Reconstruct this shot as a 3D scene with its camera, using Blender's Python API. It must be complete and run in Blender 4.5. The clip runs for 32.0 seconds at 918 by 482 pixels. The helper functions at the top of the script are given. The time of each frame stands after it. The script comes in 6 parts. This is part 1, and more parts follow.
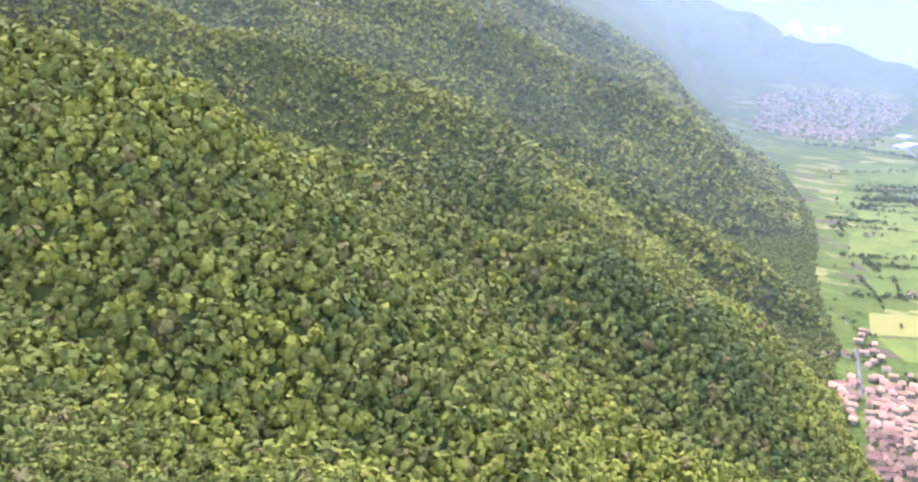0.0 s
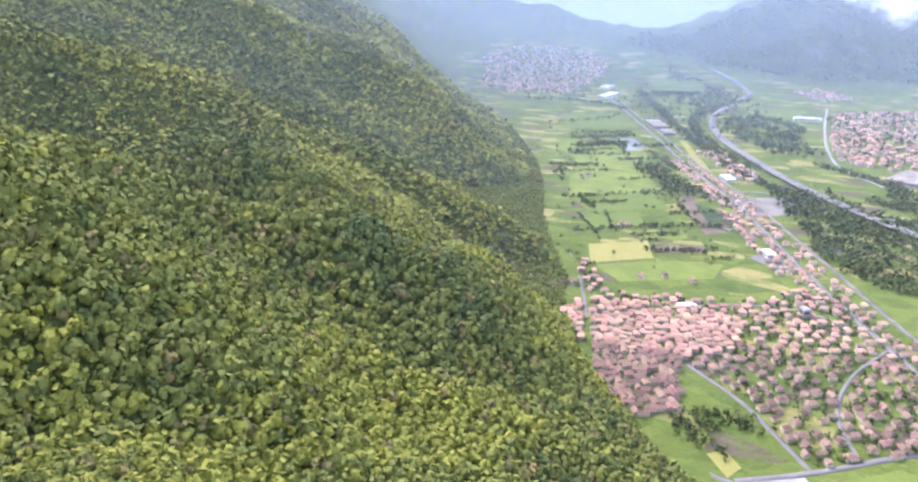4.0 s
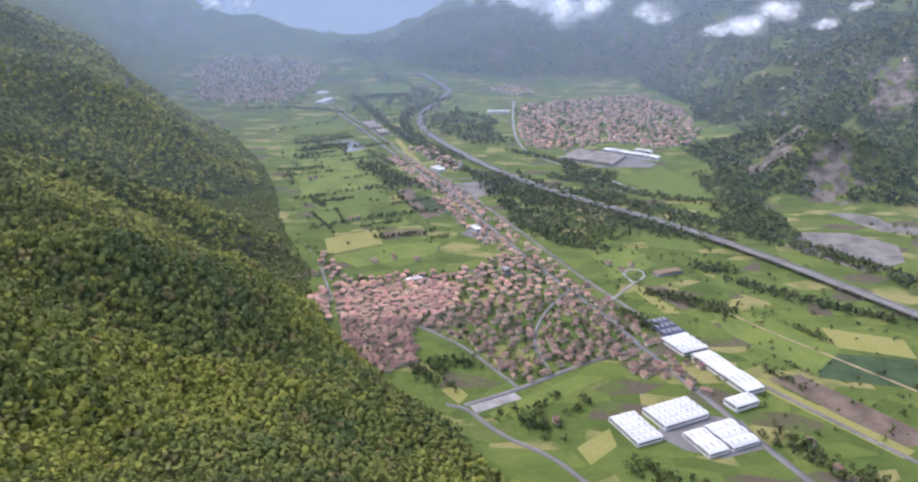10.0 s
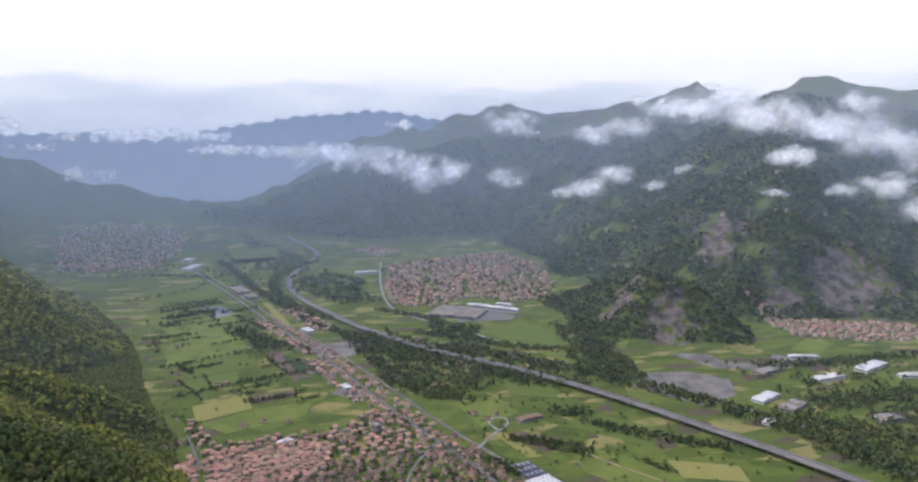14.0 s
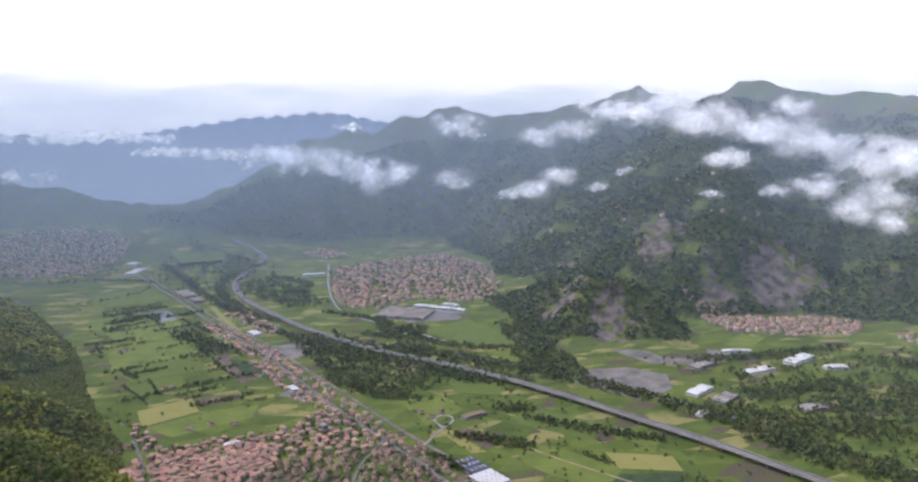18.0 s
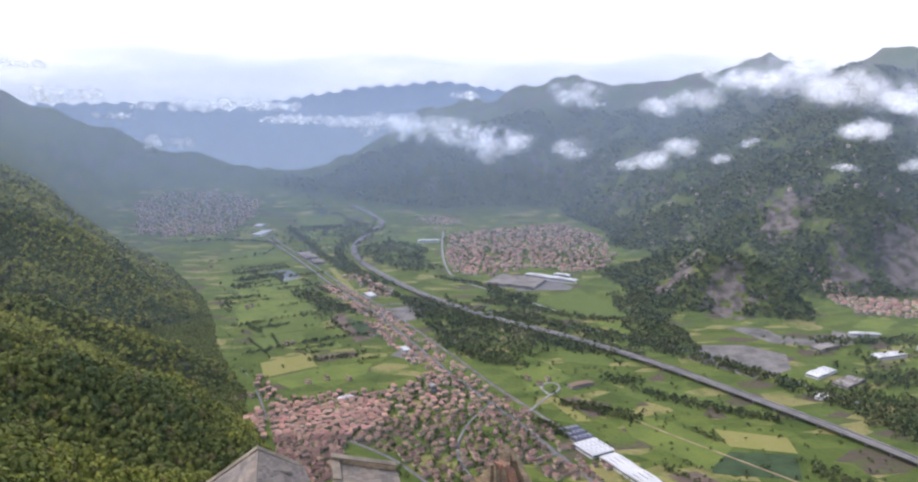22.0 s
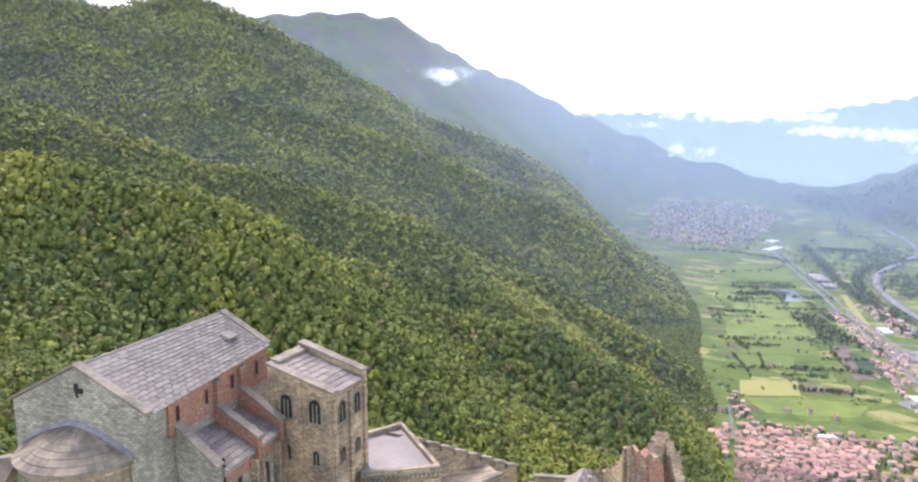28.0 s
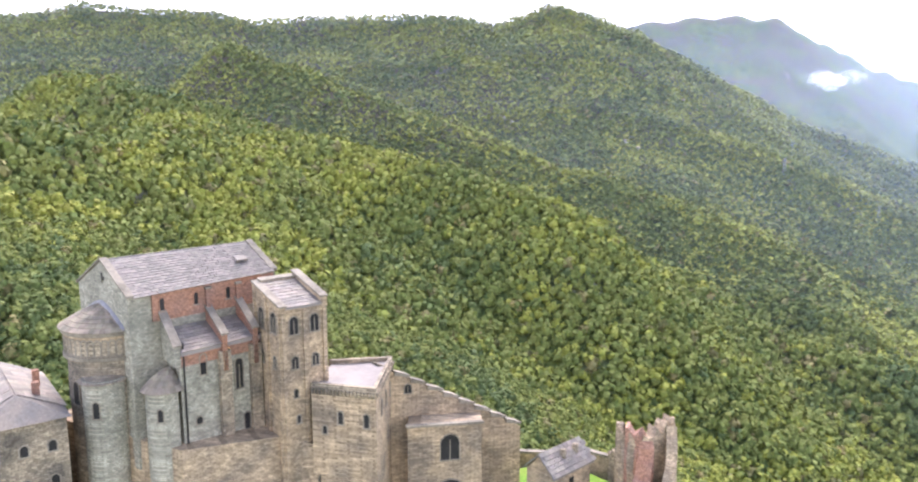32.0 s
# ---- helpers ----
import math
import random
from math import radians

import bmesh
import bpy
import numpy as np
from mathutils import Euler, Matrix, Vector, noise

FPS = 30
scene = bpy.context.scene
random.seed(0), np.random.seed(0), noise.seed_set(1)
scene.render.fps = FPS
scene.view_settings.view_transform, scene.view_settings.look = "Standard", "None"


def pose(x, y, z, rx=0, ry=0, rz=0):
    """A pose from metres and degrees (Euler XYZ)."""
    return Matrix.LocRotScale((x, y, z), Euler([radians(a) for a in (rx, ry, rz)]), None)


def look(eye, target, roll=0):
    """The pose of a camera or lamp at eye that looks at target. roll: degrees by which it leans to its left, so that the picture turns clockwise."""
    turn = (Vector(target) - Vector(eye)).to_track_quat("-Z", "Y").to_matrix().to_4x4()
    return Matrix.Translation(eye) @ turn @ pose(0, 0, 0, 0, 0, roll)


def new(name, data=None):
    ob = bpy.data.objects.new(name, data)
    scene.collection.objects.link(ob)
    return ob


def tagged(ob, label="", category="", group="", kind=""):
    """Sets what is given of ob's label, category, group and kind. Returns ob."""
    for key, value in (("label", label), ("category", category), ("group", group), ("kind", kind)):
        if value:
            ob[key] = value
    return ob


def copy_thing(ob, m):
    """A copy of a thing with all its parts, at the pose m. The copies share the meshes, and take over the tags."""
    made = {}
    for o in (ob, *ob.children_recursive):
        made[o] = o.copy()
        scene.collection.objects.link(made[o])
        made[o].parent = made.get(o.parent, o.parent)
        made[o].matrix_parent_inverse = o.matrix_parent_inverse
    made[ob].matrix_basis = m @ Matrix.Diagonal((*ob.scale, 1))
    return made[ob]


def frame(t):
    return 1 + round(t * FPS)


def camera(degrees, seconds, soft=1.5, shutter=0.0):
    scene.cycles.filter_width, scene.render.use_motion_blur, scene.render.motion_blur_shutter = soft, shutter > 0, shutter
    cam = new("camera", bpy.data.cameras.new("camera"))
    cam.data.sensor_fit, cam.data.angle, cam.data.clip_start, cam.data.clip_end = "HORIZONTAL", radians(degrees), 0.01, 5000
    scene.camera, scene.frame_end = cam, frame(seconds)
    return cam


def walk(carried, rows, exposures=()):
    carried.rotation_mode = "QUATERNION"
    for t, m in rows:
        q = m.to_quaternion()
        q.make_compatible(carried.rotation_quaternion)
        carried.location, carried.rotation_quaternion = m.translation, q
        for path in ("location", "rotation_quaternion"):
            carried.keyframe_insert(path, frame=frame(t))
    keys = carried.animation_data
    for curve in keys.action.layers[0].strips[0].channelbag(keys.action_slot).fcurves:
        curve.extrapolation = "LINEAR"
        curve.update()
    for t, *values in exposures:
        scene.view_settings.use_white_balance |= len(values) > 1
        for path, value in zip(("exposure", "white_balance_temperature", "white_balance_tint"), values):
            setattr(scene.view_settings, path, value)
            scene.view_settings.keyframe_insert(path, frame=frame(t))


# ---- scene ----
# Camera rows: seconds, place, pitch, heading to the left, lean.
cam = camera(60.95, 32.0, 2.2)
ROWS = [
    (0, -64.04, 366.19, 550.93, -17.917, 38.259, -0.133),
    (0.5, -60.79, 362.60, 552.51, -18.789, 35.408, -0.133),
    (1, -57.59, 358.91, 554.07, -19.602, 32.596, -0.066),
    (1.5, -54.44, 355.09, 555.63, -20.165, 29.905, -0.048),
    (2, -51.35, 351.02, 557.22, -20.370, 27.474, -0.067),
    (2.5, -48.31, 346.48, 558.89, -20.420, 25.175, -0.034),
    (3, -45.32, 341.08, 560.75, -20.465, 22.922, -0.037),
    (3.5, -42.35, 334.30, 562.95, -20.495, 20.882, -0.009),
    (4, -39.43, 325.88, 565.57, -20.502, 19.350, 0.029),
    (4.5, -36.56, 316.01, 568.53, -20.520, 18.198, 0.043),
    (6.5, -25.94, 268.39, 582.17, -20.713, 14.968, 0.124),
    (7, -23.65, 254.43, 585.96, -20.761, 13.920, 0.135),
    (7.5, -21.78, 239.01, 589.95, -20.672, 12.271, 0.103),
    (8, -20.45, 222.11, 594.15, -20.602, 10.058, 0.139),
    (8.5, -19.59, 204.28, 598.46, -20.547, 7.253, 0.190),
    (9, -19.01, 186.33, 602.81, -20.470, 4.223, 0.202),
    (9.5, -18.50, 168.84, 607.13, -20.387, 1.132, 0.159),
    (10, -17.97, 152.18, 611.38, -20.298, -1.349, 0.117),
    (10.5, -17.35, 136.53, 615.53, -20.032, -2.912, 0.108),
    (11, -16.61, 121.99, 619.53, -19.099, -4.058, 0.093),
    (11.5, -15.77, 108.61, 623.35, -17.544, -5.139, 0.072),
    (12, -14.85, 96.44, 626.92, -15.579, -6.239, 0.034),
    (12.5, -13.88, 85.55, 630.17, -13.424, -7.373, -0.019),
    (13, -12.92, 76.03, 632.99, -11.334, -8.490, -0.053),
    (13.5, -12.00, 67.95, 635.31, -9.632, -9.622, -0.074),
    (14, -11.15, 61.12, 637.14, -8.797, -10.907, -0.099),
    (14.5, -10.36, 55.11, 638.64, -8.666, -12.859, -0.132),
    (16.5, -7.45, 34.21, 643.25, -8.681, -15.451, -0.011),
    (17, -6.79, 29.59, 644.11, -8.719, -15.119, -0.010),
    (17.5, -6.17, 25.32, 644.78, -8.726, -14.831, -0.002),
    (18, -5.61, 21.44, 645.21, -8.730, -14.572, -0.001),
    (18.5, -5.09, 17.95, 645.40, -8.741, -14.331, 0.007),
    (19, -4.57, 14.81, 645.36, -8.746, -13.998, -0.001),
    (19.5, -4.00, 12.09, 645.11, -8.758, -13.281, 0.009),
    (20, -3.34, 9.89, 644.63, -8.916, -12.524, 0.038),
    (20.5, -2.53, 8.39, 643.89, -9.538, -11.719, 0.087),
    (21, -1.51, 7.80, 642.83, -10.334, -10.593, 0.106),
    (21.5, -0.20, 8.32, 641.42, -10.830, -8.646, 0.116),
    (22, 1.46, 10.07, 639.59, -10.893, -5.986, 0.132),
    (22.5, 3.54, 13.10, 637.33, -10.769, -3.070, 0.145),
    (23, 6.13, 17.27, 634.66, -10.536, -0.104, 0.082),
    (23.5, 9.34, 22.24, 631.68, -10.338, 2.715, -0.010),
    (24, 13.34, 27.35, 628.66, -10.281, 5.508, -0.058),
    (24.5, 18.24, 31.84, 625.94, -10.277, 8.475, -0.101),
    (25, 23.94, 35.26, 623.76, -10.295, 11.496, -0.059),
    (25.5, 30.17, 37.79, 622.07, -10.413, 14.540, 0.206),
    (27.5, 56.53, 45.32, 617.33, -10.099, 28.606, 0.044),
    (28, 63.26, 47.12, 616.45, -9.895, 31.725, -0.004),
    (28.5, 69.90, 49.27, 615.64, -9.766, 34.876, -0.023),
    (29, 76.33, 52.07, 614.84, -9.689, 38.168, 0.012),
    (29.5, 82.51, 55.58, 614.03, -9.621, 41.629, 0.096),
    (30, 88.42, 59.68, 613.20, -9.583, 45.107, 0.106),
    (30.5, 94.11, 64.22, 612.36, -9.542, 48.580, 0.086),
    (31, 99.59, 69.08, 611.53, -9.454, 52.037, 0.020),
    (31.5, 104.90, 74.21, 610.70, -9.322, 55.394, -0.056),
    (32, 110.03, 79.57, 609.89, -9.201, 58.622, -0.148),
]
EXPOSURES = [(0, 1.6, 6100, 20), (4, 1.35, 6100, 20), (7, 1.1, 6100, 20), (9, 0.72, 6100, 18), (11, 0.22, 6200, 17), (14, -0.12, 6350, 16), (17, -0.02, 6350, 16), (20, 0.03, 6350, 16), (24, 0.42, 6300, 17), (28, 1.15, 6200, 19), (32, 1.6, 6150, 20)]
walk(cam, [(t, pose(x, y, z, 90 + p, 0, h) @ pose(0, 0, 0, 0, 0, r)) for t, x, y, z, p, h, r in ROWS], EXPOSURES)

# ---- world, sun and sky ----
world = bpy.data.worlds.new("sky")
scene.world = world
world.use_nodes = True
_n, _l = world.node_tree.nodes, world.node_tree.links
_sky = _n.new("ShaderNodeTexSky")
_sky.sky_type, _sky.sun_disc = "NISHITA", False
_sky.sun_elevation, _sky.sun_rotation = radians(50), radians(-62)
_sky.air_density, _sky.dust_density = 1.0, 3.0
_l.new(_sky.outputs[0], _n["Background"].inputs[0])
_n["Background"].inputs[1].default_value = 0.185
_sun = new("sun", bpy.data.lights.new("sun", "SUN"))
_sun.data.energy, _sun.data.angle, _sun.data.color = 1.4, radians(22), (1.0, 0.96, 0.9)
_sun.matrix_world = look((-1700, 900, 2400), (0, 0, 0))


# ---- materials ----
def material(name, base, rough=0.85, spread=0.0, scale=1.0, scale2=0.1, bump=0.0, island=0.0, objrand=0.0, second=None, metal=0.0, courses=None):
    """A surface with a main colour, grain at one scale, stains at a second, and piece-to-piece variation."""
    m = bpy.data.materials.new(name)
    m.use_nodes = True
    n, l = m.node_tree.nodes, m.node_tree.links
    b = n["Principled BSDF"]
    b.inputs["Roughness"].default_value = rough
    b.inputs["Metallic"].default_value = metal
    b.inputs["Specular IOR Level"].default_value = 0.25
    co = n.new("ShaderNodeTexCoord")
    def tex(s, d):
        t = n.new("ShaderNodeTexNoise")
        t.inputs["Scale"].default_value, t.inputs["Detail"].default_value = s, d
        l.new(co.outputs["Object"], t.inputs["Vector"])
        return t
    fine, wide = tex(scale, 4), tex(scale2, 3)
    mix = n.new("ShaderNodeMix")
    mix.data_type = "RGBA"
    mix.inputs[6].default_value = (*base, 1)
    mix.inputs[7].default_value = (*(second or [c * 0.6 for c in base]), 1)
    ramp = n.new("ShaderNodeMapRange")
    ramp.inputs[1].default_value, ramp.inputs[2].default_value = 0.38, 0.66
    l.new(wide.outputs["Fac"], ramp.inputs[0])
    l.new(ramp.outputs[0], mix.inputs[0])
    hsv = n.new("ShaderNodeHueSaturation")
    l.new(mix.outputs[2], hsv.inputs["Color"])
    val = n.new("ShaderNodeMapRange")
    val.inputs[1].default_value, val.inputs[2].default_value = 0.3, 0.7
    val.inputs[3].default_value, val.inputs[4].default_value = 1 - spread, 1 + spread
    l.new(fine.outputs["Fac"], val.inputs[0])
    out = val.outputs[0]
    if island or objrand:
        if island:
            g = n.new("ShaderNodeNewGeometry")
            src = g.outputs["Random Per Island"]
        else:
            g = n.new("ShaderNodeObjectInfo")
            src = g.outputs["Random"]
        r = n.new("ShaderNodeMapRange")
        amt = island or objrand
        r.inputs[3].default_value, r.inputs[4].default_value = 1 - amt, 1 + amt
        l.new(src, r.inputs[0])
        mul = n.new("ShaderNodeMath")
        mul.operation = "MULTIPLY"
        l.new(out, mul.inputs[0])
        l.new(r.outputs[0], mul.inputs[1])
        out = mul.outputs[0]
        h = n.new("ShaderNodeMapRange")
        h.inputs[3].default_value, h.inputs[4].default_value = 0.5 - amt * 0.07, 0.5 + amt * 0.07
        q = n.new("ShaderNodeMath")
        q.operation = "FRACT"
        q2 = n.new("ShaderNodeMath")
        q2.operation = "MULTIPLY"
        q2.inputs[1].default_value = 7.31
        l.new(src, q2.inputs[0])
        l.new(q2.outputs[0], q.inputs[0])
        l.new(q.outputs[0], h.inputs[0])
        l.new(h.outputs[0], hsv.inputs["Hue"])
    if courses:
        # rough squared blocks: tone from block to block, and darker joints
        sp, cx, add = n.new("ShaderNodeSeparateXYZ"), n.new("ShaderNodeCombineXYZ"), n.new("ShaderNodeMath")
        l.new(co.outputs["Object"], sp.inputs[0])
        l.new(sp.outputs[0], add.inputs[0])
        l.new(sp.outputs[1], add.inputs[1])
        l.new(add.outputs[0], cx.inputs[0])
        l.new(sp.outputs[2], cx.inputs[1])
        bt = n.new("ShaderNodeTexBrick")
        bt.inputs["Scale"].default_value = 1.0
        bt.inputs["Brick Width"].default_value, bt.inputs["Row Height"].default_value = courses
        bt.inputs["Mortar Size"].default_value = 0.035
        bt.inputs["Color1"].default_value, bt.inputs["Color2"].default_value, bt.inputs["Mortar"].default_value = (0.72,) * 3 + (1,), (1.28,) * 3 + (1,), (0.62,) * 3 + (1,)
        l.new(cx.outputs[0], bt.inputs["Vector"])
        block_mul = n.new("ShaderNodeMath")
        block_mul.operation = "MULTIPLY"
        l.new(out, block_mul.inputs[0])
        l.new(bt.outputs["Color"], block_mul.inputs[1])
        out = block_mul.outputs[0]
    l.new(out, hsv.inputs["Value"])
    l.new(hsv.outputs[0], b.inputs["Base Color"])
    if bump:
        bp = n.new("ShaderNodeBump")
        bp.inputs["Strength"].default_value, bp.inputs["Distance"].default_value = 0.6, bump
        l.new(fine.outputs["Fac"], bp.inputs["Height"])
        l.new(bp.outputs[0], b.inputs["Normal"])
    return m


# ---- overcast sky round the horizon ----
def sky_ring():
    """A far band of bright cloud that closes the view over the mountains."""
    m = bpy.data.materials.new("overcast")
    m.use_nodes = True
    n, l = m.node_tree.nodes, m.node_tree.links
    n.remove(n["Principled BSDF"])
    e = n.new("ShaderNodeEmission")
    geo, mp = n.new("ShaderNodeNewGeometry"), n.new("ShaderNodeMapping")
    mp.inputs["Scale"].default_value = (0.0006, 0.0006, 0.0042)
    l.new(geo.outputs["Position"], mp.inputs["Vector"])
    t = n.new("ShaderNodeTexNoise")
    t.inputs["Scale"].default_value, t.inputs["Detail"].default_value, t.inputs["Roughness"].default_value = 1.6, 5, 0.55
    l.new(mp.outputs[0], t.inputs["Vector"])
    sep = n.new("ShaderNodeSeparateXYZ")
    l.new(geo.outputs["Position"], sep.inputs[0])
    up = n.new("ShaderNodeMapRange")
    up.inputs[1].default_value, up.inputs[2].default_value, up.inputs[3].default_value, up.inputs[4].default_value = 640, 1050, -0.3, 0.35
    l.new(sep.outputs[2], up.inputs[0])
    add = n.new("ShaderNodeMath")
    l.new(t.outputs[0], add.inputs[0])
    l.new(up.outputs[0], add.inputs[1])
    r = n.new("ShaderNodeValToRGB")
    r.color_ramp.elements[0].position, r.color_ramp.elements[0].color = 0.22, (0.6, 0.66, 0.76, 1)
    r.color_ramp.elements[1].position, r.color_ramp.elements[1].color = 0.62, (0.97, 0.98, 1.0, 1)
    mid = r.color_ramp.elements.new(0.42)
    mid.color = (0.70, 0.75, 0.82, 1)
    l.new(add.outputs[0], r.inputs[0])
    l.new(r.outputs[0], e.inputs[0])
    e.inputs[1].default_value = 1.3
    l.new(e.outputs[0], n["Material Output"].inputs[0])
    a = np.linspace(0, 2 * math.pi, 97)[:-1]
    v = [(4985 * math.sin(q), 20 + 4985 * math.cos(q), z) for z in (-200, 700, 1500, 2600) for q in a]
    f = [(k * 96 + i, k * 96 + (i + 1) % 96, (k + 1) * 96 + (i + 1) % 96, (k + 1) * 96 + i) for k in range(3) for i in range(96)]
    bm = bmesh.new()
    vs = [bm.verts.new(p) for p in v]
    for q in f:
        bm.faces.new([vs[i] for i in q])
    me = bpy.data.meshes.new("backdrop")
    bm.to_mesh(me)
    bm.free()
    me.materials.append(m)
    tagged(new("backdrop", me), "bright overcast sky round the horizon", "sky", kind="structure")


sky_ring()


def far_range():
    """The farthest blue range, closing the valley as a glowing backdrop with distance haze painted in."""
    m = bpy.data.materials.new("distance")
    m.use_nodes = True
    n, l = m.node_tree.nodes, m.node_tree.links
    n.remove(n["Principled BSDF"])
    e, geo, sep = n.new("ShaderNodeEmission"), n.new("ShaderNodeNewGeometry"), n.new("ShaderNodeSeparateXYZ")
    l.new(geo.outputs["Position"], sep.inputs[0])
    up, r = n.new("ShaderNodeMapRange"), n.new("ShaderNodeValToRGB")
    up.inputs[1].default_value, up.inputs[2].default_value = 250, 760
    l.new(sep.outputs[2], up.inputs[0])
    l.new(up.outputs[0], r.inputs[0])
    # haze painted into the glow: pale at the foot, deeper blue above
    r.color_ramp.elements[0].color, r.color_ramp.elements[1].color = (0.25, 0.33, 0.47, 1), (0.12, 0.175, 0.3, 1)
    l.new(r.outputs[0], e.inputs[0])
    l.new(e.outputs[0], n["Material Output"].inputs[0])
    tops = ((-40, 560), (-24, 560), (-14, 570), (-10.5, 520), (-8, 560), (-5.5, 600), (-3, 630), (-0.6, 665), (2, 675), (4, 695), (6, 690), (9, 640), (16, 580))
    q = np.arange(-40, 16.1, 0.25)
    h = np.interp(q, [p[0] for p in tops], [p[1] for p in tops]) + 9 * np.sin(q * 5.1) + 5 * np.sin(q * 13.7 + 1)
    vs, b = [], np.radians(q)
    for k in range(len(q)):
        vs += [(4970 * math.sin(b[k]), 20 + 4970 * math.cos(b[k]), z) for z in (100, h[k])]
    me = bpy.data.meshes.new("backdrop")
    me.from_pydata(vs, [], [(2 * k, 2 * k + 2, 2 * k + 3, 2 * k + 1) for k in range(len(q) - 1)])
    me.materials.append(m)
    tagged(new("backdrop", me), "farthest blue mountain range under the cloud, distance haze painted in", "mountains", kind="structure")


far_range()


# ---- mesh helpers ----
def part(name, bm, mat, parent=None, label="", m=None, smooth=False):
    """Links a bmesh as one mesh object under a thing or a part."""
    me = bpy.data.meshes.new(name)
    bm.to_mesh(me)
    bm.free()
    me.materials.append(mat)
    if smooth:
        for f in me.polygons:
            f.use_smooth = True
    ob = new(name, me)
    if parent is not None:
        ob.parent = parent
    if m is not None:
        ob.matrix_basis = m
    if label:
        ob["label"] = label
    return ob


def raw(name, verts, faces, mat, parent=None, label="", smooth=False):
    """One mesh object from arrays: verts (n, 3), faces (m, 3 or 4)."""
    verts, faces = np.asarray(verts, np.float32), np.asarray(faces, np.int32)
    me = bpy.data.meshes.new(name)
    k = faces.shape[1]
    me.vertices.add(len(verts))
    me.vertices.foreach_set("co", verts.ravel())
    me.loops.add(faces.size)
    me.loops.foreach_set("vertex_index", faces.ravel())
    me.polygons.add(len(faces))
    me.polygons.foreach_set("loop_start", np.arange(0, faces.size, k, dtype=np.int32))
    if smooth:
        me.polygons.foreach_set("use_smooth", np.ones(len(faces), bool))
    me.update()
    me.validate()
    for one in mat if isinstance(mat, (list, tuple)) else [mat]:
        me.materials.append(one)
    ob = new(name, me)
    if parent is not None:
        ob.parent = parent
    if label:
        ob["label"] = label
    return ob


def box(bm, x0, y0, z0, x1, y1, z1, bevel=0.0):
    m = Matrix.Translation(((x0 + x1) / 2, (y0 + y1) / 2, (z0 + z1) / 2)) @ Matrix.Diagonal((x1 - x0, y1 - y0, z1 - z0, 1))
    made = bmesh.ops.create_cube(bm, size=1, matrix=m)["verts"]
    if bevel:
        edges = list({e for v in made for e in v.link_edges})
        bmesh.ops.bevel(bm, geom=edges, offset=bevel, segments=1, affect="EDGES")
    return bm


def prism(bm, outline, z0, z1):
    """A solid from an outline in plan."""
    lo = [bm.verts.new((x, y, z0)) for x, y in outline]
    hi = [bm.verts.new((x, y, z1)) for x, y in outline]
    n = len(lo)
    bm.faces.new(list(reversed(lo)))
    bm.faces.new(hi)
    for i in range(n):
        bm.faces.new((lo[i], lo[(i + 1) % n], hi[(i + 1) % n], hi[i]))
    return bm


def hull_solid(bm, bottom, top):
    """A solid between two rings of equally many points."""
    lo, hi = [bm.verts.new(p) for p in bottom], [bm.verts.new(p) for p in top]
    n = len(lo)
    bm.faces.new(list(reversed(lo)))
    bm.faces.new(hi)
    for i in range(n):
        bm.faces.new((lo[i], lo[(i + 1) % n], hi[(i + 1) % n], hi[i]))
    return bm


def ball(levels):
    bm = bmesh.new()
    bmesh.ops.create_icosphere(bm, subdivisions=levels, radius=1)
    v = np.array([p.co[:] for p in bm.verts])
    f = np.array([[q.index for q in g.verts] for g in bm.faces])
    bm.free()
    return v, f


rng = np.random.default_rng(7)


def crown_kind(lobes, leaves, size, core=True):
    """One leafy crown about one unit in radius and two high, foot at z = 0: sprays of leaves on uneven lobes, round a dense heart."""
    vs, fs, n = [], [], 0
    if core:
        v0, f0 = ball(1)
        v0 = v0 * (1 + rng.uniform(-0.12, 0.12, (len(v0), 1))) * [0.74, 0.74, 0.8] + [0, 0, 0.85]
        vs.append(v0)
        fs.append(f0)
        n = len(v0)
    cs = []
    for i in range(lobes):
        a, h = i * 2.4 + rng.uniform(-0.4, 0.4), (i + 0.5) / lobes
        w = 0.62 * math.sqrt(max(0.03, 1 - (h * 1.25 - 0.25) ** 2))
        cs.append((np.array([math.cos(a) * w, math.sin(a) * w, 0.4 + 1.1 * h]), rng.uniform(0.36, 0.56)))
    for i in range(leaves):
        c, r = cs[i % lobes]
        d = rng.normal(size=3) + (c - [0, 0, 0.7]) * 1.1 + [0, 0, 0.45]
        d /= np.linalg.norm(d)
        p = c + d * r * rng.uniform(0.85, 1.12)
        ax = d + rng.normal(size=3) * 0.38
        ax /= np.linalg.norm(ax)
        b = np.cross(ax, rng.normal(size=3))
        b /= np.linalg.norm(b)
        g = np.cross(ax, b)
        q = size * rng.uniform(0.7, 1.35)
        vs.append(np.array([p + b * q, p + g * q * rng.uniform(0.5, 0.9), p - b * q * rng.uniform(0.7, 1.0), p - g * q * rng.uniform(0.5, 0.9)]))
        fs.append(np.array([(n, n + 1, n + 2), (n, n + 2, n + 3)]))
        n += 4
    return np.concatenate(vs), np.concatenate(fs)


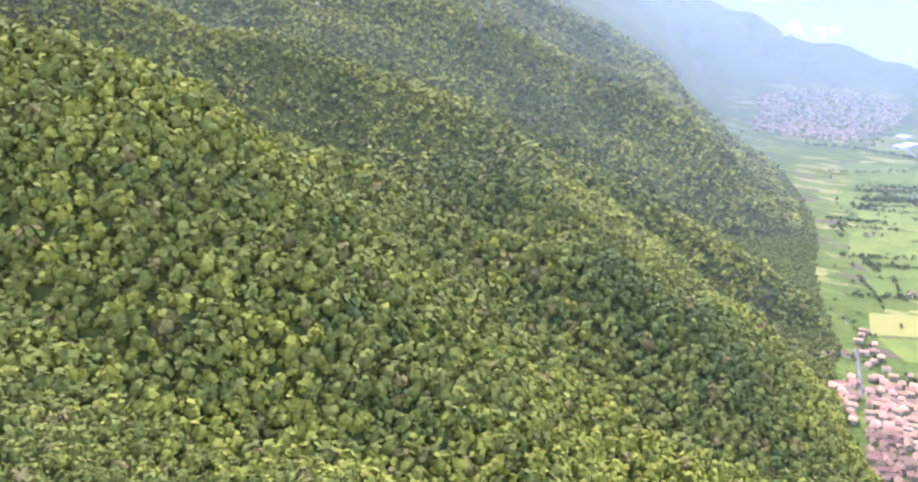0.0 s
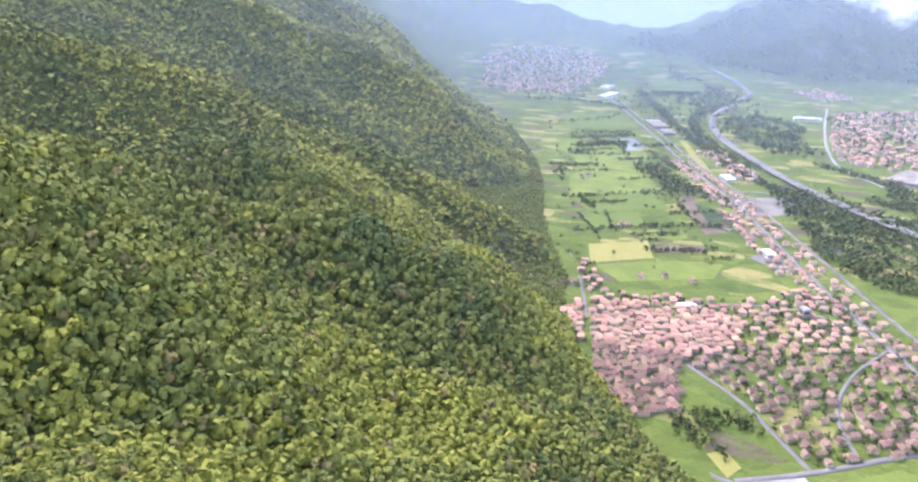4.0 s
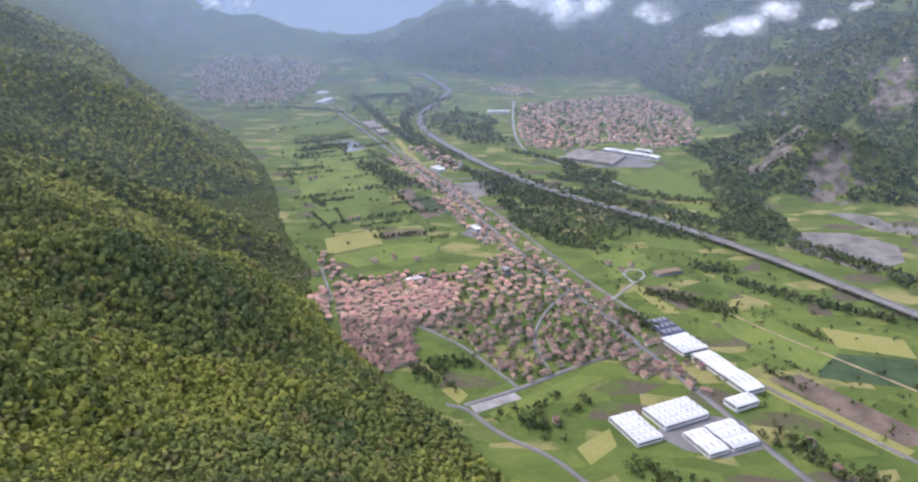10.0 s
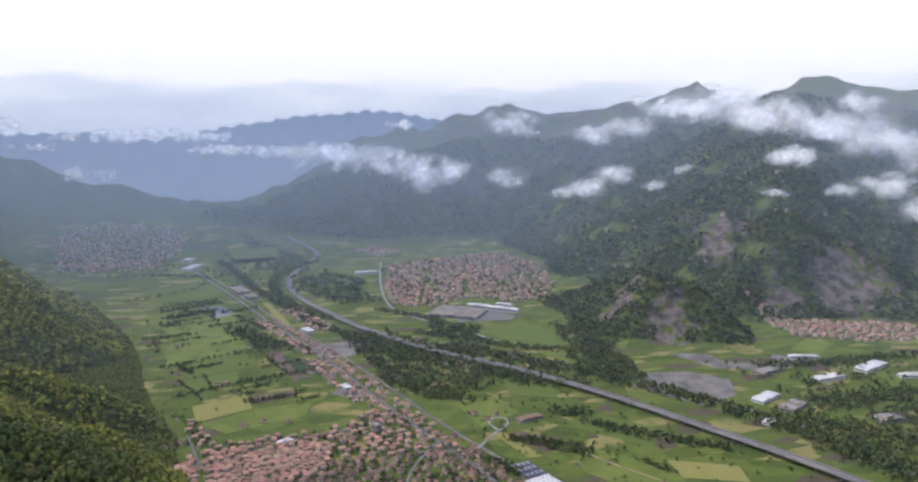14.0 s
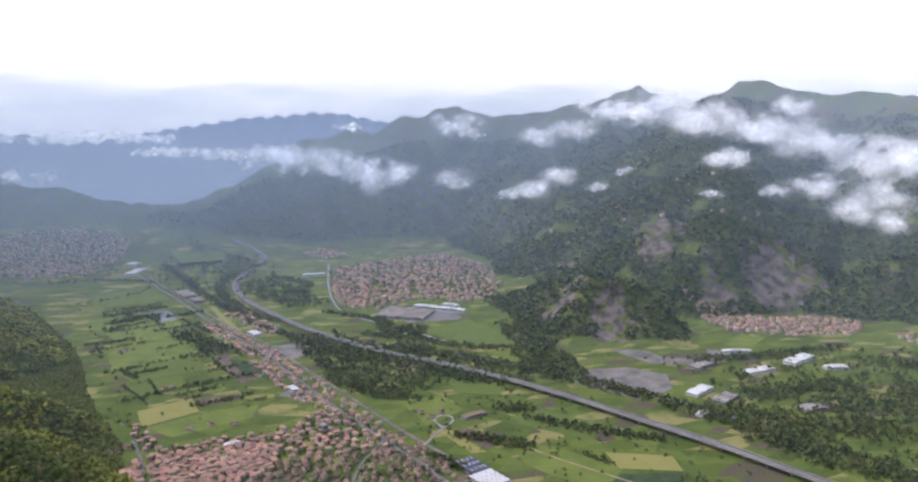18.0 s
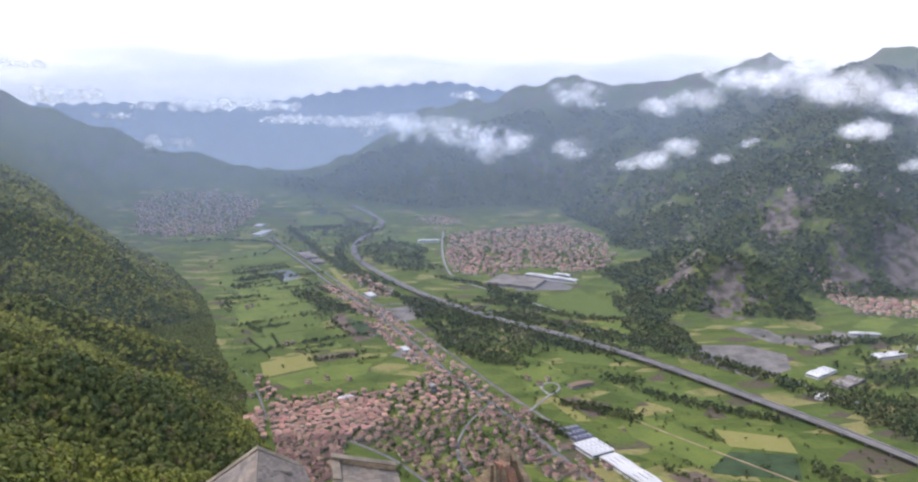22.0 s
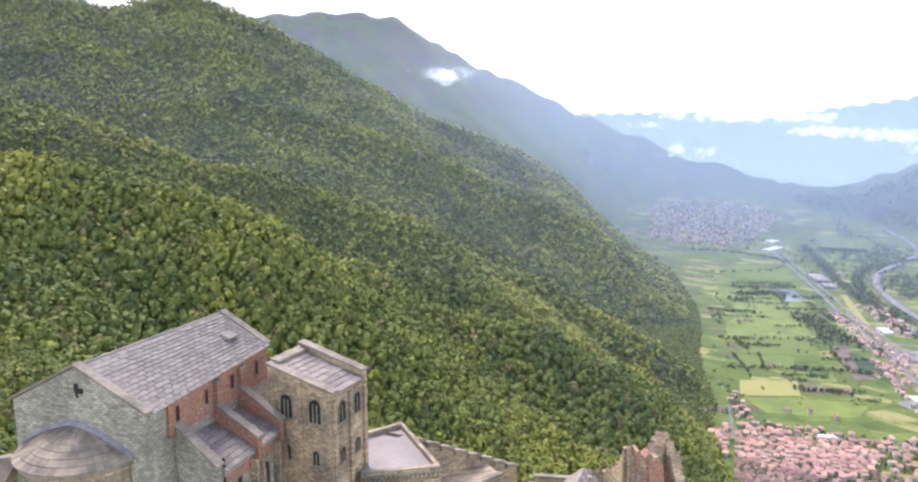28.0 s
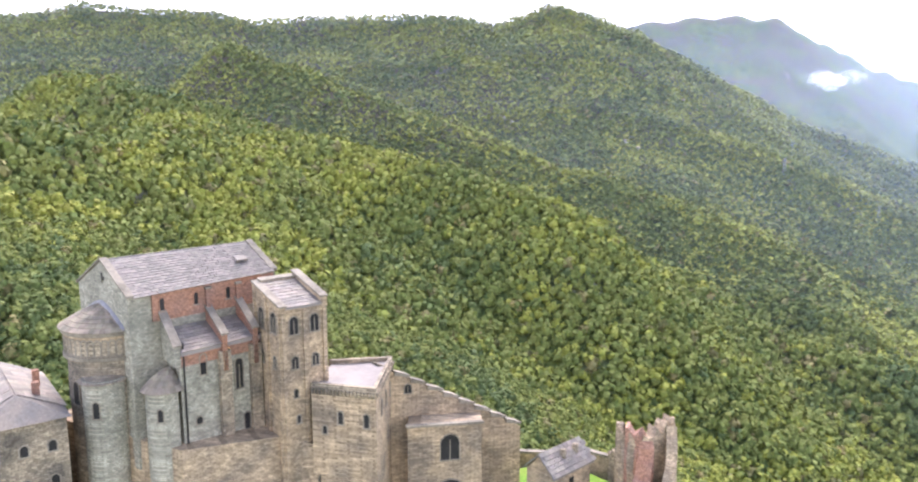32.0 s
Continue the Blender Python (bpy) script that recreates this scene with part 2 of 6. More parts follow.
def plant(name, spots, kinds, mat, label, category):
    """Many crowns as one object: spots are rows of x, y, z, radius, height."""
    spots = np.asarray(spots, float)
    which = rng.integers(0, len(kinds), len(spots))
    turn = rng.uniform(0, 2 * math.pi, len(spots))
    vs, fs, n = [], [], 0
    for k, (v, f) in enumerate(kinds):
        s, a = spots[which == k], turn[which == k]
        if not len(s):
            continue
        c, d = np.cos(a)[:, None], np.sin(a)[:, None]
        x = (v[:, 0] * c - v[:, 1] * d) * s[:, 3:4] + s[:, 0:1]
        y = (v[:, 0] * d + v[:, 1] * c) * s[:, 3:4] + s[:, 1:2]
        z = v[:, 2] * s[:, 4:5] / 2 + s[:, 2:3]
        vs.append(np.stack([x, y, z], -1).reshape(-1, 3))
        fs.append((f[None] + (np.arange(len(s)) * len(v))[:, None, None] + n).reshape(-1, 3))
        n += len(s) * len(v)
    ob = raw(name, np.concatenate(vs), np.concatenate(fs), mat)
    return tagged(ob, label, category, kind="stuff")


# ---- the land: crests of the mountains, and the ground sheet ----
def smooth(a, b, x):
    t = np.clip((x - a) / (b - a), 0, 1)
    return t * t * (3 - 2 * t)


# Each crest: places (x, y, z) along it, and how steeply the land falls from it.
CRESTS = [
    # the hill under the abbey
    ([(-60, -420, 430), (-45, -120, 440), (-30, 20, 490), (-16, 110, 533), (-8, 160, 518), (5, 230, 445), (30, 330, 325), (70, 520, 190), (85, 760, 70), (85, 950, 4)], 0.9),
    ([(-60, -420, 430), (-380, -420, 540), (-700, -100, 600), (-990, 420, 582)], 0.5),
    # the near spur, down to the village
    ([(-1400, 200, 680), (-990, 420, 582), (-850, 560, 560), (-700, 680, 512), (-640, 900, 385), (-500, 1030, 290), (-390, 1230, 150), (-250, 1420, 6)], 0.78),
    # the spurs behind it
    ([(-2100, 700, 790), (-1700, 1000, 620), (-1285, 1364, 455), (-887, 1455, 345), (-735, 1690, 195), (-430, 1720, 60), (-310, 1680, 6)], 0.74),
    ([(-2300, 1500, 820), (-1800, 1800, 650), (-1430, 2043, 505), (-1123, 2337, 345), (-832, 2360, 230), (-655, 2390, 140), (-510, 2330, 6)], 0.74),
    ([(-2239, 2255, 860), (-1850, 2470, 645), (-1564, 2670, 520), (-1323, 2917, 378), (-1163, 3150, 219), (-1100, 3420, 30)], 0.66),
    ([(-1547, 3585, 338), (-1219, 3716, 263), (-1150, 3710, 120)], 0.7),
    # the skyline over the wood
    ([(-3000, -700, 930), (-3090, 192, 945), (-3071, 434, 985), (-2924, 1102, 965), (-2767, 1484, 992), (-2550, 1861, 970), (-2423, 2038, 1022), (-2239, 2255, 940)], 0.6),
    # the high blue range up the valley
    ([(-3000, 3000, 1050), (-2699, 3455, 1120), (-2390, 3684, 1035), (-2130, 3847, 1050), (-1843, 3998, 890), (-1550, 4150, 765), (-1253, 4280, 640), (-957, 4400, 470), (-760, 4500, 290)], 0.66),
    # the mountain across the river
    ([(-600, 4620, 110), (-330, 4720, 210), (0, 4800, 300), (280, 4830, 502), (675, 4818, 587), (1165, 4723, 714), (1410, 4655, 646), (1872, 4489, 714), (2217, 4330, 798), (2500, 4100, 740), (2747, 4010, 850), (3019, 3810, 773), (3375, 3498, 769), (4000, 2600, 850)], 0.62),
    ([(280, 4830, 502), (330, 4400, 290), (380, 4150, 80)], 0.62),
    ([(1165, 4723, 714), (1080, 4200, 380), (1040, 3700, 110)], 0.55),
    ([(2217, 4330, 798), (1750, 3700, 500), (1450, 3250, 260), (1270, 3020, 60)], 0.52),
    ([(2747, 4010, 850), (2020, 3350, 640), (1850, 2950, 485), (1720, 2600, 300), (1610, 2380, 60)], 0.62),
    ([(3375, 3498, 769), (2900, 2800, 600), (2400, 2300, 350), (2150, 2050, 110)], 0.6),
    # the rocky knoll by the quarry
    ([(780, 2560, 60), (900, 2460, 118), (1000, 2345, 148), (1110, 2180, 100), (1160, 1960, 30)], 0.62),
]


# The edge of the level land.
VALLEY = [(330, 600), (230, 800), (140, 930), (90, 969), (56, 1020), (3, 1077), (-63, 1123), (-120, 1208), (-165, 1285), (-225, 1394), (-265, 1495), (-292, 1640),
          (-345, 1780), (-400, 1942), (-462, 2150), (-530, 2392), (-640, 2640), (-835, 3070), (-995, 3340), (-1190, 3560), (-1230, 3800), (-1400, 4200), (-1150, 4600), (-800, 4650),
          (-565, 4465), (-163, 4200), (303, 4000), (600, 4020), (900, 3960), (1000, 3400), (880, 2950), (770, 2700), (760, 2300), (810, 2110), (980, 2060), (1120, 1985),
          (1265, 1950), (1400, 2200), (1740, 2180), (1850, 2050), (2100, 1900), (2400, 1500), (2600, 800), (2400, 0), (1500, -300), (800, -200), (500, 200), (400, 400)]


def off_valley(x, y):
    """Distance outside the edge of the level land; nothing inside it."""
    best, hit = np.full(x.shape, 1e9), np.zeros(x.shape, bool)
    for (ax, ay), (bx, by) in zip(VALLEY, VALLEY[1:] + VALLEY[:1]):
        dx, dy = bx - ax, by - ay
        t = np.clip(((x - ax) * dx + (y - ay) * dy) / (dx * dx + dy * dy), 0, 1)
        best = np.minimum(best, np.hypot(x - ax - t * dx, y - ay - t * dy))
        if dy:
            hit ^= ((ay > y) != (by > y)) & (x < dx * (y - ay) / dy + ax)
    return np.where(hit, 0, best)


def floor_height(x, y):
    """Level land, which climbs beyond the last town."""
    return 0.147 * np.maximum(0, np.hypot(x, y) - 3900)


def wave(x, y, seed):
    """Smooth uneven relief between -1 and 1, as a sum of crossing waves."""
    r = np.random.default_rng(seed)
    out = np.zeros_like(x)
    for k in range(10):
        a, p, q = r.uniform(0, 6.28), r.uniform(0, 6.28), r.uniform(0.6, 1.7)
        out += np.sin((x * math.cos(a) + y * math.sin(a)) * q + p + 0.8 * np.sin((x * math.sin(a) - y * math.cos(a)) * q * 0.6 + k))
    return out / 5.5


def height(x, y):
    x, y = np.asarray(x, float), np.asarray(y, float)
    base = floor_height(x, y)
    top = np.full(x.shape, -1e9)
    wx, wy = x + 32 * wave(x / 210, y / 210, 3), y + 32 * wave(x / 210, y / 210, 4)
    near = smooth(150, 500, np.hypot(x, y - 100))
    wx, wy = x + (wx - x) * near, y + (wy - y) * near
    for line, fall in CRESTS:
        for (ax, ay, az), (bx, by, bz) in zip(line, line[1:]):
            dx, dy = bx - ax, by - ay
            t = np.clip(((wx - ax) * dx + (wy - ay) * dy) / (dx * dx + dy * dy), 0, 1)
            d = np.hypot(wx - ax - t * dx, wy - ay - t * dy)
            h = az + t * (bz - az) - fall * (np.sqrt(d * d + 900) - 30)
            top = np.maximum(top, h)
    rise = smooth(5, 90, top - base)
    top = top + rise * near * (20 * wave(x / 95, y / 95, 5) + 11 * wave(x / 38, y / 38, 6) + 3 * wave(x / 15, y / 15, 8))
    top = top + rise * smooth(3300, 4200, np.hypot(x, y)) * 26 * wave(x / 70, y / 70, 15)
    over = smooth(250, 800, x) * smooth(2000, 2600, y)
    top = top + rise * over * (62 * (0.45 - np.abs(wave(x / 130, y / 130, 41))) + 26 * (0.45 - np.abs(wave(x / 50, y / 50, 42))))
    out = off_valley(x + 12 * wave(x / 60, y / 60, 9), y)
    gentle = 0.3 + 0.5 * smooth(0, 330, out * (1 + 0.35 * wave(x / 110, y / 110, 43)))
    slope = np.where(y < 1300, 1.15, 0.85 + (gentle - 0.85) * smooth(1600, 2000, y))
    top = np.minimum(top, base - 5 + slope * out)
    gap = top - base
    return base + np.where(gap > 16, gap, np.where(gap < -16, 0, (gap + 16) ** 2 / 64))


def land_sheet():
    inner = np.arange(-100, 66.01, 0.42)
    outer = np.arange(69, 257, 4.0)
    bearing = np.radians(np.concatenate([inner, outer]))
    radius = np.concatenate([[0], np.geomspace(12, 4850, 300), [8000, 30000]])
    a, r = np.meshgrid(bearing, radius, indexing="ij")
    x, y = np.sin(a) * r, 100 + np.cos(a) * r
    z = height(x, y)
    z[:, -2:] = 200
    n, m = a.shape
    idx = np.arange(n * m).reshape(n, m)
    nxt = np.roll(idx, -1, axis=0)
    faces = np.stack([idx[:, :-1], nxt[:, :-1], nxt[:, 1:], idx[:, 1:]], -1).reshape(-1, 4)[:, ::-1]
    return raw("ground", np.stack([x, y, z], -1).reshape(-1, 3), faces, GROUND, smooth=True)


# Bare rock on the slopes: place and radius.
ROCKS = [(1485, 2690, 105), (1428, 2605, 75), (1515, 2320, 80), (1770, 2345, 140), (1690, 2290, 85), (920, 2290, 75), (1025, 2150, 85), (985, 2370, 55)]


def ground_material():
    """Forest floor and rock on the slopes, meadow plots on the level land."""
    m = bpy.data.materials.new("ground")
    m.use_nodes = True
    n, l = m.node_tree.nodes, m.node_tree.links
    b = n["Principled BSDF"]
    b.inputs["Roughness"].default_value = 0.95
    b.inputs["Specular IOR Level"].default_value = 0.1
    geo, sep = n.new("ShaderNodeNewGeometry"), n.new("ShaderNodeSeparateXYZ")
    l.new(geo.outputs["Position"], sep.inputs[0])
    def noise_tex(s, d=4):
        t = n.new("ShaderNodeTexNoise")
        t.inputs["Scale"].default_value, t.inputs["Detail"].default_value = s, d
        l.new(geo.outputs["Position"], t.inputs["Vector"])
        return t
    def ramp(src, lo, hi):
        r = n.new("ShaderNodeMapRange")
        r.inputs[1].default_value, r.inputs[2].default_value = lo, hi
        l.new(src, r.inputs[0])
        return r.outputs[0]
    def mix(f, a, c):
        x = n.new("ShaderNodeMix")
        x.data_type = "RGBA"
        for i, v in ((0, f), (6, a), (7, c)):
            if isinstance(v, tuple):
                x.inputs[i].default_value = (*v, 1)
            else:
                l.new(v, x.inputs[i])
        return x.outputs[2]
    turn = n.new("ShaderNodeMapping")
    turn.inputs["Rotation"].default_value = (0, 0, 0.35)
    turn.inputs["Scale"].default_value = (1 / 70, 1 / 34, 0.0)
    l.new(geo.outputs["Position"], turn.inputs["Vector"])
    cells = n.new("ShaderNodeTexVoronoi")
    cells.inputs["Scale"].default_value = 1.0
    l.new(turn.outputs[0], cells.inputs["Vector"])
    shade = n.new("ShaderNodeSeparateColor")
    l.new(cells.outputs["Color"], shade.inputs[0])
    meadow = mix(shade.outputs[0], (0.076, 0.112, 0.028), (0.147, 0.188, 0.046))
    meadow = mix(ramp(shade.outputs[1], 0.8, 0.84), meadow, (0.27, 0.25, 0.1))
    meadow = mix(ramp(shade.outputs[2], 0.9, 0.92), meadow, (0.12, 0.10, 0.075))
    meadow = mix(ramp(noise_tex(0.02).outputs[0], 0.45, 0.7), meadow, (0.1, 0.145, 0.036))
    wood = mix(ramp(noise_tex(0.006).outputs[0], 0.4, 0.62), (0.1, 0.13, 0.04), (0.15, 0.172, 0.045))
    wood = mix(ramp(noise_tex(0.06, 6).outputs[0], 0.42, 0.6), wood, (0.075, 0.1, 0.033))
    wood = mix(ramp(noise_tex(0.009, 5).outputs[0], 0.52, 0.62), wood, (0.115, 0.145, 0.045))
    heath = n.new("ShaderNodeMath")
    heath.operation = "MULTIPLY"
    l.new(ramp(sep.outputs[2], 420, 640), heath.inputs[0])
    l.new(ramp(noise_tex(0.007, 6).outputs[0], 0.4, 0.6), heath.inputs[1])
    wood = mix(heath.outputs[0], wood, (0.12, 0.1, 0.065))
    col = mix(ramp(sep.outputs[2], 8, 14), meadow, wood)
    # level land that climbs up the valley stays meadow
    tilt = n.new("ShaderNodeSeparateXYZ")
    l.new(geo.outputs["True Normal"], tilt.inputs[0])
    rocky = n.new("ShaderNodeMath")
    rocky.operation = "MULTIPLY"
    l.new(ramp(tilt.outputs[2], 0.76, 0.68), rocky.inputs[0])
    l.new(ramp(noise_tex(0.012, 6).outputs[0], 0.53, 0.6), rocky.inputs[1])
    stone = mix(ramp(noise_tex(0.03, 6).outputs[0], 0.4, 0.6), (0.2, 0.17, 0.155), (0.085, 0.08, 0.065))
    col = mix(rocky.outputs[0], col, stone)
    for cx, cy, cr in ROCKS:
        gap = n.new("ShaderNodeVectorMath")
        gap.operation = "DISTANCE"
        gap.inputs[1].default_value = (cx, cy, 0)
        flat = n.new("ShaderNodeCombineXYZ")
        l.new(sep.outputs[0], flat.inputs[0])
        l.new(sep.outputs[1], flat.inputs[1])
        l.new(flat.outputs[0], gap.inputs[0])
        edge = n.new("ShaderNodeMath")
        edge.operation = "MULTIPLY_ADD"
        edge.inputs[1].default_value = cr * 5.0
        l.new(noise_tex(0.025, 5).outputs[0], edge.inputs[0])
        l.new(gap.outputs["Value"], edge.inputs[2])
        col = mix(ramp(edge.outputs[0], cr * 3.5, cr * 3.25), col, stone)
    level = ramp(tilt.outputs[2], 0.975, 0.985)
    far = n.new("ShaderNodeMath")
    far.operation = "MULTIPLY"
    l.new(level, far.inputs[0])
    l.new(ramp(sep.outputs[1], 3600, 3700), far.inputs[1])
    col = mix(far.outputs[0], col, meadow)
    l.new(col, b.inputs["Base Color"])
    bp = n.new("ShaderNodeBump")
    bp.inputs["Strength"].default_value, bp.inputs["Distance"].default_value = 1.0, 5.0
    l.new(noise_tex(0.09, 5).outputs[0], bp.inputs["Height"])
    l.new(bp.outputs[0], b.inputs["Normal"])
    return m


GROUND = ground_material()
LEAF = material("leaves", (0.16, 0.19, 0.05), rough=0.9, spread=0.15, scale=0.5, scale2=0.02, island=0.15, second=(0.19, 0.21, 0.054))
LEAF_BRIGHT = material("young_leaves", (0.275, 0.285, 0.055), rough=0.9, spread=0.15, scale=0.5, scale2=0.02, island=0.15, second=(0.23, 0.25, 0.055))
LEAF_DEEP = material("shaded_leaves", (0.1, 0.135, 0.048), rough=0.85, spread=0.15, scale=0.5, scale2=0.02, island=0.16, second=(0.125, 0.155, 0.042))
LEAF_OLIVE = material("budding_leaves", (0.23, 0.2, 0.075), rough=0.9, spread=0.2, scale=0.5, scale2=0.02, island=0.2, second=(0.16, 0.155, 0.06))
SPECIES = ((LEAF, "mid-green"), (LEAF_BRIGHT, "bright yellow-green"), (LEAF_DEEP, "deep green"), (LEAF_OLIVE, "olive-brown budding"))
LEAF_DARK = material("dark_leaves", (0.075, 0.105, 0.036), rough=0.75, spread=0.4, scale=0.3, scale2=0.012, island=0.34, second=(0.11, 0.125, 0.04))

tagged(land_sheet(), "wooded mountain slopes and meadow valley floor", "ground", kind="structure")

# ---- woods ----
NEAR_KINDS = [crown_kind(8, 66, 0.26) for _ in range(6)]
MID_KINDS = [crown_kind(6, 26, 0.4) for _ in range(6)]
FAR_KINDS = [crown_kind(4, 8, 0.6, False) for _ in range(6)]
VALLEY_KINDS = [crown_kind(5, 12, 0.55, False) for _ in range(6)]


def wooded(x, y):
    """How far a place lies above the level land."""
    return height(x, y) - floor_height(x, y)


def scatter(r0, r1, step, grow, a0=-102, a1=66):
    """Places in a ring between two distances from the abbey, spaced wider with distance."""
    out, r = [], r0
    while r < r1:
        s = step * (1 + grow * (r - r0) / r0)
        n = int(math.radians(a1 - a0) * r / s)
        a = np.radians(a0 + (np.arange(n) + rng.uniform(0, 1, n)) * (a1 - a0) / n)
        q = r + rng.uniform(-0.5, 0.5, n) * s
        out.append(np.stack([np.sin(a) * q, 100 + np.cos(a) * q], -1))
        r += s * 0.92
    return np.concatenate(out)


def wood(name, r0, r1, step, grow, kinds, species, size, a0=-102, a1=66, young=0.0):
    """A ring of mixed wood, one mesh for each kind of tree, which stand in drifts."""
    p = scatter(r0, r1, step, grow, a0, a1)
    h = wooded(p[:, 0], p[:, 1])
    p = p[(h > 7) & ~clearing(p[:, 0], p[:, 1])]
    z = height(p[:, 0], p[:, 1])
    d = np.hypot(p[:, 0], p[:, 1] - 100)
    r = size * (1 + grow * (d - r0) / r0) * rng.uniform(0.68, 1.25, len(p))
    tall = r * rng.uniform(1.6, 2.3, len(p))
    drift = 0.8 * wave(p[:, 0] / 80, p[:, 1] / 80, 21) + 0.45 * wave(p[:, 0] / 26, p[:, 1] / 26, 22) + rng.normal(size=len(p)) * 0.27 + young
    which = np.where(drift > 0.42, 1, np.where(drift < -0.38, 2, 0))
    which = np.where(rng.uniform(0, 1, len(p)) < 0.05, 3, which)
    spots = np.stack([p[:, 0], p[:, 1], z - tall * 0.12, r, tall], -1)
    if len(species) == 1:
        which[:] = 0
    for k, (mat, tone) in enumerate(species):
        if (which == k).any():
            plant(name, spots[which == k], kinds, mat, f"dense {tone} broadleaf wood on the mountain slope", "forest")


def clearing(x, y):
    """The abbey's own ground stays open."""
    bare = (np.abs(x + 12) < 42) & (y > 55) & (y < 260)
    for cx, cy, cr in ROCKS:
        bare |= np.hypot(x - cx, y - cy) < cr * (0.75 + 0.5 * wave(x / 14, y / 14, 12))
    # glades, and thin growth towards the bare tops, across the river
    over = smooth(100, 500, x) * smooth(1700, 2100, y)
    bare |= over * (wave(x / 48, y / 48, 31) + 0.6 * wave(x / 20, y / 20, 32) + 0.8 * smooth(430, 700, height(x, y))) > 0.72
    return bare


FAR_SPECIES = ((material("far_leaves", (0.06, 0.088, 0.032), rough=0.85, spread=0.25, scale=0.2, scale2=0.012, island=0.3, second=(0.105, 0.125, 0.042)), "dark green"),)
wood("forest", 60, 640, 6.6, 0.0, NEAR_KINDS, SPECIES, 5.7, -102, 40, 0.0)
wood("forest", 640, 1500, 8.2, 0.22, MID_KINDS, SPECIES, 6.8, -102, 20, 0.22)
wood("forest", 1500, 3100, 10.5, 0.3, FAR_KINDS, SPECIES, 7.2, -100, 0, 0.42)
wood("forest", 1500, 3400, 12, 0.3, FAR_KINDS, FAR_SPECIES, 7.6, 0, 66)
wood("forest", 3400, 4500, 17, 0.2, FAR_KINDS, FAR_SPECIES, 10.0, -9, 46)


# ---- the valley floor ----
ROOF_RED = material("clay_tiles", (0.24, 0.15, 0.12), rough=0.85, spread=0.25, scale=0.8, scale2=0.15, objrand=0.35, second=(0.21, 0.145, 0.12), bump=0.05)
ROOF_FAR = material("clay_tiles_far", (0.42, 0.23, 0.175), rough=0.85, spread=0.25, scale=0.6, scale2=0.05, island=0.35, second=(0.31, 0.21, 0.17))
PLASTER = material("plaster", (0.52, 0.45, 0.36), rough=0.9, spread=0.1, scale=0.6, scale2=0.1, objrand=0.25, second=(0.5, 0.43, 0.36))
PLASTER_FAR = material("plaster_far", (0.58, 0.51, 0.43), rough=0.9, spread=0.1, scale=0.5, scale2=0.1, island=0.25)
ASPHALT = material("asphalt", (0.17, 0.165, 0.17), rough=0.9, spread=0.12, scale=0.5, scale2=0.03, second=(0.22, 0.21, 0.21))
CONCRETE = material("concrete", (0.38, 0.37, 0.36), rough=0.9, spread=0.1, scale=0.4, scale2=0.05)
WHITE_ROOF = material("white_metal_roof", (0.72, 0.73, 0.75), rough=0.55, spread=0.06, scale=0.2, scale2=0.05, second=(0.62, 0.64, 0.66))
GREY_ROOF = material("grey_sheet_roof", (0.30, 0.27, 0.25), rough=0.8, spread=0.1, scale=0.2, scale2=0.05)
SOLAR = material("solar_panel", (0.12, 0.13, 0.19), rough=0.3, spread=0.1, scale=0.3, scale2=0.1)
WATER = material("water", (0.30, 0.33, 0.34), rough=0.12, spread=0.05, scale=0.05, scale2=0.01)
GRAVEL = material("gravel", (0.24, 0.225, 0.21), rough=0.95, spread=0.2, scale=0.12, scale2=0.02, second=(0.13, 0.125, 0.12))
FIELD = {
    "green": material("meadow_green", (0.12, 0.165, 0.038), rough=0.95, spread=0.14, scale=0.25, scale2=0.02, second=(0.11, 0.155, 0.035)),
    "bright": material("meadow_bright", (0.165, 0.212, 0.045), rough=0.95, spread=0.12, scale=0.25, scale2=0.02, second=(0.12, 0.165, 0.038)),
    "yellow": material("hay_field", (0.275, 0.26, 0.09), rough=0.95, spread=0.12, scale=0.25, scale2=0.03, second=(0.25, 0.25, 0.075)),
    "brown": material("ploughed_soil", (0.19, 0.145, 0.115), rough=0.95, spread=0.15, scale=0.25, scale2=0.03),
    "sand": material("dry_field", (0.42, 0.33, 0.2), rough=0.95, spread=0.1, scale=0.2, scale2=0.03),
    "dark": material("crop_green", (0.06, 0.10, 0.045), rough=0.95, spread=0.12, scale=0.3, scale2=0.03),
}


def inside(poly, x, y):
    hit, n = False, len(poly)
    for i in range(n):
        (x0, y0), (x1, y1) = poly[i], poly[i - 1]
        if (y0 > y) != (y1 > y) and x < (x1 - x0) * (y - y0) / (y1 - y0) + x0:
            hit = not hit
    return hit


def level_at(x, y):
    return float(floor_height(np.array(x, float), np.array(y, float)))


def line_points(pts, step):
    """Even places along a smoothed line through pts, with headings."""
    p = np.array(pts, float)
    if len(p) > 2:
        for _ in range(3):
            q = [p[0]]
            for a, b in zip(p, p[1:]):
                q += [0.75 * a + 0.25 * b, 0.25 * a + 0.75 * b]
            q.append(p[-1])
            p = np.array(q)
    d = np.r_[0, np.cumsum(np.hypot(*np.diff(p, axis=0)[:, :2].T))]
    s = np.arange(0, d[-1] + step / 2, step)
    return np.stack([np.interp(s, d, p[:, k]) for k in range(p.shape[1])], 1)


